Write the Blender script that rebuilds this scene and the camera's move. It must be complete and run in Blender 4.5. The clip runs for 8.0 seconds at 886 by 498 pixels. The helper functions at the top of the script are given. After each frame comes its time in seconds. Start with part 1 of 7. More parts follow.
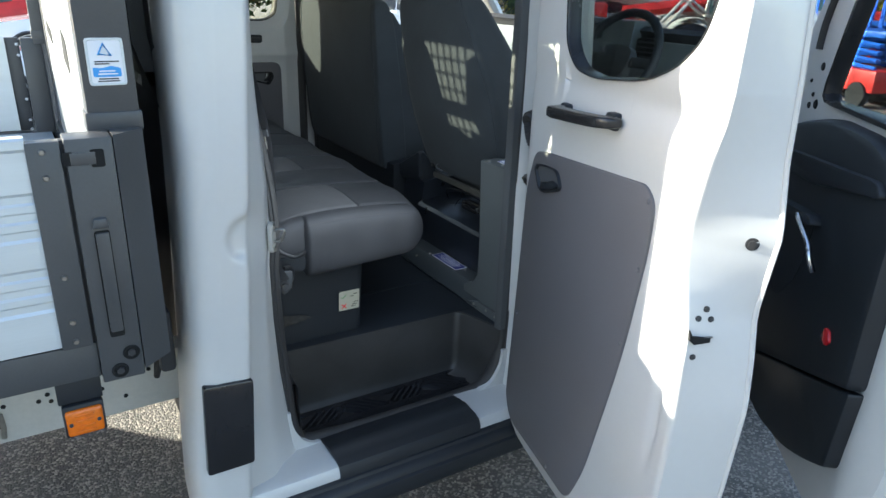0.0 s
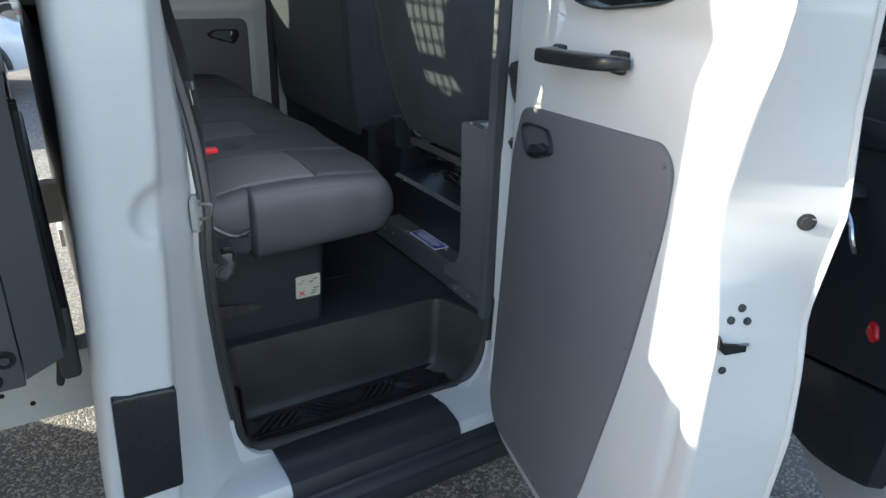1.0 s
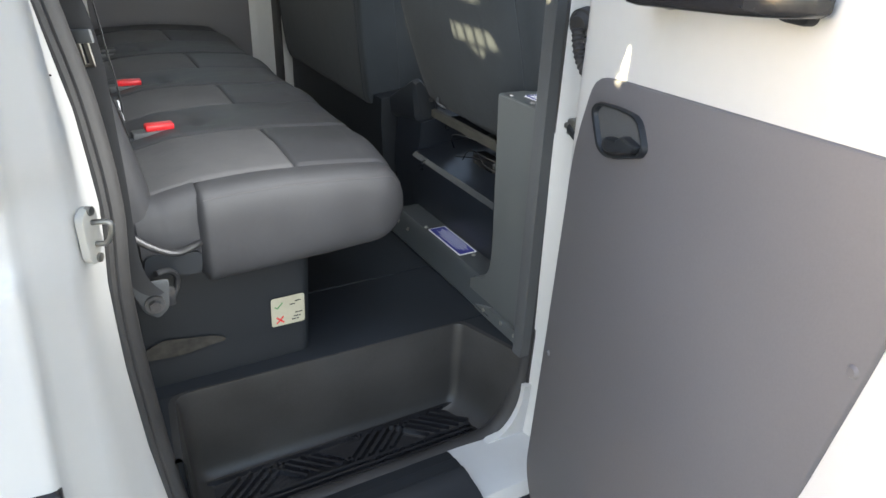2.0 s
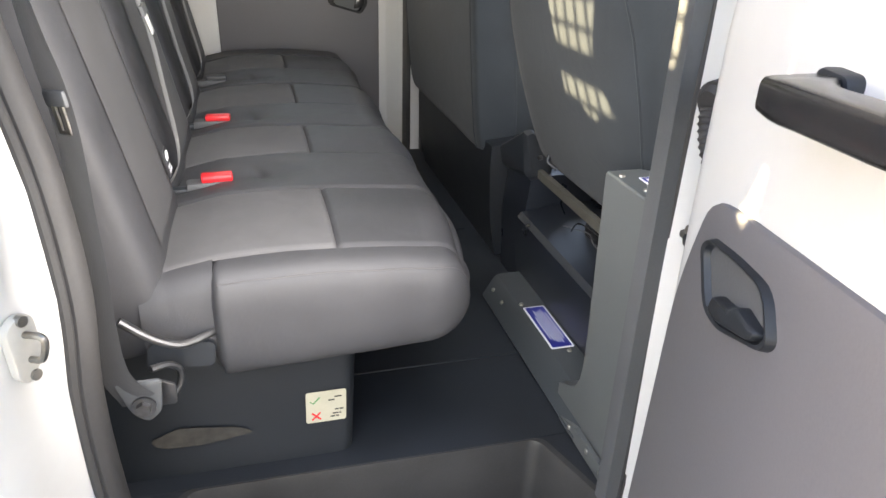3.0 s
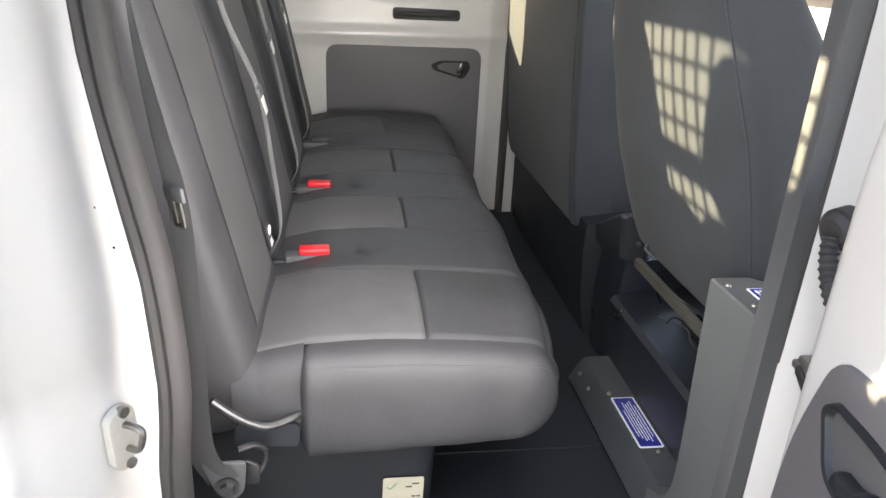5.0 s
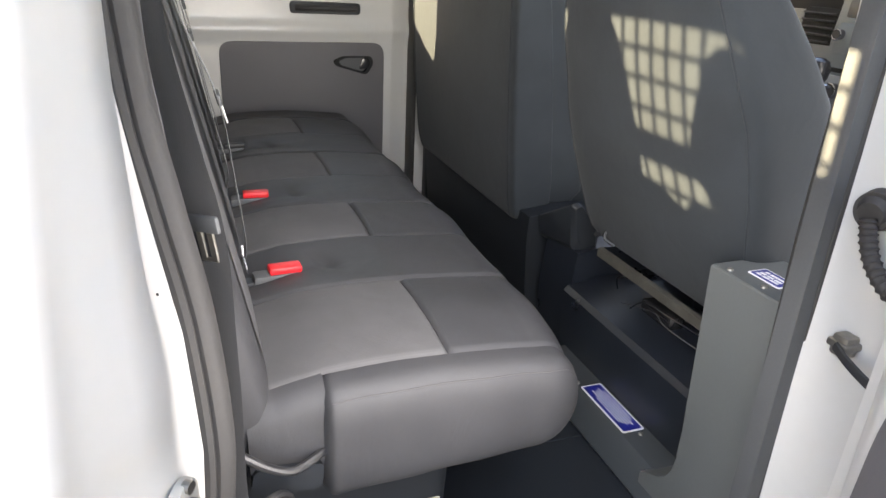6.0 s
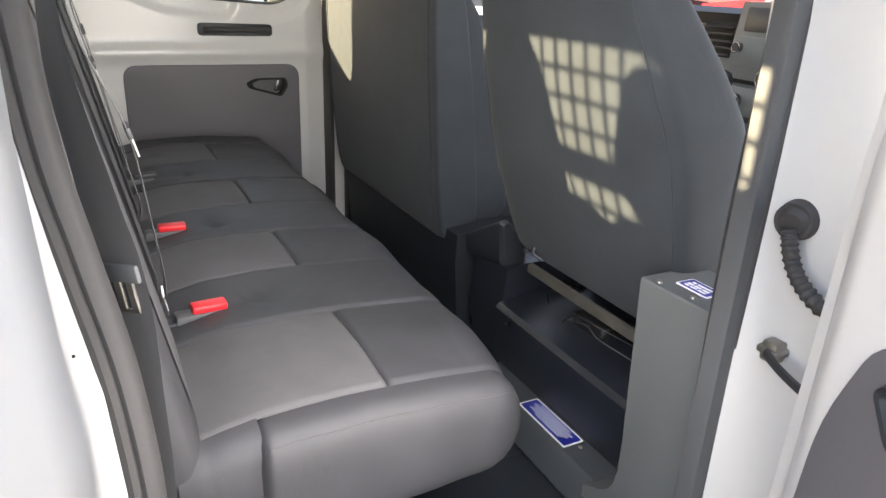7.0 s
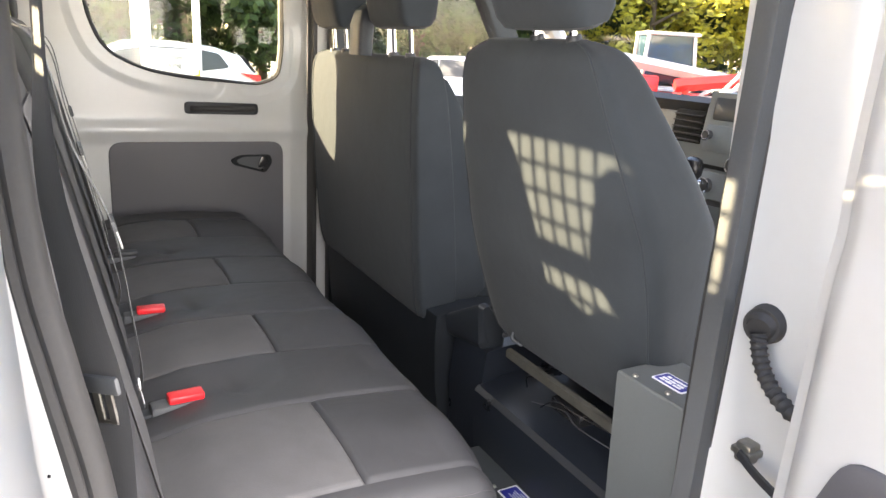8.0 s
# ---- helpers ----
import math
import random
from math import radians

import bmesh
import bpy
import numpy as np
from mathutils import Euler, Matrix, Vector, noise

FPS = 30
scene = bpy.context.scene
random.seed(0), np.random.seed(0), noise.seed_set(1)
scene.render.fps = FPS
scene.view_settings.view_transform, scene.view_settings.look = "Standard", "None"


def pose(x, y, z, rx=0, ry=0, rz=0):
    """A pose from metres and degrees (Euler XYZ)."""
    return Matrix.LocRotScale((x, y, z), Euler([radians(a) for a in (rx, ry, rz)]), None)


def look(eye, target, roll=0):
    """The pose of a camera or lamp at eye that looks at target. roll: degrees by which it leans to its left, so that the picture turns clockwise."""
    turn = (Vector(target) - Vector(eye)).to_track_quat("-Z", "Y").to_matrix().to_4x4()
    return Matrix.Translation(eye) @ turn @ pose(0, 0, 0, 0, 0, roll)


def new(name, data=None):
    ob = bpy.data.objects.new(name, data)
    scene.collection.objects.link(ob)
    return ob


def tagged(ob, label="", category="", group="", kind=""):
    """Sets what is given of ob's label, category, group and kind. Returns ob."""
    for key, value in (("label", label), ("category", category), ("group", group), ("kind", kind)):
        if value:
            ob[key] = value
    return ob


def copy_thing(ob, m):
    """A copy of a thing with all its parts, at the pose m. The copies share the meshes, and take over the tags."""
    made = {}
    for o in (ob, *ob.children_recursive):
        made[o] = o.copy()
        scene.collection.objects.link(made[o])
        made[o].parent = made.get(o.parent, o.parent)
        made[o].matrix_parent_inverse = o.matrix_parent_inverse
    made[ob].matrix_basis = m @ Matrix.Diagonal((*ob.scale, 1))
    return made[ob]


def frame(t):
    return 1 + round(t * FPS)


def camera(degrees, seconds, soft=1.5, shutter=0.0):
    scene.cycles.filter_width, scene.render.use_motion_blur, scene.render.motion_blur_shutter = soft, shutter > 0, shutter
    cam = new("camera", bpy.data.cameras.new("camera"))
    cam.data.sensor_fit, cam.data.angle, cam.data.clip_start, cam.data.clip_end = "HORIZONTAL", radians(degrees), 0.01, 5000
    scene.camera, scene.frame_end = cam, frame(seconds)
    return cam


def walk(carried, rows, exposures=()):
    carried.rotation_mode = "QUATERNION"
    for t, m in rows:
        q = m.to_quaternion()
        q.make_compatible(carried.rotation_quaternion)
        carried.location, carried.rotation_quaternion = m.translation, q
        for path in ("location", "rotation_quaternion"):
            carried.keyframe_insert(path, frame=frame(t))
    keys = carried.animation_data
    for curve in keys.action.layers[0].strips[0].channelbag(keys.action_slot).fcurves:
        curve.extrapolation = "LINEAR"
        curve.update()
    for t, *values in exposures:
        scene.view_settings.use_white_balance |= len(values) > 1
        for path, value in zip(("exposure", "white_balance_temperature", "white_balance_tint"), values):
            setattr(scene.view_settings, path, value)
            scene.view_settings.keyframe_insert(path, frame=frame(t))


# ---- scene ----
cam = camera(65.8, 8.0)
EXPOSURES = [(0.0, 1.74, 6350, 9), (1.0, 1.68, 6350, 9), (1.2, 1.90, 6700, 10), (2.3, 2.98, 7700, 16), (3.0, 3.38, 8150, 20), (4.0, 3.32, 8200, 21), (5.8, 3.13, 8050, 21), (6.5, 3.15, 8050, 21), (8.0, 3.22, 8050, 22)]
PATH = [
    (0, (-0.055, 0.043, 1.691), (0.938, 1.621, 0.968), 1.9),
    (0.5, (-0.016, 0.096, 1.655), (1.002, 1.65, 0.914), 1.8),
    (1, (0.146, 0.243, 1.594), (1.129, 1.794, 0.802), 1.8),
    (1.2, (0.204, 0.308, 1.574), (1.147, 1.866, 0.748), 1.9),
    (2.3, (0.488, 0.741, 1.504), (1.333, 2.307, 0.591), 2.0),
    (2.5, (0.557, 0.791, 1.508), (1.317, 2.405, 0.605), 2.4),
    (3, (0.634, 0.851, 1.532), (1.124, 2.579, 0.651), 1.9),
    (3.5, (0.643, 0.881, 1.565), (1.019, 2.682, 0.781), 0.9),
    (4, (0.653, 0.89, 1.596), (0.876, 2.719, 0.82), -1.1),
    (4.5, (0.647, 0.886, 1.598), (0.837, 2.719, 0.82), 0.5),
    (4.7, (0.651, 0.884, 1.598), (0.851, 2.717, 0.823), 1.2),
    (5.8, (0.461, 0.983, 1.581), (1.025, 2.734, 0.795), 4.0),
    (6, (0.429, 1.001, 1.587), (1.085, 2.722, 0.808), 2.9),
    (6.5, (0.411, 1.019, 1.588), (1.191, 2.706, 0.85), 2.0),
    (7, (0.424, 1.031, 1.596), (1.292, 2.677, 0.864), 2.4),
    (7.5, (0.429, 1.034, 1.645), (1.375, 2.672, 0.994), 2.9),
    (8, (0.422, 1.03, 1.645), (1.361, 2.706, 1.089), 3.4),
]
walk(cam, [(t, look(eye, target, roll)) for t, eye, target, roll in PATH], EXPOSURES)

# ---- world, sun, exposure ----
SUN_AZ, SUN_EL = radians(35.5), radians(22.0)
world = bpy.data.worlds.new("sky")
scene.world = world
world.use_nodes = True
wn = world.node_tree.nodes
sky = wn.new("ShaderNodeTexSky")
sky.sky_type = "NISHITA"
sky.sun_disc = False
sky.sun_elevation = SUN_EL
sky.sun_rotation = math.atan2(-math.cos(SUN_AZ), math.sin(SUN_AZ))
world.node_tree.links.new(sky.outputs[0], wn["Background"].inputs[0])
wn["Background"].inputs[1].default_value = 0.15
sun_data = bpy.data.lights.new("sun", "SUN")
sun_data.energy, sun_data.angle, sun_data.color = 5.0, radians(0.5), (1.0, 0.97, 0.82)
sun = new("sun", sun_data)
sun.matrix_world = look((-math.cos(SUN_AZ) * 20, math.sin(SUN_AZ) * 20, math.tan(SUN_EL) * 20), (0, 0, 0))


def opening_fill(name, at, towards, wide_m, tall_m, power):
    """An added fill lamp at an opening of the cab, on top of the sky's own light."""
    data = bpy.data.lights.new(name, "AREA")
    data.shape, data.size, data.size_y, data.energy, data.color = "RECTANGLE", wide_m, tall_m, power, (0.82, 0.93, 1.0)
    new(name, data).matrix_world = look(at, towards)


# Fill lamps added to brighten the cab's inside beyond what the sky gives.
opening_fill("rear_door_fill", (0.71, 1.570, 1.47), (0.69, 2.5, 1.25), 0.48, 0.84, 1.22)
opening_fill("front_door_fill", (1.72, 1.50, 1.40), (1.72, 2.5, 1.40), 0.70, 0.90, 1.35)
opening_fill("back_window_fill", (0.188, 2.50, 1.72), (1.2, 2.50, 1.72), 1.50, 0.46, 0.35)

# ---- materials ----
def surface(name, base, rough=0.5, metal=0.0, vary=0.12, scale=6.0, fine=150.0, bump=0.15, depth=0.001, coat=0.0, rvary=0.1, spec=0.5, stretch=(1, 1, 1)):
    """A paint, plastic, cloth or metal: base colour with stains at a large scale, grain and relief at a fine one."""
    m = bpy.data.materials.new(name)
    m.use_nodes = True
    n, link = m.node_tree.nodes, m.node_tree.links.new
    b = n["Principled BSDF"]
    b.inputs["Metallic"].default_value = metal
    b.inputs["Coat Weight"].default_value = coat
    b.inputs["Coat Roughness"].default_value = 0.1
    b.inputs["Specular IOR Level"].default_value = spec
    co = n.new("ShaderNodeTexCoord")
    mp = n.new("ShaderNodeMapping")
    mp.inputs["Scale"].default_value = stretch
    link(co.outputs["Object"], mp.inputs[0])
    big, small = n.new("ShaderNodeTexNoise"), n.new("ShaderNodeTexNoise")
    for tex, s, d in ((big, scale, 5), (small, fine, 3)):
        tex.inputs["Scale"].default_value = s
        tex.inputs["Detail"].default_value = d
        link(mp.outputs[0], tex.inputs["Vector"])
    add = n.new("ShaderNodeMath")
    add.operation = "MULTIPLY_ADD"
    add.inputs[1].default_value = 0.35
    link(small.outputs[0], add.inputs[0])
    link(big.outputs[0], add.inputs[2])
    ramp = n.new("ShaderNodeMapRange")
    ramp.inputs["From Min"].default_value, ramp.inputs["From Max"].default_value = 0.42, 0.92
    link(add.outputs[0], ramp.inputs[0])
    mix = n.new("ShaderNodeMix")
    mix.data_type = "RGBA"
    mix.inputs[6].default_value = (*[c * (1 - vary) for c in base], 1)
    mix.inputs[7].default_value = (*[min(1, c * (1 + vary)) for c in base], 1)
    link(ramp.outputs[0], mix.inputs[0])
    link(mix.outputs[2], b.inputs["Base Color"])
    rr = n.new("ShaderNodeMapRange")
    rr.inputs["To Min"].default_value, rr.inputs["To Max"].default_value = max(0.02, rough - rvary), min(1, rough + rvary)
    link(big.outputs[0], rr.inputs[0])
    link(rr.outputs[0], b.inputs["Roughness"])
    if bump:
        bp = n.new("ShaderNodeBump")
        bp.inputs["Strength"].default_value, bp.inputs["Distance"].default_value = bump, depth
        link(small.outputs[0], bp.inputs["Height"])
        link(bp.outputs[0], b.inputs["Normal"])
    return m


def cloth(name, base, rib, across="X", vary=0.18, rough=0.9, relief=0.25, dents=0.1, sheen=0.25, spec=0.25):
    """Woven seat cloth: a fine weave, with ribs rib metres apart, and uneven wear."""
    m = surface(name, base, rough, 0, vary, 9.0, 700.0, 0.35, 0.0006, spec=spec)
    n, link = m.node_tree.nodes, m.node_tree.links.new
    b = n["Principled BSDF"]
    b.inputs["Sheen Weight"].default_value = sheen
    b.inputs["Sheen Roughness"].default_value = 0.5
    wave = n.new("ShaderNodeTexWave")
    wave.bands_direction = across
    wave.inputs["Scale"].default_value = 0.314 / rib
    wave.inputs["Distortion"].default_value = 0.3
    wave.inputs["Detail"].default_value = 2
    link(n["Texture Coordinate"].outputs["Object"], wave.inputs["Vector"])
    bp = n.new("ShaderNodeBump")
    bp.inputs["Strength"].default_value, bp.inputs["Distance"].default_value = relief, 0.0008
    link(wave.outputs["Fac"], bp.inputs["Height"])
    link(n["Bump"].outputs[0], bp.inputs["Normal"])
    # Soft dents and creases of cloth that has been sat on.
    fold = n.new("ShaderNodeTexNoise")
    fold.inputs["Scale"].default_value, fold.inputs["Detail"].default_value, fold.inputs["Distortion"].default_value = 13.0, 3.0, 1.4
    link(n["Texture Coordinate"].outputs["Object"], fold.inputs["Vector"])
    crease = n.new("ShaderNodeBump")
    crease.inputs["Strength"].default_value, crease.inputs["Distance"].default_value = dents, 0.012
    link(fold.outputs[0], crease.inputs["Height"])
    link(bp.outputs[0], crease.inputs["Normal"])
    link(crease.outputs[0], b.inputs["Normal"])
    return m


def glass(name, tint, gloss=0.03):
    m = bpy.data.materials.new(name)
    m.use_nodes = True
    n, link = m.node_tree.nodes, m.node_tree.links.new
    n.remove(n["Principled BSDF"])
    clear, shine, mix, face = n.new("ShaderNodeBsdfTransparent"), n.new("ShaderNodeBsdfGlossy"), n.new("ShaderNodeMixShader"), n.new("ShaderNodeLayerWeight")
    power, share = n.new("ShaderNodeMath"), n.new("ShaderNodeMath")
    power.operation, share.operation = "POWER", "MULTIPLY_ADD"
    power.inputs[1].default_value, share.inputs[1].default_value, share.inputs[2].default_value = 4.0, 0.5, gloss
    clear.inputs[0].default_value = (*tint, 1)
    shine.inputs["Roughness"].default_value = 0.02
    link(face.outputs["Facing"], power.inputs[0])
    link(power.outputs[0], share.inputs[0])
    link(share.outputs[0], mix.inputs[0])
    link(clear.outputs[0], mix.inputs[1])
    link(shine.outputs[0], mix.inputs[2])
    link(mix.outputs[0], n["Material Output"].inputs[0])
    return m


WHITE = surface("white_paint", (0.585, 0.578, 0.565), 0.32, 0, 0.03, 3.0, 60.0, 0.03, 0.0006, coat=0.35, rvary=0.08)
PLASTIC = surface("black_plastic", (0.0145, 0.0175, 0.022), 0.5, 0, 0.2, 5.0, 420.0, 0.35, 0.0006)
# Lighter copy of the black plastic: skylight on the step well put into its colour.
WELL_PLASTIC = surface("skylit_step_plastic", (0.033, 0.032, 0.032), 0.45, 0, 0.3, 9.0, 300.0, 0.35, 0.0007)
PLASTIC_GLOSS = surface("smooth_black_plastic", (0.019, 0.019, 0.021), 0.22, 0, 0.2, 7.0, 300.0, 0.12, 0.0005, spec=0.6, rvary=0.15)
BOX_PLASTIC = surface("satin_black_plastic", (0.013, 0.016, 0.022), 0.30, 0, 0.25, 6.0, 380.0, 0.3, 0.0006, rvary=0.12)
RUBBER = surface("black_rubber", (0.037, 0.035, 0.035), 0.62, 0, 0.2, 12.0, 250.0, 0.2, 0.0006)
MAT_FLOOR = surface("floor_rubber", (0.010, 0.0135, 0.019), 0.6, 0, 0.4, 4.0, 300.0, 0.35, 0.0008)
TRIM = surface("grey_trim_board", (0.126, 0.121, 0.128), 0.6, 0, 0.08, 2.5, 320.0, 0.25, 0.0005)
HEADLINER = surface("headliner", (0.78, 0.76, 0.73), 0.95, 0, 0.06, 5.0, 500.0, 0.3, 0.0006)
CLOTH = cloth("dark_seat_cloth", (0.043, 0.043, 0.047), 0.0016, rough=0.60, relief=0.06, sheen=0.0, spec=0.42)
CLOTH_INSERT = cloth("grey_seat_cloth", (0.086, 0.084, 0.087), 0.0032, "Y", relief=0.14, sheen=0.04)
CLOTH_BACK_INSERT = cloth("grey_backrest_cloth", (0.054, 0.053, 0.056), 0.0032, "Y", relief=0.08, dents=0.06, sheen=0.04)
BACK_CLOTH = cloth("black_back_cloth", (0.025, 0.030, 0.035), 0.0014, relief=0.05, dents=0.1, sheen=0.06)
STITCH = surface("stitching", (0.075, 0.07, 0.072), 0.9)
STEEL_BRIGHT = surface("pressed_bright_steel", (0.74, 0.73, 0.70), 0.42, 0.5, 0.1, 60.0, 200.0, 0.05)
STEEL_GREY = surface("grey_painted_steel", (0.088, 0.095, 0.096), 0.42, 0, 0.08, 5.0, 240.0, 0.12, 0.0005, spec=0.5)
STEEL_DARK = surface("dark_painted_steel", (0.045, 0.051, 0.056), 0.38, 0, 0.1, 6.0, 240.0, 0.12, 0.0005)
BED_GREY = surface("grey_bed_paint", (0.066, 0.067, 0.070), 0.4, 0, 0.12, 6.0, 200.0, 0.1, 0.0006)
ALU = surface("anodised_aluminium", (0.62, 0.66, 0.68), 0.42, 0.35, 0.06, 3.0, 90.0, 0.08, 0.0006, stretch=(0.2, 1, 6))
GALVANISED = surface("galvanised_sheet", (0.33, 0.35, 0.355), 0.5, 0.85, 0.2, 7.0, 90.0, 0.08, 0.0006)
CREAM = surface("primed_chassis_paint", (0.46, 0.44, 0.40), 0.6, 0, 0.12, 5.0, 90.0, 0.1, 0.0008)
CHROME = surface("chrome", (0.58, 0.59, 0.61), 0.16, 1.0, 0.1, 30.0, 200.0, 0.05)
ZINC = surface("zinc_plate", (0.30, 0.285, 0.26), 0.42, 0.9, 0.2, 40.0, 200.0, 0.1)
WORN_METAL = surface("tarnished_metal", (0.13, 0.13, 0.135), 0.38, 0.9, 0.3, 40.0, 200.0, 0.1)
RUST_RAIL = surface("worn_seat_rail", (0.056, 0.053, 0.046), 0.55, 0.2, 0.35, 22.0, 140.0, 0.3, 0.001)
RED = surface("red_plastic", (0.80, 0.022, 0.03), 0.4, 0, 0.08, 20.0)
BLUE_LABEL = surface("blue_label", (0.012, 0.02, 0.22), 0.35, 0, 0.1, 20.0, bump=0.0)
PRINT_WHITE = surface("white_print", (0.78, 0.78, 0.8), 0.5, 0, 0.04, 20.0, bump=0.0)
PRINT_CREAM = surface("yellowed_label", (0.46, 0.43, 0.33), 0.5, 0, 0.08, 30.0, bump=0.0)
PRINT_BLACK = surface("black_print", (0.03, 0.03, 0.03), 0.5, bump=0.0)
PRINT_GREEN = surface("green_print", (0.10, 0.28, 0.12), 0.5, bump=0.0)
PRINT_BLUE = surface("blue_print", (0.05, 0.32, 0.72), 0.4, bump=0.0)
BELT = cloth("seat_belt_webbing", (0.034, 0.034, 0.037), 0.0022, "Y", 0.12, 0.7, relief=0.05, dents=0.05)
AMBER = surface("amber_lens", (0.74, 0.155, 0.005), 0.18, 0, 0.15, 60.0, 160.0, 0.4, 0.002, coat=0.6)
RED_LENS = surface("red_lens", (0.7, 0.01, 0.02), 0.12, 0, 0.3, 200.0, 300.0, 0.5, 0.001, coat=0.8)
GLASS = glass("window_glass", (0.98, 0.985, 0.98))
SUN_GLASS = glass("green_tinged_glass", (0.975, 0.985, 0.91))
TINT = glass("tinted_glass", (0.58, 0.61, 0.60))
CAB_GLASS = surface("teal_tinted_glass", (0.020, 0.045, 0.055), 0.08, 0, 0.3, 1.5, 20.0, 0.0)
DASH = surface("dashboard_plastic", (0.075, 0.078, 0.082), 0.55, 0, 0.12, 6.0, 300.0, 0.3, 0.0006)
DASH_FACE = surface("grey_dashboard_face", (0.125, 0.150, 0.162), 0.5, 0, 0.12, 6.0, 300.0, 0.3, 0.0006)
DASH_DARK = surface("dashboard_top", (0.03, 0.031, 0.034), 0.5, 0, 0.15, 6.0, 300.0, 0.3, 0.0006)
SCREEN = surface("display_glass", (0.034, 0.042, 0.050), 0.45, bump=0.0)
DUST_FAINT = surface("faint_dust", (0.042, 0.038, 0.033), 0.85, 0.0, 0.5, 40.0, 120.0, 0.3)
DARK_HOLE = surface("dark_cavity", (0.006, 0.006, 0.006), 0.9, bump=0.0)
TYRE = surface("tyre_rubber", (0.02, 0.02, 0.021), 0.75, 0, 0.2, 10.0, 120.0, 0.4, 0.002)
CAR_WHITE = surface("car_white", (0.78, 0.79, 0.82), 0.22, 0, 0.03, 2.0, 40.0, 0.0, coat=1.0)
MACHINE_RED = surface("machine_red", (0.6, 0.03, 0.025), 0.4, 0, 0.15, 4.0, 60.0, 0.1)
MACHINE_WHITE = surface("machine_white", (0.52, 0.50, 0.47), 0.4, 0, 0.1, 4.0, 60.0, 0.1)
MACHINE_BLUE = surface("machine_blue", (0.02, 0.14, 0.62), 0.4, 0, 0.15, 4.0, 60.0, 0.1)
POLE_WHITE = surface("white_post_paint", (0.78, 0.78, 0.76), 0.5, 0, 0.06, 4.0)
YELLOW = surface("yellow_paint", (0.65, 0.5, 0.05), 0.5)
BARK = surface("bark", (0.11, 0.085, 0.06), 0.9, 0, 0.4, 6.0, 40.0, 0.8, 0.02, stretch=(1, 1, 0.3))


def leaf(name, base, vary):
    m = surface(name, base, 0.55, 0, 0.3, 1.2, 8.0, 0.0)
    n, link = m.node_tree.nodes, m.node_tree.links.new
    geo, hsv, mr = n.new("ShaderNodeNewGeometry"), n.new("ShaderNodeHueSaturation"), n.new("ShaderNodeMapRange")
    mr.inputs["To Min"].default_value, mr.inputs["To Max"].default_value = 1 - vary, 1 + vary
    link(geo.outputs["Random Per Island"], mr.inputs[0])
    link(mr.outputs[0], hsv.inputs["Value"])
    link(n["Mix"].outputs[2], hsv.inputs["Color"])
    link(hsv.outputs[0], n["Principled BSDF"].inputs["Base Color"])
    n["Principled BSDF"].inputs["Transmission Weight"].default_value = 0.0
    tr, mx = n.new("ShaderNodeBsdfTranslucent"), n.new("ShaderNodeMixShader")
    link(hsv.outputs[0], tr.inputs[0])
    mx.inputs[0].default_value = 0.35
    link(n["Principled BSDF"].outputs[0], mx.inputs[1])
    link(tr.outputs[0], mx.inputs[2])
    link(mx.outputs[0], n["Material Output"].inputs[0])
    return m


LEAF_GREEN = leaf("green_leaf", (0.055, 0.095, 0.028), 0.45)
LEAF_YELLOW = leaf("yellowing_leaf", (0.42, 0.39, 0.05), 0.5)
GRASS = leaf("grass_blade", (0.16, 0.22, 0.02), 0.4)


def asphalt():
    m = surface("asphalt", (0.135, 0.125, 0.115), 0.9, 0, 0.45, 2.2, 230.0, 0.8, 0.004)
    n, link = m.node_tree.nodes, m.node_tree.links.new
    vor = n.new("ShaderNodeTexVoronoi")
    vor.inputs["Scale"].default_value = 115
    link(n["Texture Coordinate"].outputs["Object"], vor.inputs["Vector"])
    bw = n.new("ShaderNodeMapRange")
    bw.inputs["From Min"].default_value, bw.inputs["From Max"].default_value = 0.5, 1.05
    sep = n.new("ShaderNodeSeparateColor")
    link(vor.outputs["Color"], sep.inputs[0])
    link(sep.outputs[0], bw.inputs[0])
    stone = n.new("ShaderNodeMix")
    stone.data_type = "RGBA"
    stone.inputs[7].default_value = (0.40, 0.36, 0.31, 1)
    link(bw.outputs[0], stone.inputs[0])
    link(n["Mix"].outputs[2], stone.inputs[6])
    link(stone.outputs[2], n["Principled BSDF"].inputs["Base Color"])
    bp = n.new("ShaderNodeBump")
    bp.invert = True
    bp.inputs["Strength"].default_value, bp.inputs["Distance"].default_value = 0.9, 0.006
    link(vor.outputs["Distance"], bp.inputs["Height"])
    link(n["Bump"].outputs[0], bp.inputs["Normal"])
    link(bp.outputs[0], n["Principled BSDF"].inputs["Normal"])
    return m


ASPHALT = asphalt()


# ---- building helpers ----
def thing(name, at, label, category, group="", kind=""):
    ob = new(name)
    ob.location = at
    ob.empty_display_size = 0.1
    return tagged(ob, label, category, group, kind)


def part(name, bm, material, parent, label="", smooth=35):
    """Links a bmesh, built in world places, as one mesh under a thing or a part."""
    bmesh.ops.recalc_face_normals(bm, faces=bm.faces)
    me = bpy.data.meshes.new(name)
    bm.to_mesh(me)
    bm.free()
    me.materials.append(material)
    if smooth:
        me.shade_smooth()
        me.set_sharp_from_angle(angle=radians(smooth))
    ob = new(name, me)
    if parent is not None:
        ob.parent = parent
        if parent.type == "EMPTY":
            ob.matrix_parent_inverse = Matrix.Translation(-parent.location)
    return tagged(ob, label)


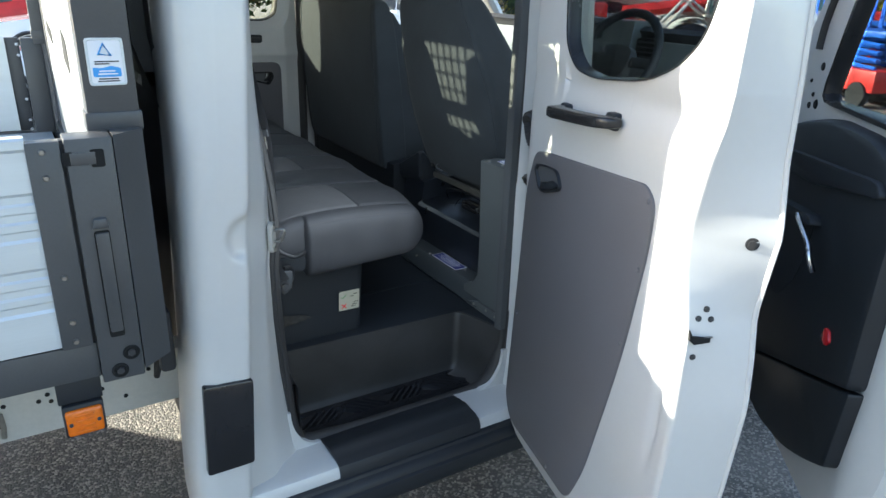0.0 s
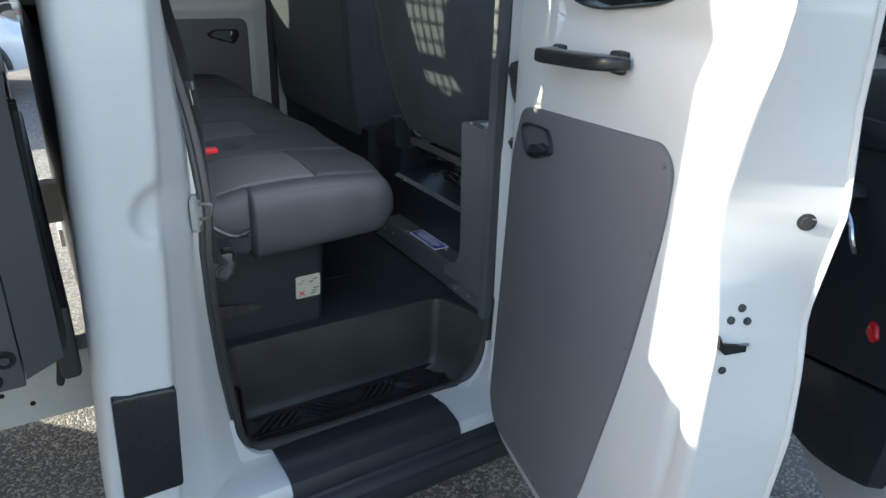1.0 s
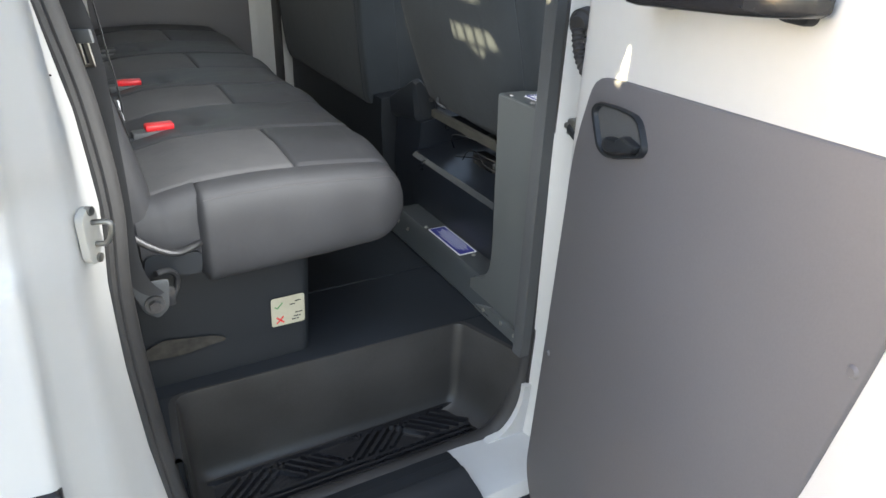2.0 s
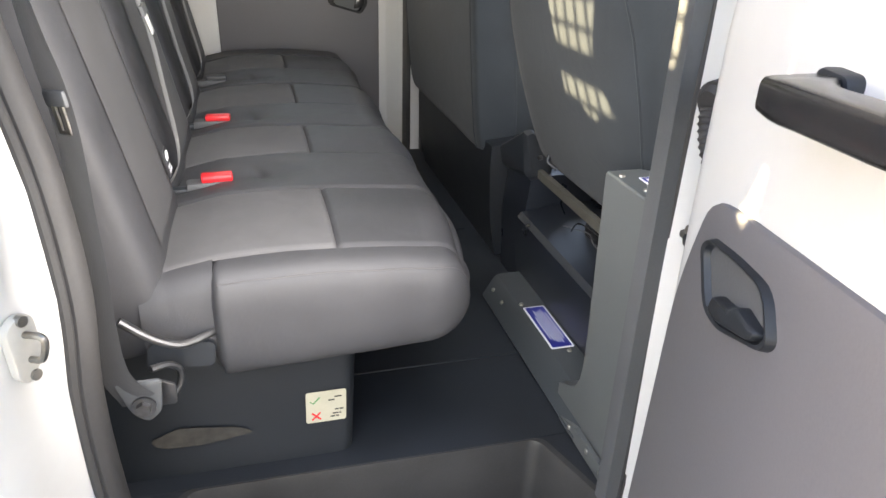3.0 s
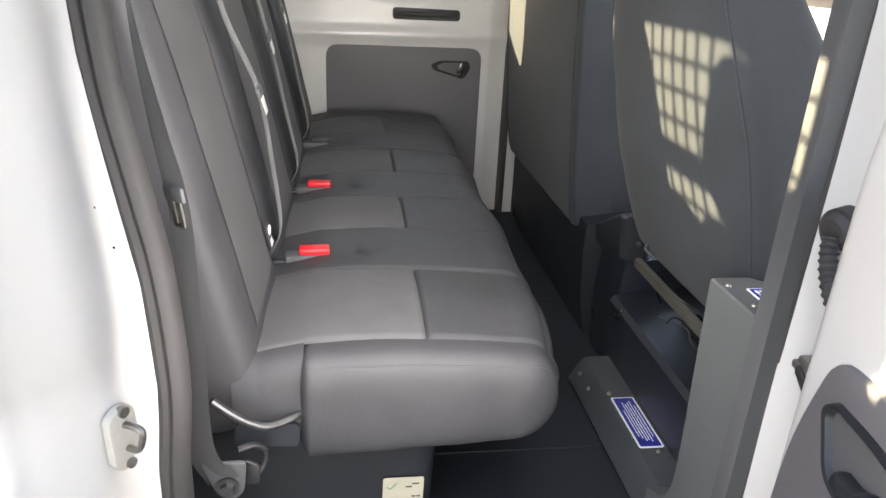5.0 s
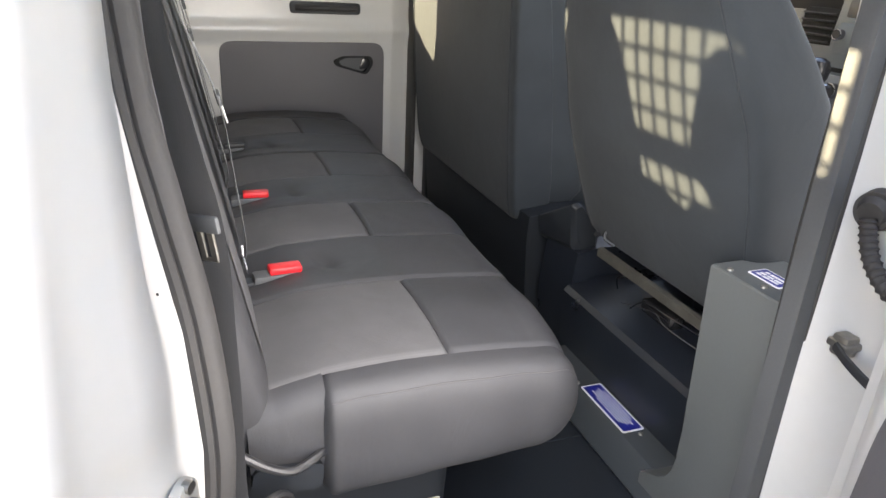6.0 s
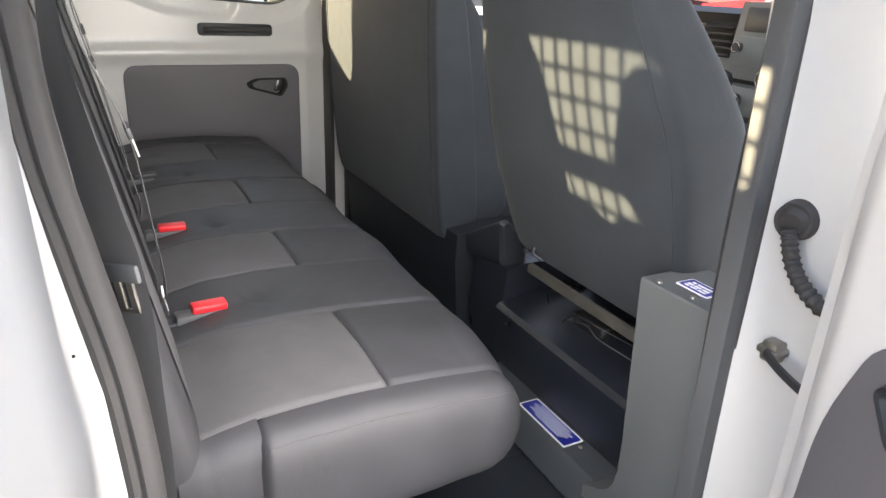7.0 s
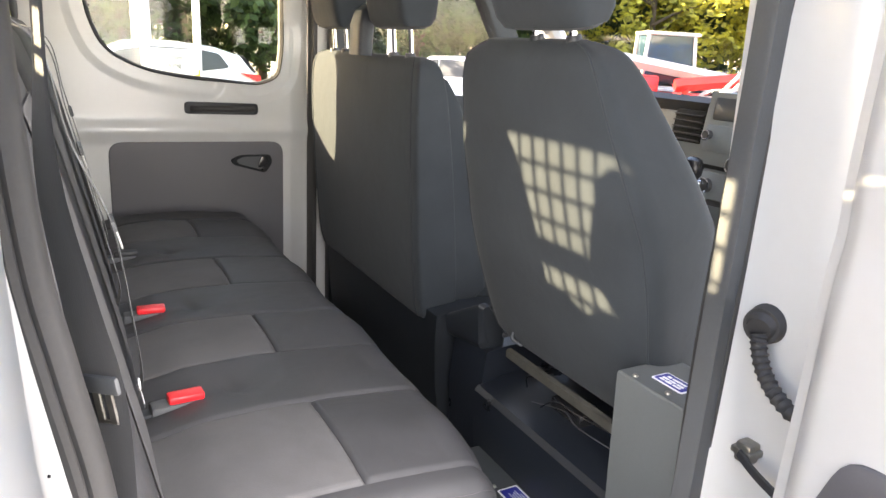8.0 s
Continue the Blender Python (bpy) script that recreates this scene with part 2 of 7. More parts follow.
def box(bm, x0, x1, y0, y1, z0, z1, bevel=0.0, seg=2, m=None):
    made = bmesh.ops.create_cube(bm, size=1.0)["verts"]
    for v in made:
        v.co = Vector(((x0 + x1) / 2 + v.co.x * (x1 - x0), (y0 + y1) / 2 + v.co.y * (y1 - y0), (z0 + z1) / 2 + v.co.z * (z1 - z0)))
    if bevel:
        edges = list({e for v in made for e in v.link_edges})
        made = bmesh.ops.bevel(bm, geom=edges, offset=bevel, segments=seg, affect="EDGES", profile=0.5)["verts"] + [v for v in made if v.is_valid]
    if m is not None:
        bmesh.ops.transform(bm, matrix=m, verts=list({v for v in made if v.is_valid}))
    return bm


def cyl(bm, p0, p1, r0, r1=None, seg=16):
    p0, p1 = Vector(p0), Vector(p1)
    d = p1 - p0
    made = bmesh.ops.create_cone(bm, cap_ends=True, segments=seg, radius1=r0, radius2=r0 if r1 is None else r1, depth=d.length)["verts"]
    bmesh.ops.transform(bm, matrix=Matrix.Translation((p0 + p1) / 2) @ d.to_track_quat("Z", "Y").to_matrix().to_4x4(), verts=made)
    return bm


def loops(bm, rings, closed=True, cap=True):
    """Joins rings of points, each of one length, into a skin."""
    rows = [[bm.verts.new(p) for p in ring] for ring in rings]
    k = len(rows[0])
    for a, b in zip(rows, rows[1:]):
        for i in range(k if closed else k - 1):
            j = (i + 1) % k
            bm.faces.new((a[i], a[j], b[j], b[i]))
    if cap and closed:
        bm.faces.new(rows[0])
        bm.faces.new(rows[-1][::-1])
    return bm


def smooth_line(pts, per=6):
    """A Catmull-Rom line through the points."""
    pts = [Vector(p) for p in pts]
    out = []
    for i in range(len(pts) - 1):
        a, b, c, d = pts[max(i - 1, 0)], pts[i], pts[i + 1], pts[min(i + 2, len(pts) - 1)]
        for s in range(per):
            t = s / per
            out.append(0.5 * ((2 * b) + (c - a) * t + (2 * a - 5 * b + 4 * c - d) * t * t + (3 * b - a - 3 * c + d) * t**3))
    return out + [pts[-1]]


def along(ways, f):
    """The way at share f of a list of ways."""
    f = f * (len(ways) - 1)
    i = min(int(f), len(ways) - 2)
    return ways[i].lerp(ways[i + 1], f - i)


def tube(bm, pts, r, seg=8, flat=1.0, side=None, closed=False):
    """A round or flattened tube along a line. side: the way of its wide side, where it is flat."""
    pts = [Vector(p) for p in pts]
    rings, k, last = [], len(pts), None
    for i, p in enumerate(pts):
        ahead = (pts[(i + 1) % k if closed else min(i + 1, k - 1)] - pts[(i - 1) % k if closed else max(i - 1, 0)]).normalized()
        ref = along(side, i / (k - 1)) if isinstance(side, list) else Vector(side) if side else (last if last is not None else (Vector((0, 0, 1)) if abs(ahead.z) < 0.9 else Vector((1, 0, 0))))
        a = (ref - ahead * ref.dot(ahead)).normalized()
        b = ahead.cross(a)
        last = a
        rad = r[i] if isinstance(r, (list, tuple)) else r
        rings.append([p + a * math.cos(q) * rad + b * math.sin(q) * rad * flat for q in (2 * math.pi * n / seg for n in range(seg))])
    if closed:
        rings.append(rings[0])
    return loops(bm, rings, True, not closed)


def round_poly(pts, r, seg=5):
    """A polygon of 2D points with rounded corners."""
    out, k = [], len(pts)
    for i in range(k):
        p, a, b = Vector(pts[i]), Vector(pts[i - 1]), Vector(pts[(i + 1) % k])
        rr = r[i] if isinstance(r, (list, tuple)) else r
        da, db = (a - p), (b - p)
        s = min(rr, da.length * 0.45, db.length * 0.45)
        p0, p1 = p + da.normalized() * s, p + db.normalized() * s
        for n in range(seg + 1):
            t = n / seg
            out.append((1 - t) ** 2 * p0 + 2 * t * (1 - t) * p + t * t * p1)
    return out


def prism(bm, outline, place, a, b, edge=0.0):
    """A flat plate: a 2D outline between heights a and b, laid into the world by place(u, v, w). edge: its rounding."""
    outline = [Vector(p) for p in outline]
    mid = sum(outline, Vector((0, 0))) / len(outline)
    inner = [p + (mid - p).normalized() * edge for p in outline] if edge else outline
    s = 1 if b > a else -1
    rings = [[place(p.x, p.y, a) for p in outline]]
    if edge:
        rings += [[place(p.x, p.y, b - s * edge) for p in outline], [place(*(p.lerp(q, 0.3)), b - s * edge * 0.3) for p, q in zip(outline, inner)]]
    rings.append([place(p.x, p.y, b) for p in inner])
    return loops(bm, rings)


def frame_ring(bm, outer, inner, place, heights):
    """A frame between two outlines of one length; heights: (share of the way inwards, height) pairs."""
    rings = [[place(*(o.lerp(i, s)), h) for o, i in zip(outer, inner)] for s, h in heights]
    return loops(bm, rings + [rings[0]], True, False)


def slab(bm, sections, k=40, power=5.0):
    """A padded form: sections (centre, way of its width, way of its depth, half width, half depth)."""
    rings = []
    for c, a, b, ha, hb in sections:
        c, a, b = Vector(c), Vector(a), Vector(b)
        ring = []
        for n in range(k):
            q = 2 * math.pi * n / k
            cx, sx = math.cos(q), math.sin(q)
            ring.append(c + a * ha * math.copysign(abs(cx) ** (2 / power), cx) + b * hb * math.copysign(abs(sx) ** (2 / power), sx))
        rings.append(ring)
    return loops(bm, rings)


def patch(bm, f, u0, u1, v0, v1, nu, nv):
    rows = [[bm.verts.new(f(u0 + (u1 - u0) * i / nu, v0 + (v1 - v0) * j / nv)) for j in range(nv + 1)] for i in range(nu + 1)]
    for i in range(nu):
        for j in range(nv):
            bm.faces.new((rows[i][j], rows[i + 1][j], rows[i + 1][j + 1], rows[i][j + 1]))
    return bm


def ring_sheet(bm, outer, inner, place, rings, k=144):
    """A sheet between an outer outline and a hole in it, both seen from the hole's middle; place(u, v) gives the world place."""
    mid = sum(inner, Vector((0, 0))) / len(inner)

    def at_angle(line, q):
        way = Vector((math.cos(q), math.sin(q)))
        best = None
        for a, b in zip(line, line[1:] + line[:1]):
            e, w = b - a, a - mid
            den = way.x * e.y - way.y * e.x
            if abs(den) < 1e-9:
                continue
            d, s = (w.x * e.y - w.y * e.x) / den, (w.x * way.y - w.y * way.x) / den
            if d > 0 and -1e-6 <= s <= 1 + 1e-6 and (best is None or d > best):
                best = d
        return mid + way * (best or 0.1)

    corners = sorted(math.atan2((p - mid).y, (p - mid).x) for p in outer)
    angles = sorted(set([round(-math.pi + 2 * math.pi * n / k, 4) for n in range(k)] + [round(c, 4) for c in corners]))
    pairs = [(at_angle(inner, q), at_angle(outer, q)) for q in angles]
    made = [[place(*(i.lerp(o, s / rings))) for i, o in pairs] for s in range(rings + 1)]
    return loops(bm, made, True, False), [[i.lerp(o, s) for i, o in pairs] for s in (0, 1)]


def wide(z, table):
    """A value at height z from a short table of (z, value)."""
    return float(np.interp(z, [a for a, _ in table], [b for _, b in table]))


def bars(name, parent, material, place, rows, h):
    """Unreadable print: rows of bars (u0, u1, v), h high, on a flat label."""
    bm = bmesh.new()
    rng = random.Random(4)
    for start, end, v in rows:
        u0 = start
        while u0 < end - h:
            u1 = min(end, u0 + h * rng.uniform(2.5, 7.0))
            loops(bm, [[place(u, w, d) for u, w in ((u0, v), (u1, v), (u1, v + h), (u0, v + h))] for d in (0.0, 0.0008)])
            u0 = u1 + h * 0.7
    return part(name, bm, material, parent, "", 0)


def writing(name, text, size, place_matrix, material, parent):
    cu = bpy.data.curves.new(name, "FONT")
    cu.body, cu.size, cu.align_x, cu.align_y, cu.extrude = text, size, "CENTER", "CENTER", 0.0006
    ob = bpy.data.objects.new(name, cu)
    scene.collection.objects.link(ob)
    bpy.context.view_layer.update()
    me = bpy.data.meshes.new_from_object(ob.evaluated_get(bpy.context.evaluated_depsgraph_get()))
    bpy.data.objects.remove(ob)
    me.transform(place_matrix)
    me.materials.append(material)
    made = new(name, me)
    made.parent = parent
    if parent.type == "EMPTY":
        made.matrix_parent_inverse = Matrix.Translation(-parent.location)
    return made


# ---- ground ----
bm = bmesh.new()
N = 40
patch(bm, lambda x, y: Vector((math.copysign(abs(x) ** 2.2, x) * 300 + 1, math.copysign(abs(y) ** 2.2, y) * 300 + 2, -0.004 * noise.noise(Vector((x * 40, y * 40, 0))) - 0.004)), -1, 1, -1, 1, N, N)
ground = part("ground", bm, ASPHALT, None)
tagged(ground, "worn grey asphalt yard with pale stone chips", "ground", kind="structure")

# ---- van body: the near side ----
van = thing("van", (0.6, 2.47, 0.3), "white double-cab van body with the near doors standing open", "van")


def lean_in(z):
    """How far the rear edge of the opening leans into the cab at a height."""
    return wide(z, [(0.9, 0.0), (1.1, 0.008), (1.3, 0.030), (1.5, 0.045), (1.7, 0.055), (2.05, 0.060)])


def pillar_section(z):
    d = lean_in(z)
    xr = wide(z, [(0.45, 0.150), (0.64, 0.156), (0.89, 0.174), (1.34, 0.197), (1.65, 0.203), (2.05, 0.21)])
    yo = wide(z, [(0.45, 1.415), (0.8, 1.408), (1.3, 1.41), (1.65, 1.432), (2.05, 1.48)])
    xc = wide(z, [(0.45, 0.280), (0.61, 0.287), (0.85, 0.303), (1.32, 0.334), (1.65, 0.358), (2.05, 0.37)])
    xs = wide(z, [(0.45, 0.470), (0.53, 0.448), (0.75, 0.424), (0.9, 0.416), (1.04, 0.418), (1.15, 0.430), (1.27, 0.428), (1.4, 0.412), (1.5, 0.402), (1.65, 0.397), (2.05, 0.40)])
    dent = 0.016 * math.exp(-(((z - 1.174) / 0.056) ** 4))

    def sunk(back):
        # Round finger recess that runs out over the pillar's edge.
        r = math.hypot(back, z - 1.174) / 0.060
        k = max(0.0, min(1.0, (1 - r) * 2.4))
        return (xc - back, yo + 0.016 * k * k * (3 - 2 * k))

    return [(xr + 0.01, 1.612 + d), (xr, yo + 0.09), (xr + 0.004, yo + 0.035), (xr + 0.016, yo + 0.012), (xr + 0.034, yo + 0.003), (xr + 0.052, yo - 0.002),
            *(sunk(b) for b in (0.068, 0.062, 0.056, 0.050, 0.044, 0.037, 0.029, 0.020, 0.012)), (xc - 0.006, yo + 0.002 + dent), (xc, yo + 0.012 + dent), (xc + 0.010, yo + 0.034), (xc + (xs - xc) * 0.42, yo + 0.052 + dent),
            (xc + (xs - xc) * 0.62, yo + 0.088), (xs - 0.026 - 0.37 * d, 1.530 + d * 0.9), (xs - 0.014 - 0.37 * d, 1.548 + d), (xs - 0.006 - 0.37 * d, 1.575 + d), (xs - 0.030 - 0.37 * d, 1.606 + d), (xr + 0.10, 1.612 + d)]


bm = bmesh.new()
loops(bm, [[Vector((x, y, z)) for x, y in pillar_section(z)] for z in np.linspace(0.47, 2.03, 180)])
quarter = part("rear_quarter", bm, WHITE, van, "white painted rear door pillar", 50)

# Vent flap at the pillar's foot, sunk a little in a frame.
bm = bmesh.new()
flap = round_poly([(0.182, 0.615), (0.290, 0.615), (0.302, 0.838), (0.192, 0.848)], 0.008)
prism(bm, flap, lambda u, v, w: Vector((u, 1.404 - w, v)), -0.02, 0.006, 0.004)
part("vent_flap", bm, PLASTIC_GLOSS, quarter, "black plastic vent flap")
# Door striker on the pillar's shut face.
bm = bmesh.new()
SM = Matrix.Translation((0.394, 1.491, 1.140)) @ Matrix.Rotation(radians(-33), 4, "Z")
prism(bm, round_poly([(-0.016, 0.026), (0.0, 0.036), (0.016, 0.030), (0.018, -0.018), (-0.004, -0.040), (-0.015, -0.030)], 0.007), lambda u, v, w: SM @ Vector((w, u, v)), -0.006, 0.004, 0.002)
striker = part("striker_plate", bm, CREAM, quarter, "bare metal door striker plate")
bm = bmesh.new()
tube(bm, [SM @ Vector(p) for p in smooth_line([(0.0, 0.002, 0.014), (0.021, 0.002, 0.017), (0.028, 0.002, 0.014), (0.026, 0.002, 0.003), (0.018, 0.002, -0.011), (0.0, 0.002, -0.014)], 5)], 0.0036)
part("striker_loop", bm, ZINC, striker)
for z in (-0.032, 0.030):
    bm = bmesh.new()
    cyl(bm, SM @ Vector((0.0, 0.002, z)), SM @ Vector((0.007, 0.002, z)), 0.006, seg=10)
    part("screw", bm, ZINC, striker)

for x, y, z in ((0.378, 1.557, 1.361), (0.388, 1.564, 1.316)):
    bm = bmesh.new()
    cyl(bm, (x - 0.002, y + 0.002, z), (x + 0.001, y - 0.001, z), 0.0013, seg=10)
    part("pin_hole", bm, DARK_HOLE, quarter)

# Front door pillar with its hinge face.
def b_section(z):
    s = wide(z, [(0.45, 1.115), (0.55, 1.130), (0.72, 1.140), (1.1, 1.135), (1.5, 1.134), (2.05, 1.130)])
    t = wide(z, [(0.45, 0.0), (1.3, 0.0), (2.05, 0.06)])
    return [(s - 0.004, 1.585 + t * 0.5), (s, 1.560 + t * 0.5), (s + 0.006, 1.545 + t * 0.5), (s + 0.010, 1.52 + t * 0.6), (s + 0.014, 1.465 + t), (s + 0.018, 1.445 + t), (s + 0.030, 1.422 + t), (s + 0.05, 1.412 + t), (s + 0.10, 1.408 + t), (s + 0.13, 1.412 + t), (s + 0.145, 1.43 + t), (s + 0.15, 1.52 + t * 0.6), (s + 0.14, 1.595), (s + 0.04, 1.60)]


bm = bmesh.new()
loops(bm, [[Vector((x, y, z)) for x, y in b_section(z)] for z in np.linspace(0.46, 2.03, 30)])
b_pillar = part("b_pillar", bm, WHITE, van, "white painted hinge pillar", 50)
bm = bmesh.new()
cyl(bm, (1.148, 1.512, 1.352), (1.128, 1.508, 1.352), 0.025, 0.022, 24)
cyl(bm, (1.130, 1.508, 1.352), (1.122, 1.506, 1.350), 0.019, 0.014, 24)
boot = part("wiring_boot", bm, RUBBER, b_pillar, "black rubber door wiring boot")
bm = bmesh.new()
line = smooth_line([(1.124, 1.506, 1.345), (1.121, 1.500, 1.328), (1.119, 1.488, 1.306), (1.116, 1.468, 1.288), (1.111, 1.440, 1.277), (1.106, 1.40, 1.270)], 9)
tube(bm, line, [0.0085 + 0.0020 * (i % 3 == 0) for i in range(len(line))], 14)
part("bellows", bm, RUBBER, boot)
bm = bmesh.new()
box(bm, 1.126, 1.148, 1.488, 1.510, 1.172, 1.200, 0.004)
box(bm, 1.123, 1.150, 1.484, 1.514, 1.182, 1.192, 0.003)
check = part("door_check", bm, ZINC, b_pillar, "metal door check strap")
bm = bmesh.new()
tube(bm, smooth_line([(1.124, 1.500, 1.186), (1.116, 1.475, 1.180), (1.109, 1.440, 1.174), (1.104, 1.40, 1.170)], 4), 0.007, 8, 0.5, (0, 0, 1))
part("strap_arm", bm, DASH_DARK, check)
for z in (0.60, 1.80):
    bm = bmesh.new()
    box(bm, 1.092, 1.150, 1.428, 1.462, z - 0.024, z + 0.024, 0.005)
    cyl(bm, (1.096, 1.432, z - 0.032), (1.096, 1.432, z + 0.032), 0.009)
    part("hinge", bm, WHITE, b_pillar)
# Dark inner lining of the pillar, beside the seal.
bm = bmesh.new()
loops(bm, [[Vector((x, y, z)) for x, y in ((1.114, 1.581), (1.1105, 1.578), (1.1105, 1.557), (1.113, 1.551), (1.150, 1.554), (1.165, 1.584), (1.135, 1.592))] for z in np.linspace(0.69, 2.02, 14)])
part("pillar_lining", bm, DASH, b_pillar, "dark grey pillar lining")
bm = bmesh.new()
loops(bm, [[Vector((x + (1.3 - z) * 0.02 - 0.37 * lean_in(z), y + lean_in(z), z)) for x, y in ((0.386, 1.590), (0.400, 1.598), (0.386, 1.620), (0.30, 1.626), (0.29, 1.60))] for z in np.linspace(0.69, 2.02, 14)])
part("pillar_lining", bm, TRIM, quarter, "dark grey pillar lining")

# Sill: painted metal ends, a black step cover between them, the rocker below.
bm = bmesh.new()
sill_profile = [(1.44, 0.40), (1.415, 0.44), (1.414, 0.475), (1.424, 0.494), (1.445, 0.500), (1.52, 0.500), (1.57, 0.498), (1.60, 0.47), (1.60, 0.40)]
for ends in ((0.20, 0.35, 0.514), (0.954, 1.10, 1.26)):
    loops(bm, [[Vector((x, y, z)) for y, z in sill_profile] for x in ends])
box(bm, 0.51, 0.958, 1.43, 1.60, 0.40, 0.452)
for cx, sgn in ((0.425, 1), (1.128, -1)):
    arc = [(cx - sgn * 0.02, 0.495), (cx - sgn * 0.02, 0.62), (cx + sgn * 0.004, 0.62)]
    arc += [(cx + sgn * (0.004 + 0.075 * (1 - math.cos(q))), 0.62 - 0.118 * math.sin(q)) for q in np.linspace(0.15, math.pi / 2, 9)]
    arc += [(cx + sgn * 0.10, 0.495)]
    loops(bm, [[Vector((x, y, z)) for x, z in arc] for y in (1.540, 1.546, 1.565, 1.575)])
sill = part("sill", bm, WHITE, van, "white painted door sill", 40)
bm = bmesh.new()
cover = [(1.440, 0.440), (1.410, 0.446), (1.4085, 0.478), (1.418, 0.498), (1.440, 0.5055), (1.470, 0.508), (1.474, 0.5105), (1.500, 0.511), (1.504, 0.507), (1.530, 0.506), (1.534, 0.502), (1.556, 0.500), (1.574, 0.492), (1.598, 0.479), (1.61, 0.468), (1.55, 0.455)]
loops(bm, [[Vector((x, y, z)) for y, z in cover] for x in np.linspace(0.512, 0.956, 6)])
part("step_cover", bm, PLASTIC, sill, "black plastic step cover")
bm = bmesh.new()
rock = [(1.452, 0.462), (1.418, 0.466), (1.404, 0.460), (1.401, 0.452), (1.392, 0.449), (1.384, 0.440), (1.381, 0.428), (1.372, 0.424), (1.368, 0.400), (1.376, 0.372), (1.40, 0.352), (1.45, 0.345), (1.5, 0.36), (1.5, 0.43)]
loops(bm, [[Vector((x, y, z)) for y, z in rock] for x in np.linspace(0.262, 2.2, 12)])
part("rocker_trim", bm, PLASTIC, sill, "black ribbed plastic rocker trim")

# Rubber door seal all round the opening.
bm = bmesh.new()
contour = [(0.402, 1.97), (0.398, 1.65), (0.402, 1.48), (0.414, 1.38), (0.428, 1.27), (0.430, 1.14), (0.418, 1.02), (0.417, 0.90), (0.425, 0.745), (0.438, 0.60), (0.452, 0.535), (0.500, 0.496), (0.80, 0.485), (1.03, 0.488), (1.088, 0.512), (1.120, 0.57), (1.138, 0.72), (1.136, 1.05), (1.130, 1.3), (1.134, 1.5), (1.136, 1.69), (1.130, 1.97)]
line = smooth_line([(x - (0.37 * lean_in(z) if x < 0.8 else 0.0), 1.572 + (lean_in(z) if x < 0.8 else 0.002 * max(0.0, min(1.0, (z - 0.6) / 0.3))), z) for x, z in contour], 6)
tube(bm, line, 0.021, 12, 0.75, (0, 1, 0))
seal = part("door_seal", bm, RUBBER, van, "black rubber door seal")
bm = bmesh.new()
tube(bm, [(p.x + (0.010 if p.x > 0.8 else -0.010), p.y - 0.018, p.z) for p in line], 0.007, 8)
part("seal_lip", bm, RUBBER, seal)

# Step well behind the sill.
plan = round_poly([(0.455, 1.56), (0.470, 1.735), (1.068, 1.722), (1.122, 1.56)], [0.0, 0.03, 0.02, 0.0], 6)[6:-6]
plan = [Vector((0.452, 1.57))] + plan + [Vector((1.122, 1.57))]
cxm = Vector((0.78, 1.60))
bm = bmesh.new()
rings = []
for z, inset in ((0.689, -0.012), (0.689, 0.0), (0.680, 0.004), (0.54, 0.007), (0.505, 0.012), (0.486, 0.022), (0.476, 0.045)):
    rings.append([Vector((*(p + (cxm - p).normalized() * inset), z)) for p in plan])
loops(bm, rings, False, False)
well = part("step_well", bm, WELL_PLASTIC, van, "black moulded plastic step well", 50)
bm = bmesh.new()
box(bm, 0.455, 1.125, 1.56, 1.73, 0.455, 0.4765)
tread = part("tread", bm, PLASTIC_GLOSS, well, "black ribbed step tread")
rows = [((0.50, y), (1.05, y)) for y in (1.600, 1.614, 1.628, 1.708)]
for ya, yb, flip in ((1.640, 1.700, 0),):
    for i in range(20):
        x = 0.525 + i * 0.0245 + (0.03 if i > 9 else 0)
        turn = 1 if (i // 5) % 2 == 0 else -1
        rows.append(((x - 0.034 * turn, ya), (x + 0.034 * turn, yb)))
for (xa, ya), (xb, yb) in rows:
    bm = bmesh.new()
    d = Vector((xb - xa, yb - ya, 0))
    s = Vector((-d.y, d.x, 0)).normalized() * 0.0048
    a, b = Vector((xa, ya, 0)), Vector((xb, yb, 0))
    loops(bm, [[p + s * k + Vector((0, 0, z)) for k, z in ((-1, 0.476), (-0.6, 0.4860), (0.6, 0.4860), (1, 0.476))] for p in (a, b)])
    part("rib", bm, PLASTIC_GLOSS, tread, "", 0)

# Cab floor with its rubber mat.
bm = bmesh.new()
loops(bm, [[Vector((x, y, z)) for x, y in ((0.242, 1.739), (0.472, 1.739), (1.066, 1.726), (1.62, 1.726), (1.62, 3.42), (0.242, 3.42))] for z in (0.640, 0.690)])
for edge in ([(0.242, 1.585), (0.457, 1.585), (0.472, 1.739), (0.242, 1.739)], [(1.117, 1.585), (1.62, 1.585), (1.62, 1.726), (1.066, 1.726)]):
    loops(bm, [[Vector((x, y, z)) for x, y in edge] for z in (0.44, 0.6885)])
floor = part("cab_floor", bm, MAT_FLOOR, van, "black rubber cab floor mat")
for y in (1.98, 2.62):
    bm = bmesh.new()
    box(bm, 0.76, 1.20, y, y + 0.006, 0.688, 0.693, 0.002)
    part("mat_seam", bm, MAT_FLOOR, floor)
bm = bmesh.new()
box(bm, 1.60, 2.40, 1.60, 3.42, 0.60, 0.66)
part("front_floor", bm, MAT_FLOOR, van)

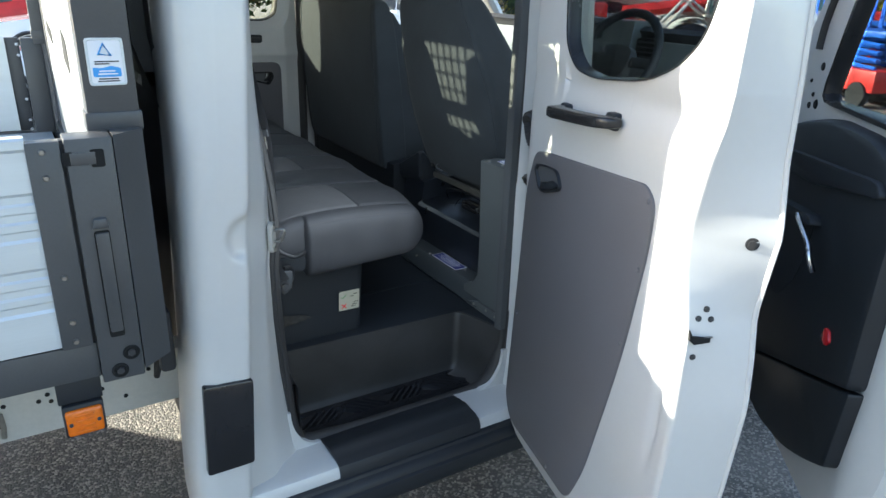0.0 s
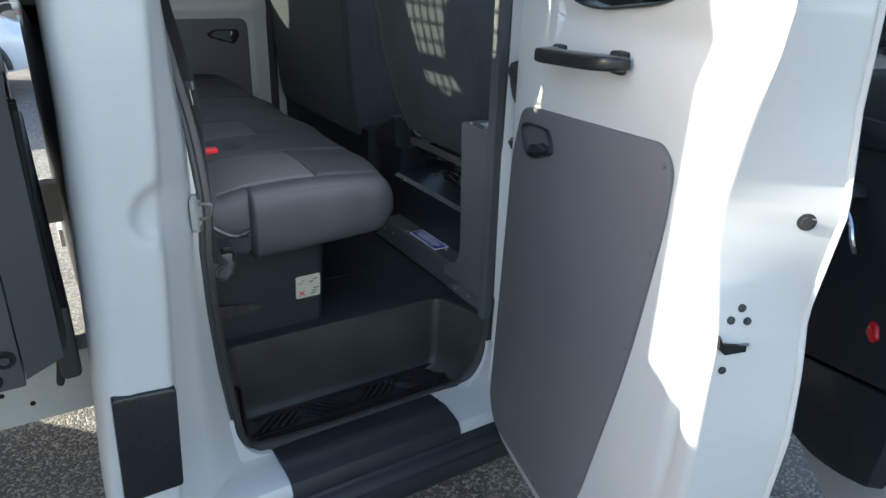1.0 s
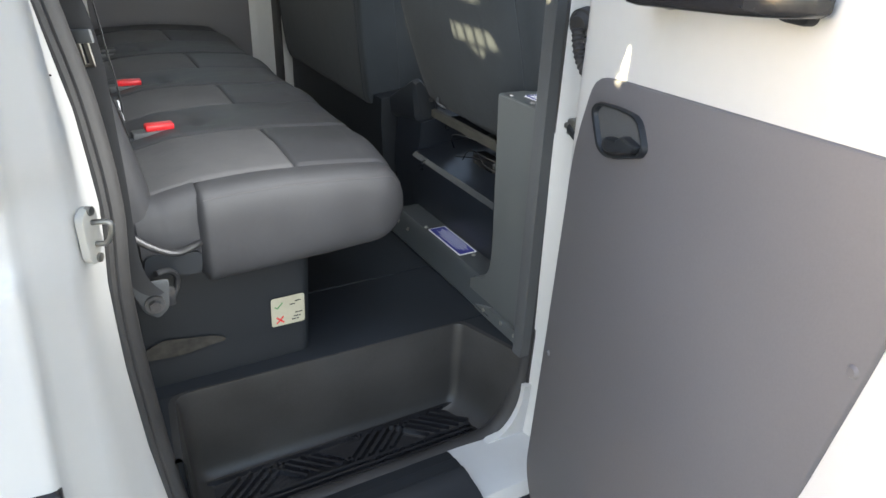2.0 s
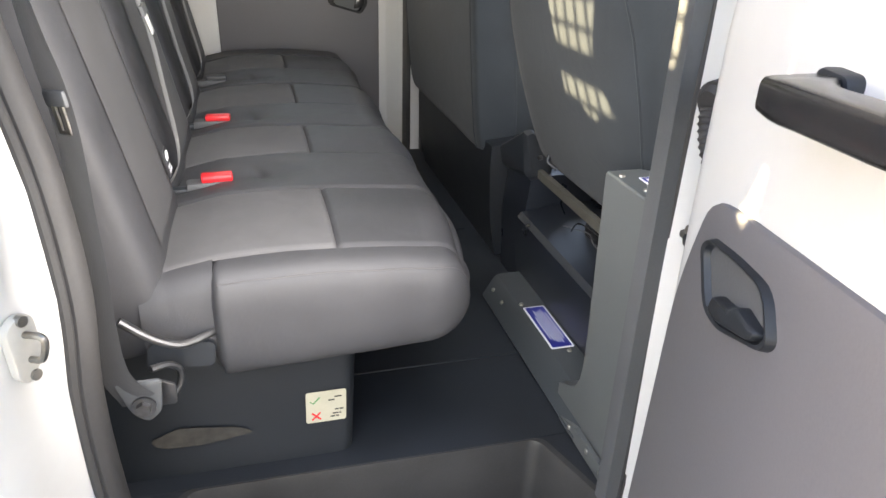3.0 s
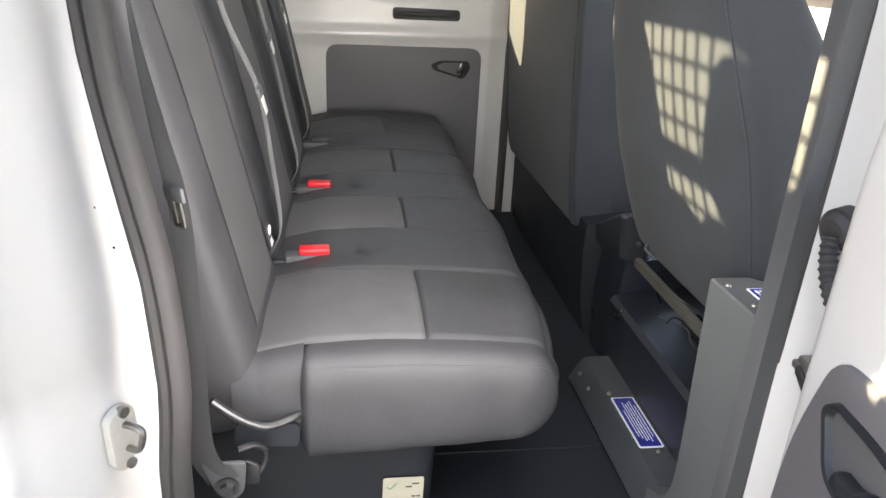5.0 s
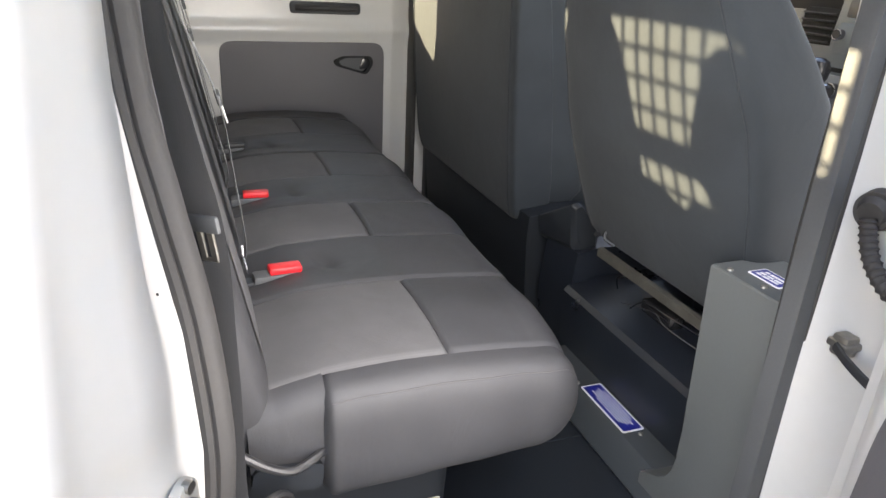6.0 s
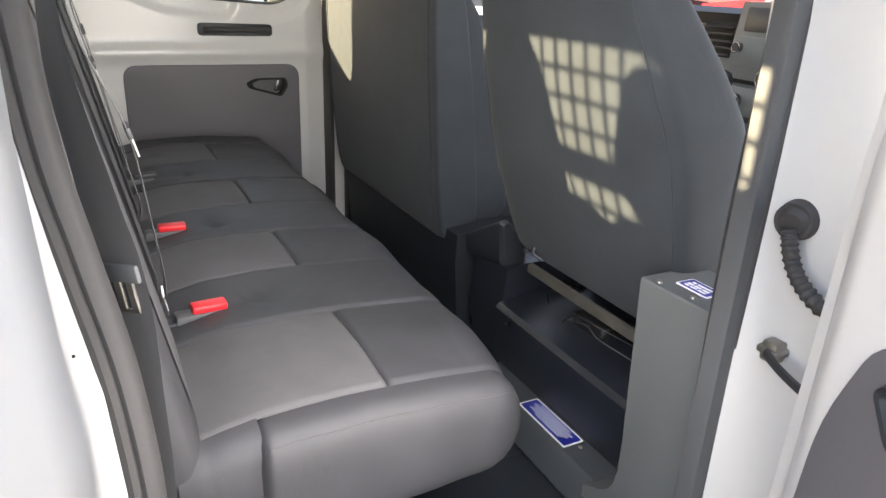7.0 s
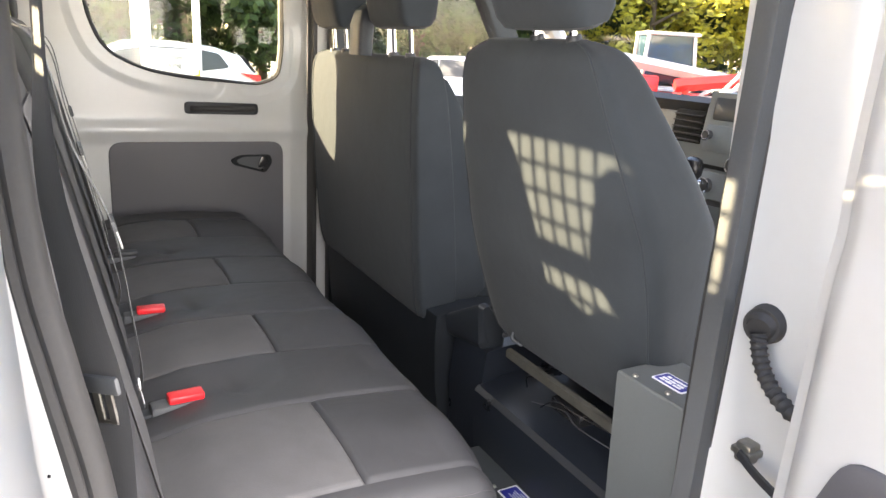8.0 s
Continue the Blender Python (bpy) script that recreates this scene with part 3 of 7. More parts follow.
# ---- van body: far side, back wall, roof, nose ----
def far_y(x, z):
    crease = -0.014 * math.exp(-(((z - 1.345) / 0.024) ** 2))
    p = Vector((x, z))
    d = min((p - q).length for q in far_win)
    lip = 0.010 * max(0.0, min(1.0, (0.062 - d) / 0.026)) if 1.36 < z else 0.0
    return 3.430 + crease + lip + 0.02 * max(0.0, min(1.0, (x - 1.12) / 0.06))


far_outer = [Vector(p) for p in ((0.30, 0.48), (1.186, 0.48), (1.186, 1.97), (0.30, 1.97))]
far_win = [Vector(p) for p in round_poly([(0.486, 1.90), (0.498, 1.69), (0.540, 1.586), (0.648, 1.531), (0.78, 1.508), (1.02, 1.494), (1.086, 1.522), (1.102, 1.62), (1.10, 1.90)], [0.05, 0.06, 0.05, 0.06, 0.06, 0.06, 0.05, 0.05, 0.06], 5)]
bm = bmesh.new()
_, edges = ring_sheet(bm, far_outer, far_win, lambda x, z: Vector((x, far_y(x, z), z)), 90, 260)
skin_in = edges[0]
loops(bm, [[Vector((p.x, y, p.y)) for p in skin_in] for y in (3.437, 3.475)], True, False)
ring_sheet(bm, far_outer, far_win, lambda x, z: Vector((x, 3.53 - 0.04 * max(0, z - 1.3), z)), 6)
far_door = part("far_rear_door", bm, WHITE, van, "closed white rear door with a dark lower board", 40)
bm = bmesh.new()
mid = sum(skin_in, Vector((0, 0))) / len(skin_in)
frame_ring(bm, skin_in, [p + (mid - p).normalized() * 0.012 for p in skin_in], lambda u, v, w: Vector((u, 3.452 + w, v)), [(0, -0.012), (0.3, -0.016), (1, -0.008), (1, 0.01), (0, 0.02)])
part("window_seal", bm, RUBBER, far_door)
bm = bmesh.new()
prism(bm, skin_in, lambda u, v, w: Vector((u, 3.468 + w, v)), 0.0, 0.004)
part("window_pane", bm, SUN_GLASS, far_door, "clear side window", 0)
far_board = round_poly([(0.530, 0.80), (1.090, 0.80), (1.092, 1.305), (0.534, 1.308)], 0.045)
bm = bmesh.new()
prism(bm, far_board, lambda u, v, w: Vector((u, 3.429 - w, v)), -0.003, 0.008, 0.005)
board = part("door_board", bm, TRIM, far_door, "dark grey door board")
cup = round_poly([(0.925, 1.248), (0.955, 1.262), (1.045, 1.262), (1.052, 1.238), (1.030, 1.205), (0.935, 1.232)], 0.012)
cmid = sum(cup, Vector((0, 0))) / len(cup)
cup = [cmid + (p - cmid) * 1.16 + Vector((-0.008, -0.004)) for p in cup]
cmid = sum(cup, Vector((0, 0))) / len(cup)
bm = bmesh.new()
frame_ring(bm, cup, [p.lerp(cmid, 0.30) for p in cup], lambda u, v, w: Vector((u, 3.4215 - w, v)), [(0, 0.0), (0.2, 0.009), (0.7, 0.009), (1, 0.0)])
far_cup = part("pull_cup", bm, PLASTIC_GLOSS, board, "black pull handle")
bm = bmesh.new()
prism(bm, [p.lerp(cmid, 0.28) for p in cup], lambda u, v, w: Vector((u, 3.4215 - w, v)), 0.0, 0.001)
part("cup_floor", bm, DASH, far_cup)
bm = bmesh.new()
prism(bm, round_poly([(1.000, 1.215), (1.040, 1.222), (1.044, 1.256), (1.012, 1.256)], 0.008), lambda u, v, w: Vector((u, 3.4205 - w, v)), 0.0, 0.006, 0.002)
part("pull_lever", bm, PLASTIC_GLOSS, far_cup)
bm = bmesh.new()
prism(bm, round_poly([(0.768, 1.398), (1.008, 1.396), (1.008, 1.434), (0.768, 1.438)], 0.014), lambda u, v, w: Vector((u, 3.436 - w, v)), 0.0, 0.012, 0.006)
grip = part("grab_handle", bm, PLASTIC, far_door, "black inset grab handle")
bm = bmesh.new()
tube(bm, smooth_line([(0.788, 3.424, 1.417), (0.816, 3.412, 1.418), (0.886, 3.408, 1.418), (0.966, 3.412, 1.416), (0.992, 3.424, 1.415)], 5), 0.009, 10)
part("grip_bar", bm, RUBBER, grip)
bm = bmesh.new()
box(bm, 1.188, 1.204, 3.385, 3.50, 0.66, 1.98, 0.004)
part("door_seal", bm, RUBBER, van)
bm = bmesh.new()
box(bm, 1.205, 1.30, 3.395, 3.52, 0.5, 2.02, 0.006)
part("far_pillar", bm, WHITE, van)
bm = bmesh.new()
box(bm, 1.238, 1.31, 3.34, 3.394, 0.69, 2.02, 0.008)
part("far_lining", bm, PLASTIC, van)
bm = bmesh.new()
box(bm, 0.242, 0.299, 3.37, 3.52, 0.5, 2.02, 0.01)
part("far_rear_lining", bm, PLASTIC, van)
bm = bmesh.new()
box(bm, 0.20, 2.25, 3.36, 3.53, 0.40, 0.478)
part("far_sill", bm, WHITE, van)

f_outer = [Vector(p) for p in ((1.302, 0.48), (2.20, 0.48), (2.20, 1.40), (1.95, 1.97), (1.302, 1.97))]
f_win = [Vector(p) for p in round_poly([(1.37, 1.50), (2.05, 1.46), (2.08, 1.52), (1.86, 1.90), (1.37, 1.91)], 0.05, 5)]
bm = bmesh.new()
_, edges = ring_sheet(bm, f_outer, f_win, lambda x, z: Vector((x, 3.44, z)), 6, 72)
ring_sheet(bm, f_outer, f_win, lambda x, z: Vector((x, 3.52, z)), 6, 72)
far_front = part("far_front_door", bm, PLASTIC, van, "closed far front door")
bm = bmesh.new()
prism(bm, edges[0], lambda u, v, w: Vector((u, 3.48 + w, v)), 0, 0.004)
pane = part("window_pane", bm, GLASS, far_front, "clear front side window", 0)
pane.visible_shadow = False

# Back wall with its window.
bm = bmesh.new()
w_outer = [Vector(p) for p in ((1.60, 0.45), (3.40, 0.45), (3.40, 2.03), (1.60, 2.03))]
w_hole = [Vector(p) for p in round_poly([(1.60 + 0.06, 1.45), (3.34, 1.45), (3.32, 1.985), (1.68, 1.985)], 0.06, 5)]
_, edges = ring_sheet(bm, w_outer, w_hole, lambda y, z: Vector((wide(z, [(1.40, 0.240), (1.55, 0.205)]), y, z)), 8, 72)
ring_sheet(bm, w_outer, w_hole, lambda y, z: Vector((wide(z, [(1.40, 0.215), (1.55, 0.165)]), y, z)), 8, 72)
loops(bm, [[Vector((x + wide(p.y, [(1.40, 0.05 if x < 0.2 else 0.035), (1.55, 0.0)]), p.x, p.y)) for p in edges[0]] for x in (0.165, 0.205)], True, False)
back = part("back_wall", bm, DASH_DARK, van, "dark lined cab back wall")
bm = bmesh.new()
prism(bm, edges[0], lambda u, v, w: Vector((0.18 + w, u, v)), 0, 0.004)
part("back_window", bm, SUN_GLASS, back, "clear rear cab window", 0)

bm = bmesh.new()
box(bm, 0.17, 1.98, 1.50, 3.50, 2.035, 2.085, 0.02)
roof = part("roof", bm, WHITE, van)
bm = bmesh.new()
box(bm, 0.20, 1.95, 1.62, 3.38, 2.015, 2.034, 0.006)
part("headliner", bm, HEADLINER, van, "light grey cloth headliner")
for y0, y1 in ((1.50, 1.62), (3.385, 3.50)):
    bm = bmesh.new()
    box(bm, 0.21, 1.96, y0, y1, 1.972, 2.034, 0.01)
    part("roof_rail", bm, WHITE, van)

# Windscreen, front pillars, nose.
for y0, y1 in ((1.47, 1.58), (3.39, 3.5)):
    bm = bmesh.new()
    ym, yt = (y0 + y1) / 2, (y0 + y1) / 2 + (0.03 if y0 < 2 else -0.03)
    tube(bm, smooth_line([(2.52, ym, 1.34), (2.24, (ym + yt) / 2, 1.72), (1.94, yt, 2.04)], 5), 0.055, 10, 0.8, (0, 1, 0))
    tube(bm, [(2.20, ym, 0.45), (2.22, ym, 0.9), (2.40, ym, 1.36)], 0.06, 10)
    part("front_pillar", bm, WHITE, van)
bm = bmesh.new()
loops(bm, [[Vector((2.52, y, 1.36)), Vector((2.24, y, 1.70)), Vector((1.95, y, 2.03)), Vector((1.953, y, 2.034)), Vector((2.244, y, 1.704)), Vector((2.524, y, 1.364))] for y in np.linspace(1.54, 3.43, 8)])
pane = part("windscreen", bm, GLASS, van, "clear windscreen")
pane.visible_shadow = False
bm = bmesh.new()
loops(bm, [[Vector((x, y, z + 0.05 * (1 - ((y - 2.47) / 1.0) ** 2))) for y in np.linspace(1.46, 3.48, 12)] + [Vector((x, 3.50, 0.5)), Vector((x, 1.44, 0.5))] for x, z in ((2.30, 1.20), (2.55, 1.30), (2.8, 1.22), (3.05, 1.10), (3.15, 0.95), (3.18, 0.6))])
part("bonnet", bm, WHITE, van)

for y in (1.60, 3.34):
    for x, owner in ((2.72, van),):
        bm = bmesh.new()
        cyl(bm, (x, y - 0.11, 0.345), (x, y + 0.11, 0.345), 0.345, seg=36)
        tyre = part("wheel", bm, TYRE, owner)
        bm = bmesh.new()
        cyl(bm, (x, y - 0.115, 0.345), (x, y + 0.115, 0.345), 0.20, seg=24)
        part("rim", bm, ZINC, tyre)

# ---- the near rear door, standing open ----
RH, RU, RN = Vector((1.035, 1.41, 0)), Vector((-0.2425, -0.9701, 0)), Vector((0.9701, -0.2425, 0))
up = Vector((0, 0, 1))


def rear_door_at(u, v, w):
    """u: from the hinge edge to the lock edge; v: height; w: out of the inner face into the cab's side."""
    return RH + RU * u + up * v - RN * w


U_FLAT = [(0.4, 0.70), (0.66, 0.715), (0.91, 0.73), (1.14, 0.728), (1.25, 0.695), (1.31, 0.687), (1.39, 0.702), (1.55, 0.735), (1.68, 0.738), (2.0, 0.72)]
U_EDGE = [(0.4, 0.725), (0.66, 0.735), (0.81, 0.750), (0.99, 0.762), (1.09, 0.752), (1.17, 0.738), (1.32, 0.756), (1.437, 0.737), (1.565, 0.730), (1.685, 0.720), (2.0, 0.70)]
DEEP = 0.125


def depth_at(u, z):
    """The door's thickness: slim round the window, full at the lock side and below."""
    slim = max(0.0, min(1.0, (z - 1.38) / 0.12)) * max(0.0, min(1.0, (0.62 - u) / 0.12))
    return DEEP - 0.080 * slim


def rear_door_n(u, z):
    """How far the inner skin is sunk at a place."""
    flat = wide(z, U_FLAT)
    n = 0.036 * max(0.0, min(1.0, (0.050 - u) / 0.05)) ** 1.8
    n += 0.012 * math.exp(-(((z - 1.50) / 0.035) ** 2)) * (1 if 0.2 < u < 0.7 else 0.3)
    low = max(0.0, min(1.0, (1.36 - z) / 0.12)) * max(0.0, min(1.0, (z - 0.80) / 0.12))
    n += 0.010 * math.exp(-(((u - flat + 0.050) / 0.012) ** 2)) * low
    n += 0.006 * max(0.0, min(1.0, (u - flat + 0.012) / 0.012)) ** 2
    n += 0.03 * max(0.0, (0.52 - z) / 0.08)
    return n


def shut_face(p, s):
    """A place on the door's edge: s runs from the inner skin (0) to the outer one (1)."""
    u0, z = p
    flat = wide(z, U_FLAT)
    if u0 > flat - 0.004 and z < 1.94:
        u = u0 + (wide(z, U_EDGE) - flat) * s
    else:
        u = u0 + (0.008 if u0 < 0.05 else 0.0) * math.sin(s * math.pi)
    n0 = rear_door_n(u0, z)
    return rear_door_at(u, z, -(n0 + (depth_at(u0, z) - n0) * s))


d_outer = [Vector((wide(z, U_FLAT), z)) for z in np.linspace(0.47, 1.95, 60)]
d_outer = round_poly([(-0.012, 1.96), (-0.014, 1.3), (-0.022, 0.9), (-0.022, 0.56), (0.012, 0.458), (0.10, 0.438), (0.685, 0.436)], [0.02, 0.1, 0.1, 0.04, 0.05, 0.03, 0.02], 4) + d_outer
d_win = [Vector(p) for p in round_poly([(0.182, 1.90), (0.180, 1.667), (0.194, 1.574), (0.247, 1.528), (0.332, 1.519), (0.508, 1.538), (0.597, 1.573), (0.652, 1.622), (0.676, 1.70), (0.68, 1.90)], [0.05, 0.05, 0.05, 0.05, 0.05, 0.06, 0.06, 0.06, 0.05, 0.05], 4)]
wmid0 = sum(d_win, Vector((0, 0))) / len(d_win)
d_win_out = [wmid0 + (p - wmid0) * 1.14 for p in d_win]
bm = bmesh.new()
_, edges = ring_sheet(bm, d_outer, d_win, lambda u, z: rear_door_at(u, z, -rear_door_n(u, z)), 64, 220)
_, out_edges = ring_sheet(bm, d_outer, d_win_out, lambda u, z: rear_door_at(u + (wide(z, U_EDGE) - wide(z, U_FLAT)) * max(0.0, min(1.0, u / 0.7)), z, -depth_at(u, z) - 0.012 * math.cos((z - 1.1) * 2.0) * max(0.0, min(1.0, min(u, 0.7 - u) / 0.1))), 10, 160)
loops(bm, [[shut_face(p, s) for p in edges[1]] for s in (0.0, 0.03, 0.07, 0.13, 0.2, 0.3, 0.4, 0.5, 0.6, 0.75, 0.9, 1.0)], True, False)
bmesh.ops.remove_doubles(bm, verts=bm.verts, dist=0.0004)
rear_door = part("rear_door", bm, WHITE, van, "white inner skin of the open rear door", 38)
# Folded outer edge of the skin, facing back along the van.
bm = bmesh.new()
rows = []
for z in np.linspace(0.445, 1.95, 60):
    u = wide(z, U_EDGE) - 0.012
    rows.append([rear_door_at(u - 0.004, z, -DEEP + 0.001), rear_door_at(u + 0.014, z, -DEEP + 0.002), rear_door_at(u + 0.018, z, -DEEP - 0.002), rear_door_at(u + 0.014, z, -DEEP - 0.008), rear_door_at(u - 0.01, z, -DEEP - 0.008)])
loops(bm, rows)
part("door_edge", bm, WHITE, rear_door)
bm = bmesh.new()
k = len(edges[0])
loops(bm, [[rear_door_at(p.x, p.y, -rear_door_n(p.x, p.y) - 0.004) for p in edges[0]], [rear_door_at(*(wmid0 + (p - wmid0) * 1.14), -depth_at(*(wmid0 + (p - wmid0) * 1.14)) - 0.002) for p in edges[0]]], True, False)
part("window_reveal", bm, PLASTIC, rear_door, "black window reveal")
win = edges[0]
wmid = sum(win, Vector((0, 0))) / len(win)
bm = bmesh.new()
frame_ring(bm, [p + (p - wmid).normalized() * 0.002 for p in win], [p + (wmid - p).normalized() * 0.006 for p in win], rear_door_at, [(0, -0.012), (0.2, 0.002), (0.7, 0.001), (1, -0.006), (1, -0.03), (0, -0.03)])
part("window_seal", bm, PLASTIC_GLOSS, rear_door, "black rubber window seal")
bm = bmesh.new()
prism(bm, win, rear_door_at, -0.028, -0.024)
pane = part("window_pane", bm, TINT, rear_door, "tinted rear door window", 0)
pane.visible_shadow = False

board_line = round_poly([(0.092, 1.318), (0.150, 1.327), (0.56, 1.362), (0.592, 1.335), (0.592, 1.25), (0.563, 1.047), (0.538, 0.928), (0.466, 0.64), (0.41, 0.522), (0.062, 0.518), (0.022, 0.575), (0.044, 0.977), (0.056, 1.216)], [0.03, 0.02, 0.03, 0.03, 0.05, 0.08, 0.08, 0.08, 0.03, 0.03, 0.05, 0.08, 0.1], 4)
bm = bmesh.new()
prism(bm, board_line, rear_door_at, -0.002, 0.006, 0.004)
board = part("door_board", bm, TRIM, rear_door, "dark grey door board")
cup = round_poly([(0.104, 1.279), (0.116, 1.292), (0.170, 1.299), (0.224, 1.301), (0.246, 1.268), (0.238, 1.256), (0.166, 1.230), (0.134, 1.232)], [0.010, 0.010, 0.02, 0.02, 0.010, 0.012, 0.02, 0.02], 4)
cmid = sum(cup, Vector((0, 0))) / len(cup)
bm = bmesh.new()
frame_ring(bm, cup, [p.lerp(cmid, 0.17) for p in cup], rear_door_at, [(0, 0.005), (0.25, 0.013), (0.7, 0.012), (1, 0.006)])
pull = part("pull_cup", bm, PLASTIC, board, "black pull handle")
bm = bmesh.new()
prism(bm, [p.lerp(cmid, 0.15) for p in cup], rear_door_at, 0.0055, 0.0068)
part("cup_floor", bm, DASH, pull)
bm = bmesh.new()
prism(bm, round_poly([(0.150, 1.242), (0.170, 1.240), (0.226, 1.258), (0.232, 1.268), (0.200, 1.272), (0.184, 1.262), (0.156, 1.258)], 0.006), rear_door_at, 0.006, 0.018, 0.006)
part("pull_lever", bm, PLASTIC, pull)
for u, z in ((0.574, 1.335), (0.548, 1.03), (0.575, 1.20), (0.06, 0.86), (0.30, 0.535)):
    bm = bmesh.new()
    cyl(bm, rear_door_at(u, z, 0.004), rear_door_at(u, z, 0.009), 0.007, 0.004, 12)
    part("screw", bm, TRIM, board)

# Grab handle above the board: a blunt bar on two feet, rising a little to the lock side.
bm = bmesh.new()
secs = []
for u, lo, hi, tall in ((0.205, 0.010, 0.026, 0.007), (0.206, 0.006, 0.036, 0.011), (0.212, 0.005, 0.045, 0.0135), (0.236, 0.006, 0.049, 0.0145), (0.252, 0.018, 0.050, 0.0145), (0.270, 0.025, 0.050, 0.014), (0.34, 0.026, 0.051, 0.0135), (0.395, 0.023, 0.049, 0.013), (0.418, 0.014, 0.046, 0.0125), (0.434, 0.005, 0.041, 0.012), (0.448, 0.003, 0.033, 0.011), (0.455, 0.004, 0.020, 0.008)):
    mid_z = 1.436 + 0.020 * (u - 0.21) / 0.29
    secs.append([rear_door_at(u, z, w) for w, z in round_poly([(lo, mid_z - tall), (hi, mid_z - tall * 0.92), (hi, mid_z + tall * 0.8), (lo, mid_z + tall)], min(0.006, (hi - lo) * 0.3), 3)])
loops(bm, secs)
handle = part("grab_handle", bm, PLASTIC_GLOSS, rear_door, "black plastic grab handle", 40)
for u in (0.228, 0.422):
    bm = bmesh.new()
    prism(bm, round_poly([(u - 0.022, 1.404 + 0.07 * u), (u + 0.018, 1.404 + 0.07 * u), (u + 0.018, 1.438 + 0.07 * u), (u - 0.022, 1.438 + 0.07 * u)], 0.010), rear_door_at, -0.006, 0.010, 0.004)
    part("handle_base", bm, PLASTIC, handle)

# Shut face fittings: lock mouth, bolts, plugs.
def on_edge(s, z):
    return shut_face(Vector((wide(z, U_FLAT), z)), s)


def edge_way(s, z):
    a, b = on_edge(s + 0.02, z) - on_edge(max(0.001, s - 0.02), z), on_edge(s, z + 0.004) - on_edge(s, z - 0.004)
    n = a.cross(b).normalized()
    return n if n.dot(RU) > 0 else -n


BOLTS = [(0.73, 1.304, 0.0115), (0.27, 1.184, 0.0055), (0.15, 1.168, 0.0055), (0.34, 1.166, 0.0055), (0.11, 1.098, 0.0055)]
MOUTH = [(0.0, 1.150), (0.04, 1.139), (0.32, 1.135), (0.32, 1.127), (0.08, 1.124), (0.0, 1.132)]
for s, z, r in BOLTS:
    bm = bmesh.new()
    p, n = on_edge(s, z), edge_way(s, z)
    cyl(bm, p - n * 0.004, p + n * 0.0015, r, seg=18)
    cyl(bm, p + n * 0.0015, p + n * 0.0030, r * 0.62, seg=6)
    part("shut_face_plug" if r > 0.01 else "lock_bolt", bm, RUBBER if r > 0.01 else DASH_DARK, rear_door)
bm = bmesh.new()
loops(bm, [[on_edge(s, z) + edge_way(s, z) * h for s, z in MOUTH] for h in (-0.01, 0.0055)])
lock = part("lock_mouth", bm, DARK_HOLE, rear_door, "dark door lock mouth")
n = edge_way(0.3, 1.14)
bm = bmesh.new()
tube(bm, [on_edge(*MOUTH[4]) + n * 0.002, on_edge(*MOUTH[3]) + n * 0.002], 0.0014, 6)
tube(bm, [on_edge(0.23, 1.135) + n * 0.002, on_edge(0.36, 1.135) + n * 0.002], 0.0022, 6)
part("lock_claw", bm, ZINC, lock)

# ---- the near front door, standing open ----
FH, FU, FN = Vector((2.12, 1.43, 0)), Vector((-0.65, -0.76, 0)), Vector((0.76, -0.65, 0))


def front_door_at(u, v, w):
    return FH + FU * u + up * v - FN * w


fd_outer = round_poly([(-0.02, 1.40), (0.0, 0.46), (1.03, 0.44), (1.085, 0.62), (1.095, 1.2), (1.07, 1.50), (1.02, 1.96), (0.42, 1.96), (0.10, 1.45)], [0.03, 0.05, 0.05, 0.1, 0.1, 0.1, 0.05, 0.05, 0.03], 4)
fd_win = round_poly([(0.40, 1.42), (1.0, 1.42), (0.98, 1.88), (0.56, 1.88)], 0.05, 4)
bm = bmesh.new()
_, edges = ring_sheet(bm, fd_outer, fd_win, lambda u, z: front_door_at(u, z, -0.055 * max(0.0, min(1.0, (u - 1.03) / 0.06))), 12, 96)
fd_mid = sum(fd_win, Vector((0, 0))) / len(fd_win)
ring_sheet(bm, fd_outer, [fd_mid + (p - fd_mid) * 1.12 for p in fd_win], lambda u, z: front_door_at(u, z, -0.10 + 0.05 * max(0.0, min(1.0, (z - 1.30) / 0.1))), 8, 96)
for line in edges[1:]:
    loops(bm, [[front_door_at(p.x, p.y, -0.055 * max(0.0, min(1.0, (p.x - 1.03) / 0.06))) for p in line], [front_door_at(p.x, p.y, -0.10 + 0.05 * max(0.0, min(1.0, (p.y - 1.30) / 0.1))) for p in line]], True, False)
front_door = part("front_door", bm, WHITE, van, "white open front door", 42)
fwin = edges[0]
bm = bmesh.new()
loops(bm, [[front_door_at(p.x, p.y, 0.004) for p in fwin], [front_door_at(*(p + (p - sum(fwin, Vector((0, 0))) / len(fwin)) * 0.12), -0.048) for p in fwin]], True, False)
part("window_reveal", bm, PLASTIC, front_door, "black window reveal")
fmid = sum(fwin, Vector((0, 0))) / len(fwin)
bm = bmesh.new()
frame_ring(bm, [p + (p - fmid).normalized() * 0.006 for p in fwin], [p + (fmid - p).normalized() * 0.016 for p in fwin], front_door_at, [(0, 0.0), (0.2, 0.012), (0.7, 0.010), (1, -0.006), (1, -0.03), (0, -0.03)])
part("window_frame", bm, PLASTIC_GLOSS, front_door, "black window surround")
bm = bmesh.new()
prism(bm, fwin, front_door_at, -0.045, -0.041)
pane = part("window_pane", bm, TINT, front_door, "", 0)
pane.visible_shadow = False
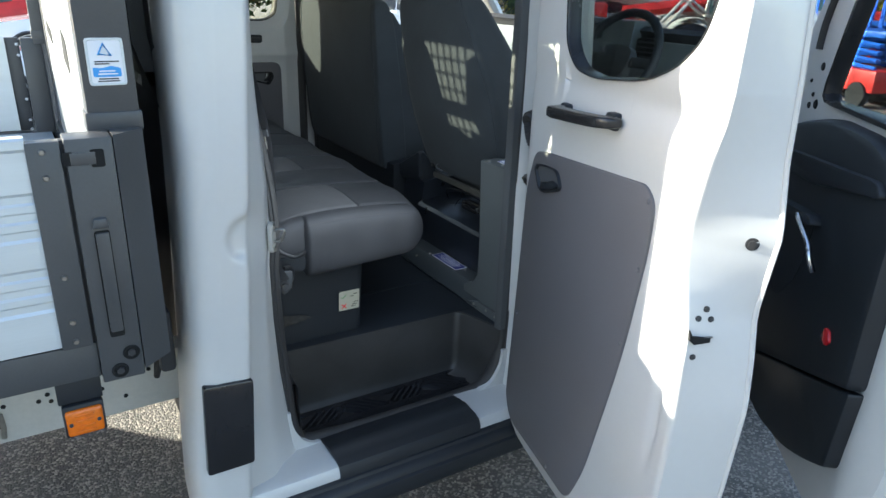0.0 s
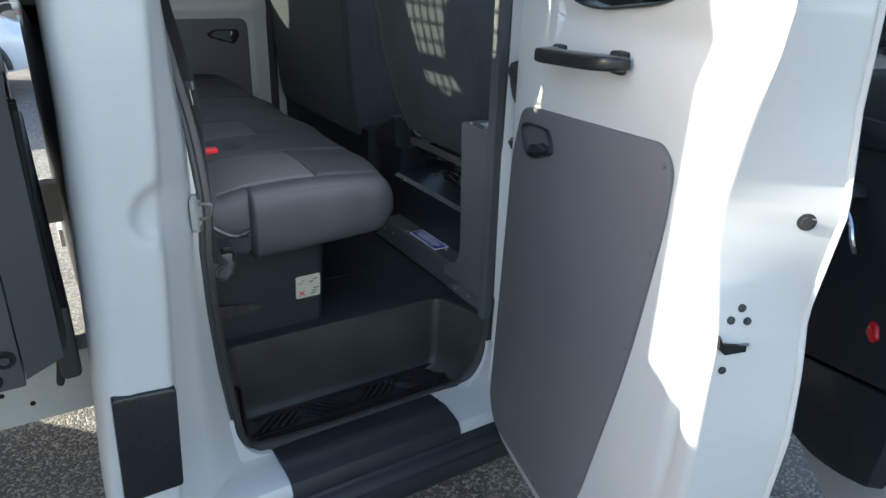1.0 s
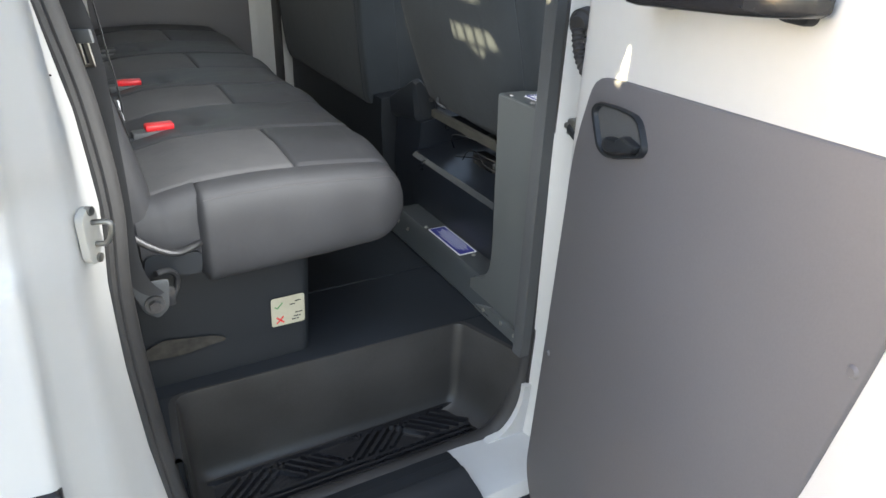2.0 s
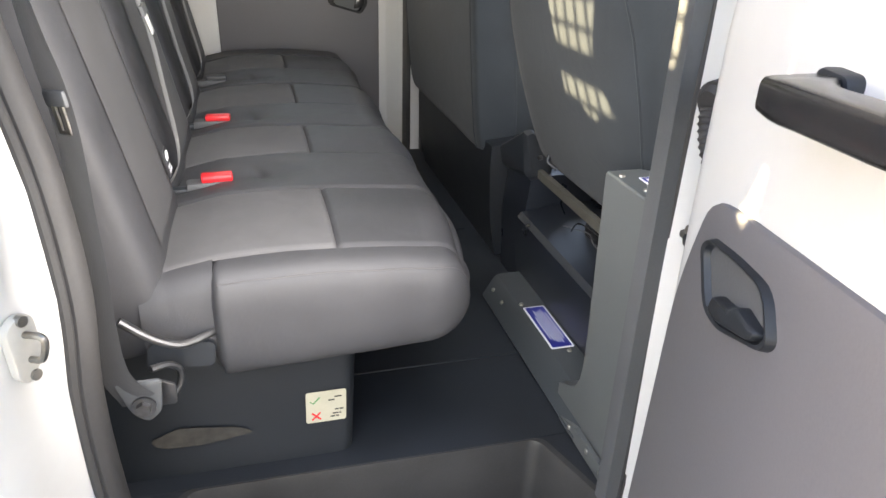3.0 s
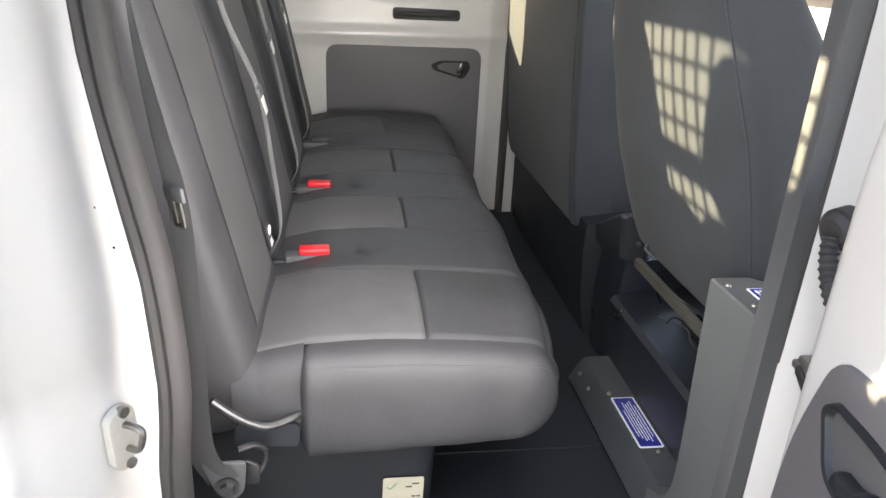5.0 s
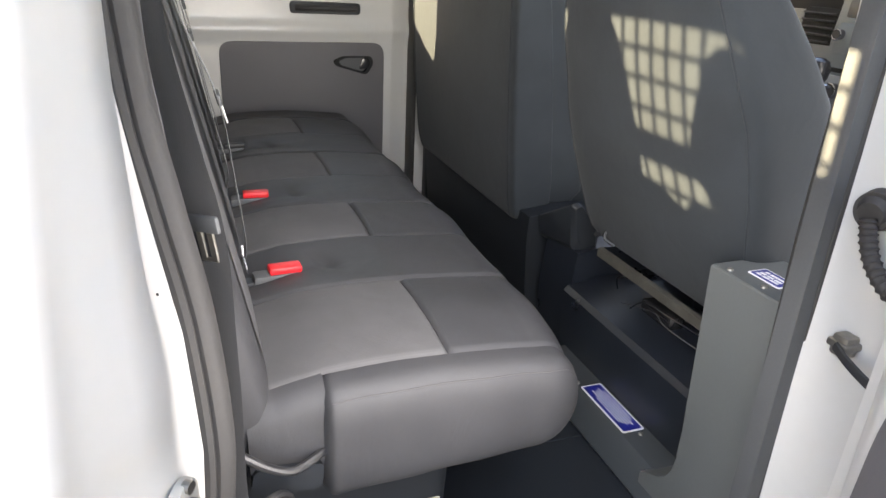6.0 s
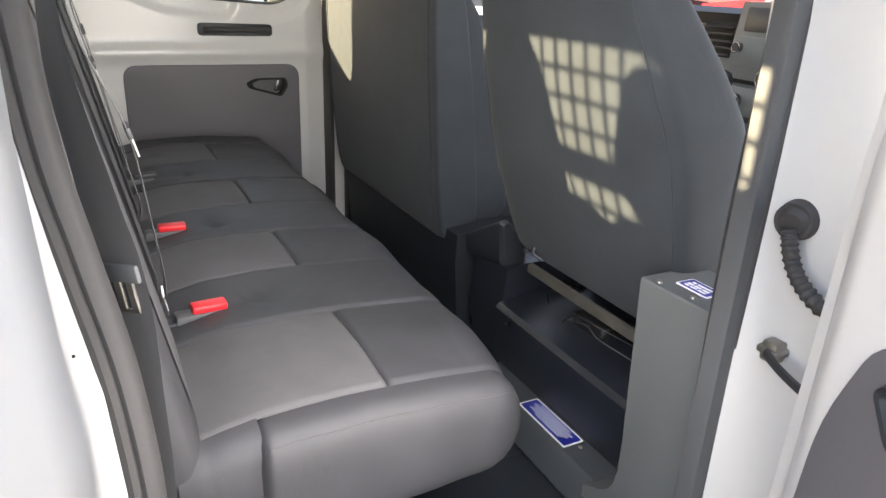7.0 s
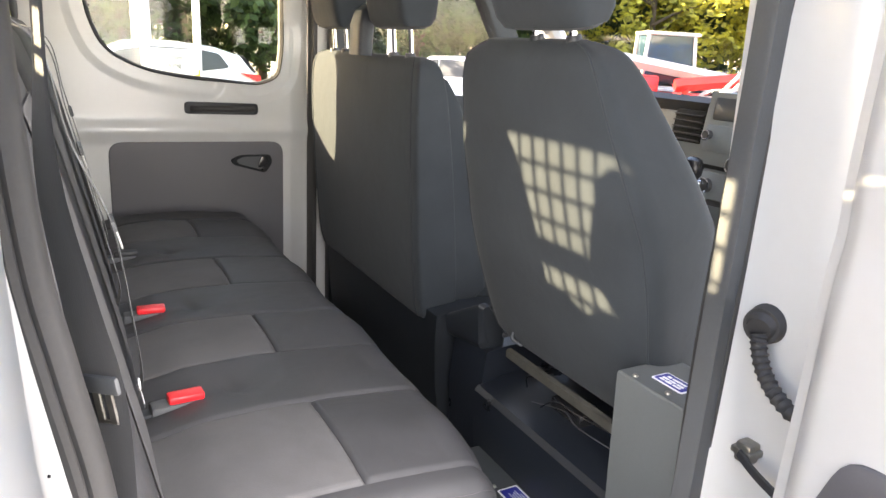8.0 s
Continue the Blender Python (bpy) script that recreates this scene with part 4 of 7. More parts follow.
lower = round_poly([(0.20, 0.60), (0.36, 0.475), (0.54, 0.470), (0.736, 0.511), (0.88, 0.574), (1.0, 0.64), (1.022, 0.86), (0.756, 0.758), (0.37, 0.612)], [0.02, 0.05, 0.05, 0.1, 0.1, 0.02, 0.01, 0.05, 0.02], 4)
bm = bmesh.new()
prism(bm, lower, front_door_at, 0.0, 0.035, 0.012)
part("map_pocket", bm, PLASTIC, front_door, "dark plastic lower door trim")
upper = round_poly([(0.20, 0.61), (0.37, 0.616), (0.756, 0.762), (1.022, 0.866), (1.025, 1.34), (0.83, 1.40), (0.577, 1.40), (0.384, 1.36), (0.22, 1.31)], [0.02, 0.05, 0.05, 0.02, 0.05, 0.06, 0.05, 0.05, 0.04], 4)
bm = bmesh.new()
prism(bm, upper, front_door_at, 0.0, 0.045, 0.02)
trim = part("door_trim", bm, PLASTIC, front_door, "dark grey moulded door trim")
bm = bmesh.new()
prism(bm, round_poly([(0.34, 1.12), (0.66, 1.16), (0.62, 0.98), (0.50, 0.86), (0.40, 0.88)], 0.05), front_door_at, 0.045, 0.047)
prism(bm, round_poly([(0.33, 1.13), (0.68, 1.17), (0.70, 1.145), (0.35, 1.105)], 0.02), front_door_at, 0.045, 0.075, 0.012)
prism(bm, round_poly([(0.30, 1.27), (0.95, 1.33), (0.98, 1.30), (0.60, 1.23), (0.30, 1.22)], 0.03), front_door_at, 0.045, 0.06, 0.012)
part("armrest", bm, PLASTIC, trim)
bm = bmesh.new()
tube(bm, smooth_line([front_door_at(0.60, 1.150, 0.07), front_door_at(0.64, 1.146, 0.082), front_door_at(0.74, 1.112, 0.085), front_door_at(0.765, 1.08, 0.082), front_door_at(0.765, 1.05, 0.068)], 6), 0.0075, 10)
part("pull_handle", bm, CHROME, trim, "silver door pull")
bm = bmesh.new()
prism(bm, round_poly([(0.855, 0.915), (0.885, 0.905), (0.905, 0.925), (0.89, 0.948), (0.865, 0.948)], 0.008), front_door_at, 0.045, 0.052, 0.004)
part("reflector", bm, RED_LENS, trim, "red door reflector")
for u, v, r in ((0.345, 1.506, 0.012), (0.350, 1.402, 0.014), (0.30, 1.392, 0.010), (0.315, 1.425, 0.007), (0.28, 1.46, 0.006)):
    bm = bmesh.new()
    cyl(bm, front_door_at(u, v, 0.0), front_door_at(u, v, 0.004), r, r * 0.8, 14)
    part("plug", bm, DARK_HOLE, front_door, "black rubber plug")
bm = bmesh.new()
tube(bm, smooth_line([front_door_at(u, v, 0.006) for u, v in ((0.40, 1.80), (0.345, 1.70), (0.31, 1.62), (0.30, 1.55))], 6), 0.011, 8)
part("corner_seal", bm, RUBBER, front_door, "black rubber corner seal")

# ---- rear bench seat ----
bench = thing("bench_seat", (0.65, 2.5, 0.69), "four-place rear bench in dark and grey cloth", "seat")
SEATS = [(1.749, 1.985, 1.868), (2.178, 2.380, 2.280), (2.571, 2.792, 2.682), (3.000, 3.215, 3.105)]
Y0, Y1, XB, XF, XS = 1.722, 3.350, 0.470, 0.930, 0.730


def groove(d, w=0.003, depth=0.007):
    return -depth * math.exp(-((d / w) ** 2))


def cushion_z(x, y):
    z = 1.088 + 0.012 * math.sin(max(0.0, min(1.0, (x - 0.47) / 0.4)) * math.pi) - 0.014 * max(0.0, (0.56 - x) / 0.1)
    for a, b, c in SEATS:
        inside = a < y < b
        if inside:
            s = (y - a) / (b - a)
            z += 0.006 * math.sin(s * math.pi) - 0.002
            z += groove(x - XS)
        if x > 0.485:
            z += groove(y - a) + groove(y - b)
    for g in (2.085, 2.475, 2.90):
        z += -0.010 * math.exp(-(((y - g) / 0.045) ** 2)) * max(0.0, min(1.0, (0.72 - x) / 0.1))
        # Crease in front of each buckle.
        z += -0.007 * math.exp(-(((x - 0.628 + 0.35 * (y - g)) / 0.012) ** 2) - ((y - g) / 0.034) ** 2)
    e = max(0.0, (x - (XF - 0.06)) / 0.06)
    z -= 0.034 * (1 - math.sqrt(max(0.0, 1 - min(1.0, e) ** 2.2)))
    n = max(0.0, (y - Y1 + 0.04) / 0.04)
    z -= 0.03 * n * n
    return z + 0.0020 * noise.noise(Vector((x * 11, y * 11, 0))) + 0.0005 * noise.noise(Vector((x * 40, y * 40, 3)))


def cushion_at(x, y):
    bow = 0.004 * math.sin(((y - Y0) / 0.41) * 2 * math.pi - 0.8) + 0.022 * max(0.0, min(1.0, (y - 1.72) / 0.30)) - 0.014
    return Vector((x + bow * max(0.0, (x - 0.78) / 0.136), y, cushion_z(x, y)))


ends = [Y0, 2.085, 2.475, 2.90, Y1]
for (a, b, c), lo, hi in zip(SEATS, ends, ends[1:]):
    bm = bmesh.new()
    patch(bm, cushion_at, XB, XF, max(lo, 1.748), a, 90, max(2, int((a - max(lo, 1.748)) / 0.005)))
    patch(bm, cushion_at, XB, XF, b, hi, 90, max(6, int((hi - b) / 0.005)))
    patch(bm, cushion_at, XS, XF, a, b, 40, 40)
    # Front roll and underside.
    def front(t, y):
        q = t * math.pi * 0.62
        p = cushion_at(XF, y)
        return p + Vector((0.022 * math.sin(q) ** 0.7 - 0.014 * t * t - 0.014 * max(0.0, 1 - (y - Y0) / 0.09) ** 2, 0, -0.084 * (1 - math.cos(q)) * 0.95 - 0.004 * t))
    patch(bm, front, 0, 1, lo, hi, 14, 36)
    box(bm, 0.50, XF - 0.01, lo + 0.015, hi - 0.002, 0.955, 1.045)
    bmesh.ops.remove_doubles(bm, verts=bm.verts, dist=0.0008)
    cushion = part("cushion", bm, CLOTH, bench, "dark cloth seat cushion", 55)
    bm = bmesh.new()
    patch(bm, cushion_at, XB, XS, a, b, 54, 44)
    part("seat_insert", bm, CLOTH_INSERT, cushion, "grey ribbed cloth insert", 55)
# Near end of the cushion: the cloth rolls over the edge and down the side, with a stitched welt.
def side_at(x, t):
    """t: 0 on the cushion's top, 1 under the side."""
    e = max(0.0, (x - 0.850) / 0.080)
    f = math.sqrt(max(0.0, 1 - min(1.0, e) ** 2.2))
    back = max(0.0, 1 - (x - 0.548) / 0.012)
    top = cushion_z(min(x, XF), 1.748) - 0.055 * (1 - f) * max(0.0, (x - XF + 0.05) / 0.05) - 0.02 * back
    bot = 0.918 + 0.014 * (x - 0.55) / 0.3 + 0.070 * (1 - f) + 0.015 * back
    out = 1.694 + 0.024 * back + 0.034 * (1 - f) + 0.0012 * math.sin(x * 55) + 0.0015 * noise.noise(Vector((x * 18, t * 3, 5)))
    q = t * math.pi
    y = 1.748 - (1.748 - out) * max(0.0, math.sin(q)) ** (0.55 if t < 0.5 else 0.4)
    z = top + (bot - top) * (0.5 - 0.5 * math.copysign(abs(math.cos(q)) ** 0.62, math.cos(q)))
    return Vector((x, y, z - 0.0012 * math.exp(-(((t - 0.24) / 0.02) ** 2))))


bm = bmesh.new()
patch(bm, side_at, 0.548, 0.930, 0.0, 1.0, 70, 48)
loops(bm, [[Vector((x, y, z)) for y, z in ((1.80, 0.95), (1.80, 1.04), (1.75, 1.05), (1.72, 0.96))] for x in (0.549, 0.90)])
made = bmesh.ops.create_uvsphere(bm, u_segments=20, v_segments=12, radius=1.0)["verts"]
for v in made:
    v.co = Vector((0.888 + v.co.x * 0.046, 1.756 + v.co.y * 0.050, 1.022 + v.co.z * 0.042))
rows = []
for x in np.linspace(0.458, 0.556, 16):
    top = cushion_z(x, 1.752)
    rows.append([Vector((x, y, z)) for y, z in ((1.754, top), (1.736, top - 0.003), (1.722, top - 0.012), (1.714, top - 0.030), (1.711, 1.02), (1.711, 0.985), (1.716, 0.962), (1.76, 0.955))])
loops(bm, rows)
bolster = part("side_bolster", bm, CLOTH, bench, "dark cloth cushion side", 60)
bm = bmesh.new()
tube(bm, [side_at(x, 0.24) + Vector((0, -0.0006, 0)) for x in np.linspace(0.556, 0.924, 60)], 0.0006, 6)
part("welt", bm, STITCH, bolster)
bm = bmesh.new()
loops(bm, [[Vector((x, y, z)) for x, z in round_poly([(0.456, 0.955), (0.546, 0.945), (0.550, 0.985), (0.462, 0.992)], 0.012)] for y in (1.704, 1.712, 1.80)])
part("hinge_cover", bm, PLASTIC, bench, "dark plastic seat hinge cover")
bm = bmesh.new()
tube(bm, smooth_line([(0.440, 1.672, 1.052), (0.472, 1.674, 1.022), (0.504, 1.680, 1.002), (0.530, 1.696, 0.998), (0.552, 1.714, 0.998)], 6), 0.0058, 10)
part("fold_bar", bm, WORN_METAL, bench, "dull metal folding bar")
# Closed plastic base.
bm = bmesh.new()
base = round_poly([(0.30, 1.775), (0.752, 1.770), (0.752, 3.33), (0.30, 3.33)], [0.01, 0.03, 0.03, 0.01], 6)
loops(bm, [[Vector((p.x + dx, p.y, z)) for p in base] for z, dx in ((0.690, -0.006), (0.72, -0.004), (0.86, 0.003), (0.965, 0.008))])
seat_base = part("seat_base", bm, PLASTIC, bench, "black plastic bench base")

def sticker_at(u, v, w):
    return Vector((u, 1.7665 - w, v))


bm = bmesh.new()
prism(bm, round_poly([(0.668, 0.764), (0.734, 0.764), (0.736, 0.826), (0.670, 0.826)], 0.005), sticker_at, 0.0, 0.0008)
decal = part("instruction_sticker", bm, PRINT_CREAM, seat_base, "white sticker with a red cross and green tick", 0)
bm = bmesh.new()
for a, b in (((0.678, 0.770), (0.692, 0.784)), ((0.692, 0.770), (0.678, 0.784))):
    tube(bm, [sticker_at(*a, 0.001), sticker_at(*b, 0.001)], 0.0016, 6, 0.4, (0, 0, 1))
part("cross_mark", bm, RED, decal)
bm = bmesh.new()
tube(bm, [sticker_at(0.676, 0.808, 0.001), sticker_at(0.681, 0.803, 0.001), sticker_at(0.692, 0.815, 0.001)], 0.0014, 6, 0.4, (0, 0, 1))
part("tick_mark", bm, PRINT_GREEN, decal)
bars("figure_marks", decal, PRINT_BLACK, lambda u, v, w: sticker_at(u, v, 0.0008 + w), [(0.708, 0.722, 0.772), (0.712, 0.726, 0.778), (0.716, 0.730, 0.786), (0.706, 0.716, 0.806), (0.716, 0.728, 0.812)], 0.0022)

bm = bmesh.new()
prism(bm, round_poly([(0.425, 0.772), (0.470, 0.792), (0.560, 0.778), (0.585, 0.764), (0.50, 0.752), (0.440, 0.756)], 0.010), sticker_at, -0.0006, 0.0004)
part("dust_smear", bm, DUST_FAINT, seat_base, "dry dust smear", 0)
# Backrests with their headrests.
def back_x(z):
    return 0.478 - 0.190 * (z - 1.15)


def head_x(z):
    return 0.478 - 0.235 * (z - 1.15)


BACK_SHAPE = ((0.96, 0.90, 0.045), (0.99, 0.97, 0.058), (1.06, 1.0, 0.062), (1.25, 1.0, 0.060), (1.45, 0.99, 0.056), (1.56, 0.96, 0.050), (1.62, 0.92, 0.042), (1.650, 0.84, 0.026), (1.660, 0.70, 0.012))


def back_face(y, z, mid, half):
    """A point just proud of a backrest's front."""
    hw, hd = (np.interp(z, [r[0] for r in BACK_SHAPE], [r[k] for r in BACK_SHAPE]) for k in (1, 2))
    out = hd * (1 - min(1.0, abs(y - mid) / (half * hw)) ** 5.5) ** (1 / 5.5) + 0.0016
    return Vector((back_x(z) - 0.062, y, z)) + Vector((0.973, 0, 0.229)) * out


HEAD_WIDE = ((1.664, 0.56, 0.020), (1.678, 0.66, 0.034), (1.694, 0.80, 0.038), (1.712, 0.94, 0.042), (1.75, 0.98, 0.048), (1.81, 0.92, 0.048), (1.865, 0.86, 0.042), (1.885, 0.80, 0.032), (1.893, 0.66, 0.014))
HEAD_SLIM = ((1.640, 0.70, 0.020), (1.660, 0.76, 0.034), (1.690, 0.90, 0.042), (1.72, 1.0, 0.046), (1.78, 0.95, 0.048), (1.85, 0.74, 0.042), (1.885, 0.54, 0.030), (1.900, 0.40, 0.012))
HEAD_SHAPE, HEAD_RISE = (HEAD_WIDE, HEAD_WIDE, HEAD_SLIM, HEAD_SLIM), (0.4, 0.25, 0.5, 0.6)
for n, (a, b, c) in enumerate(SEATS):
    half = (0.170, 0.192, 0.192, 0.205)[n]
    mid = (1.885, 2.280, 2.680, 3.110)[n]
    bm = bmesh.new()
    secs = []
    for z, hw, hd in BACK_SHAPE:
        secs.append((Vector((back_x(z) - 0.062, mid, z)), (0, 1, 0), (0.973, 0, 0.229), half * hw, hd))
    slab(bm, secs, 48, 5.5)
    back_pad = part("backrest", bm, CLOTH, bench, "dark cloth backrest")
    bm = bmesh.new()
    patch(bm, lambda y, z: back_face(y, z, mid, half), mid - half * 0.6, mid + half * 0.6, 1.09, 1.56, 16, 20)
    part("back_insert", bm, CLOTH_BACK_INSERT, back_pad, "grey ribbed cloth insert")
    bm = bmesh.new()
    slab(bm, [(Vector((head_x(z) - 0.055, (1.910, 2.312, 2.746, 3.205)[n], z + HEAD_RISE[n] * max(0.0, z - 1.80))), (0, 1, 0), (0.973, 0, 0.229), (0.125, 0.125, 0.133, 0.121)[n] * hw, hd) for z, hw, hd in HEAD_SHAPE[n]], 40, 6.0)
    head = part("headrest", bm, CLOTH, back_pad, "dark cloth headrest")
    for dy in (-0.05, 0.05):
        bm = bmesh.new()
        cyl(bm, Vector((back_x(1.62) - 0.06, mid + 0.03 + dy, 1.62)), Vector((back_x(1.72) - 0.055, mid + 0.03 + dy, 1.72)), 0.006, seg=8)
        part("headrest_post", bm, CHROME, head)
# Child-seat fixing tag on a backrest edge.
bm = bmesh.new()
prism(bm, round_poly([(1.992, 1.128), (2.026, 1.128), (2.026, 1.172), (1.992, 1.172)], 0.003), lambda u, v, w: Vector((back_x(v) + 0.006 + w, u, v)), 0, 0.001)
tag = part("fixing_tag", bm, CLOTH, bench, "black tag with white print", 0)
bars("tag_print", tag, PRINT_WHITE, lambda u, v, w: Vector((back_x(v) + 0.0072 + w, u, v)), [(1.996, 2.022, 1.134), (1.996, 2.016, 1.141)], 0.0045)
bm = bmesh.new()
tube(bm, [Vector((back_x(1.160) + 0.008, 2.009 + 0.008 * math.cos(q), 1.160 + 0.008 * math.sin(q))) for q in np.linspace(0, 2 * math.pi, 14)[:-1]], 0.0016, 6, closed=True)
part("tag_ring", bm, PRINT_WHITE, tag)
# Buckles lying in the gaps between the places.
for bx, by, turn, colour in ((0.553, 2.076, 4, RED), (0.545, 2.480, -3, RED), (0.53, 2.905, 2, DASH_DARK)):
    m = pose(bx - 0.004, by, 1.083, 0, 0, turn)
    bm = bmesh.new()
    box(bm, -0.048, 0.030, -0.016, 0.016, -0.016, 0.006, 0.005, 2, m)
    buckle = part("buckle", bm, DASH, bench, "belt buckle with a red button" if colour is RED else "dark belt buckle")
    bm = bmesh.new()
    box(bm, -0.022, 0.033, -0.0135, 0.0135, 0.004, 0.0175, 0.004, 2, m)
    part("button", bm, colour, buckle, "red push button" if colour is RED else "")
    bm = bmesh.new()
    box(bm, -0.10, -0.04, -0.012, 0.012, -0.014, -0.004, 0.003, 2, m)
    part("buckle_stalk", bm, PLASTIC, buckle)

# ---- seat belts ----
def belt(pts, tongue, face, label):
    t = thing("seat_belt", pts[-1], label, "seat belt", "rear seat belts")
    bm = bmesh.new()
    line = smooth_line(pts, 8)
    tube(bm, line, 0.024, 12, 0.05, face)
    web = part("webbing", bm, BELT, t)
    i = min(range(len(line)), key=lambda k: (line[k] - Vector(tongue)).length)
    d = (line[min(i + 1, len(line) - 1)] - line[i - 1]).normalized()
    s = (along(face, i / (len(line) - 1)) if isinstance(face, list) else Vector(face)).normalized()
    s = (s - d * s.dot(d)).normalized()
    out = d.cross(s)
    if (out.y > 0 if tongue[1] < 1.7 else out.x < 0):
        out = -out
    m = Matrix((s.to_4d(), d.to_4d(), out.to_4d(), (0, 0, 0, 1))).transposed()
    for r in range(3):
        m[3][r] = 0
    m = Matrix.Translation(line[i]) @ m.to_3x3().to_4x4()
    bm = bmesh.new()
    box(bm, -0.020, 0.020, -0.006, 0.012, -0.003, 0.005, 0.003, 2, m)
    body = part("belt_tongue", bm, DASH, t)
    bm = bmesh.new()
    for sx in (-1, 1):
        box(bm, sx * 0.007 - 0.0045, sx * 0.007 + 0.0045, 0.010, 0.042, 0.001, 0.0040, 0.001, 1, m)
    box(bm, -0.0115, 0.0115, 0.037, 0.042, 0.001, 0.0040, 0.001, 1, m)
    part("tongue_plate", bm, ZINC if tongue[1] < 1.7 else STEEL_BRIGHT, body, "bright metal tongue")
    return t


# Unseen belt tower; its widths are set to block sun from the door jamb.
bm = bmesh.new()
slab(bm, [(Vector((0.262, 2.108 - (0.017 if z > 1.78 else 0.0), z)), (0, 1, 0), (1, 0, 0), w, 0.03) for z, w in ((1.60, 0.070), (1.64, 0.080), (1.755, 0.080), (1.775, 0.070), (1.79, 0.064), (1.90, 0.064), (1.985, 0.063))], 20, 6.0)
part("belt_tower_sun_block", bm, PLASTIC, bench, "unseen dark plastic belt tower, widened to block sun")
near_belt = belt([(0.420, 1.650, 1.98), (0.410, 1.650, 1.66), (0.406, 1.658, 1.53), (0.420, 1.652, 1.42), (0.434, 1.648, 1.32), (0.434, 1.638, 1.18), (0.430, 1.628, 1.02), (0.454, 1.632, 0.955)], (0.432, 1.649, 1.345), [Vector((0.2, -1, 0)), Vector((0.2, -1, 0)), Vector((0.5, -0.9, 0)), Vector((0.7, -0.75, 0)), Vector((0.7, -0.75, 0)), Vector((0.85, -0.5, 0)), Vector((0.99, -0.1, 0))], "grey webbing seat belt hanging down beside the bench")
bm = bmesh.new()
prism(bm, round_poly([(0.428, 0.985), (0.486, 0.985), (0.480, 0.935), (0.462, 0.920), (0.444, 0.935)], 0.008), lambda u, v, w: Vector((u, 1.634 - w, v)), 0.0, 0.005, 0.002)
anchor = part("anchor_plate", bm, DASH, near_belt, "steel belt anchor")
bm = bmesh.new()
cyl(bm, (0.460, 1.632, 0.948), (0.460, 1.618, 0.948), 0.011, 0.009, 6)
cyl(bm, (0.460, 1.634, 0.948), (0.460, 1.625, 0.948), 0.015, seg=16)
part("bolt", bm, WORN_METAL, anchor)
bm = bmesh.new()
tube(bm, smooth_line([(0.470, 1.655, 0.985), (0.490, 1.672, 0.978), (0.502, 1.680, 0.962), (0.500, 1.680, 0.942), (0.492, 1.676, 0.930)], 5), 0.005, 8)
prism(bm, round_poly([(0.472, 0.918), (0.494, 0.918), (0.496, 0.950), (0.476, 0.960)], 0.005), lambda u, v, w: Vector((u, 1.668 - w, v)), 0.0, 0.004, 0.001)
part("anchor_bracket", bm, WORN_METAL, near_belt)
for y, up_y, tz in ((2.100, 2.07, 1.375), (2.53, 2.50, 1.42), (2.95, 2.92, 1.46)):
    belt(([(0.300, up_y - 0.01, 1.93), (0.342, up_y, 1.70)] if y < 2.2 else [(0.318, up_y, 1.655)]) + [(back_x(1.62) + 0.012, up_y, 1.62), (back_x(1.50) + 0.014, up_y + 0.01, 1.50), (back_x(1.38) + (0.034 if y < 2.2 else 0.016), y, 1.38), (back_x(1.25) + (0.026 if y < 2.2 else 0.014), y, 1.25), (back_x(1.13) + 0.012, y - 0.005, 1.13), (0.470, y - 0.01, 1.08)], (back_x(tz), y, tz), (0, 1, 0), "grey webbing seat belt lying on a backrest")

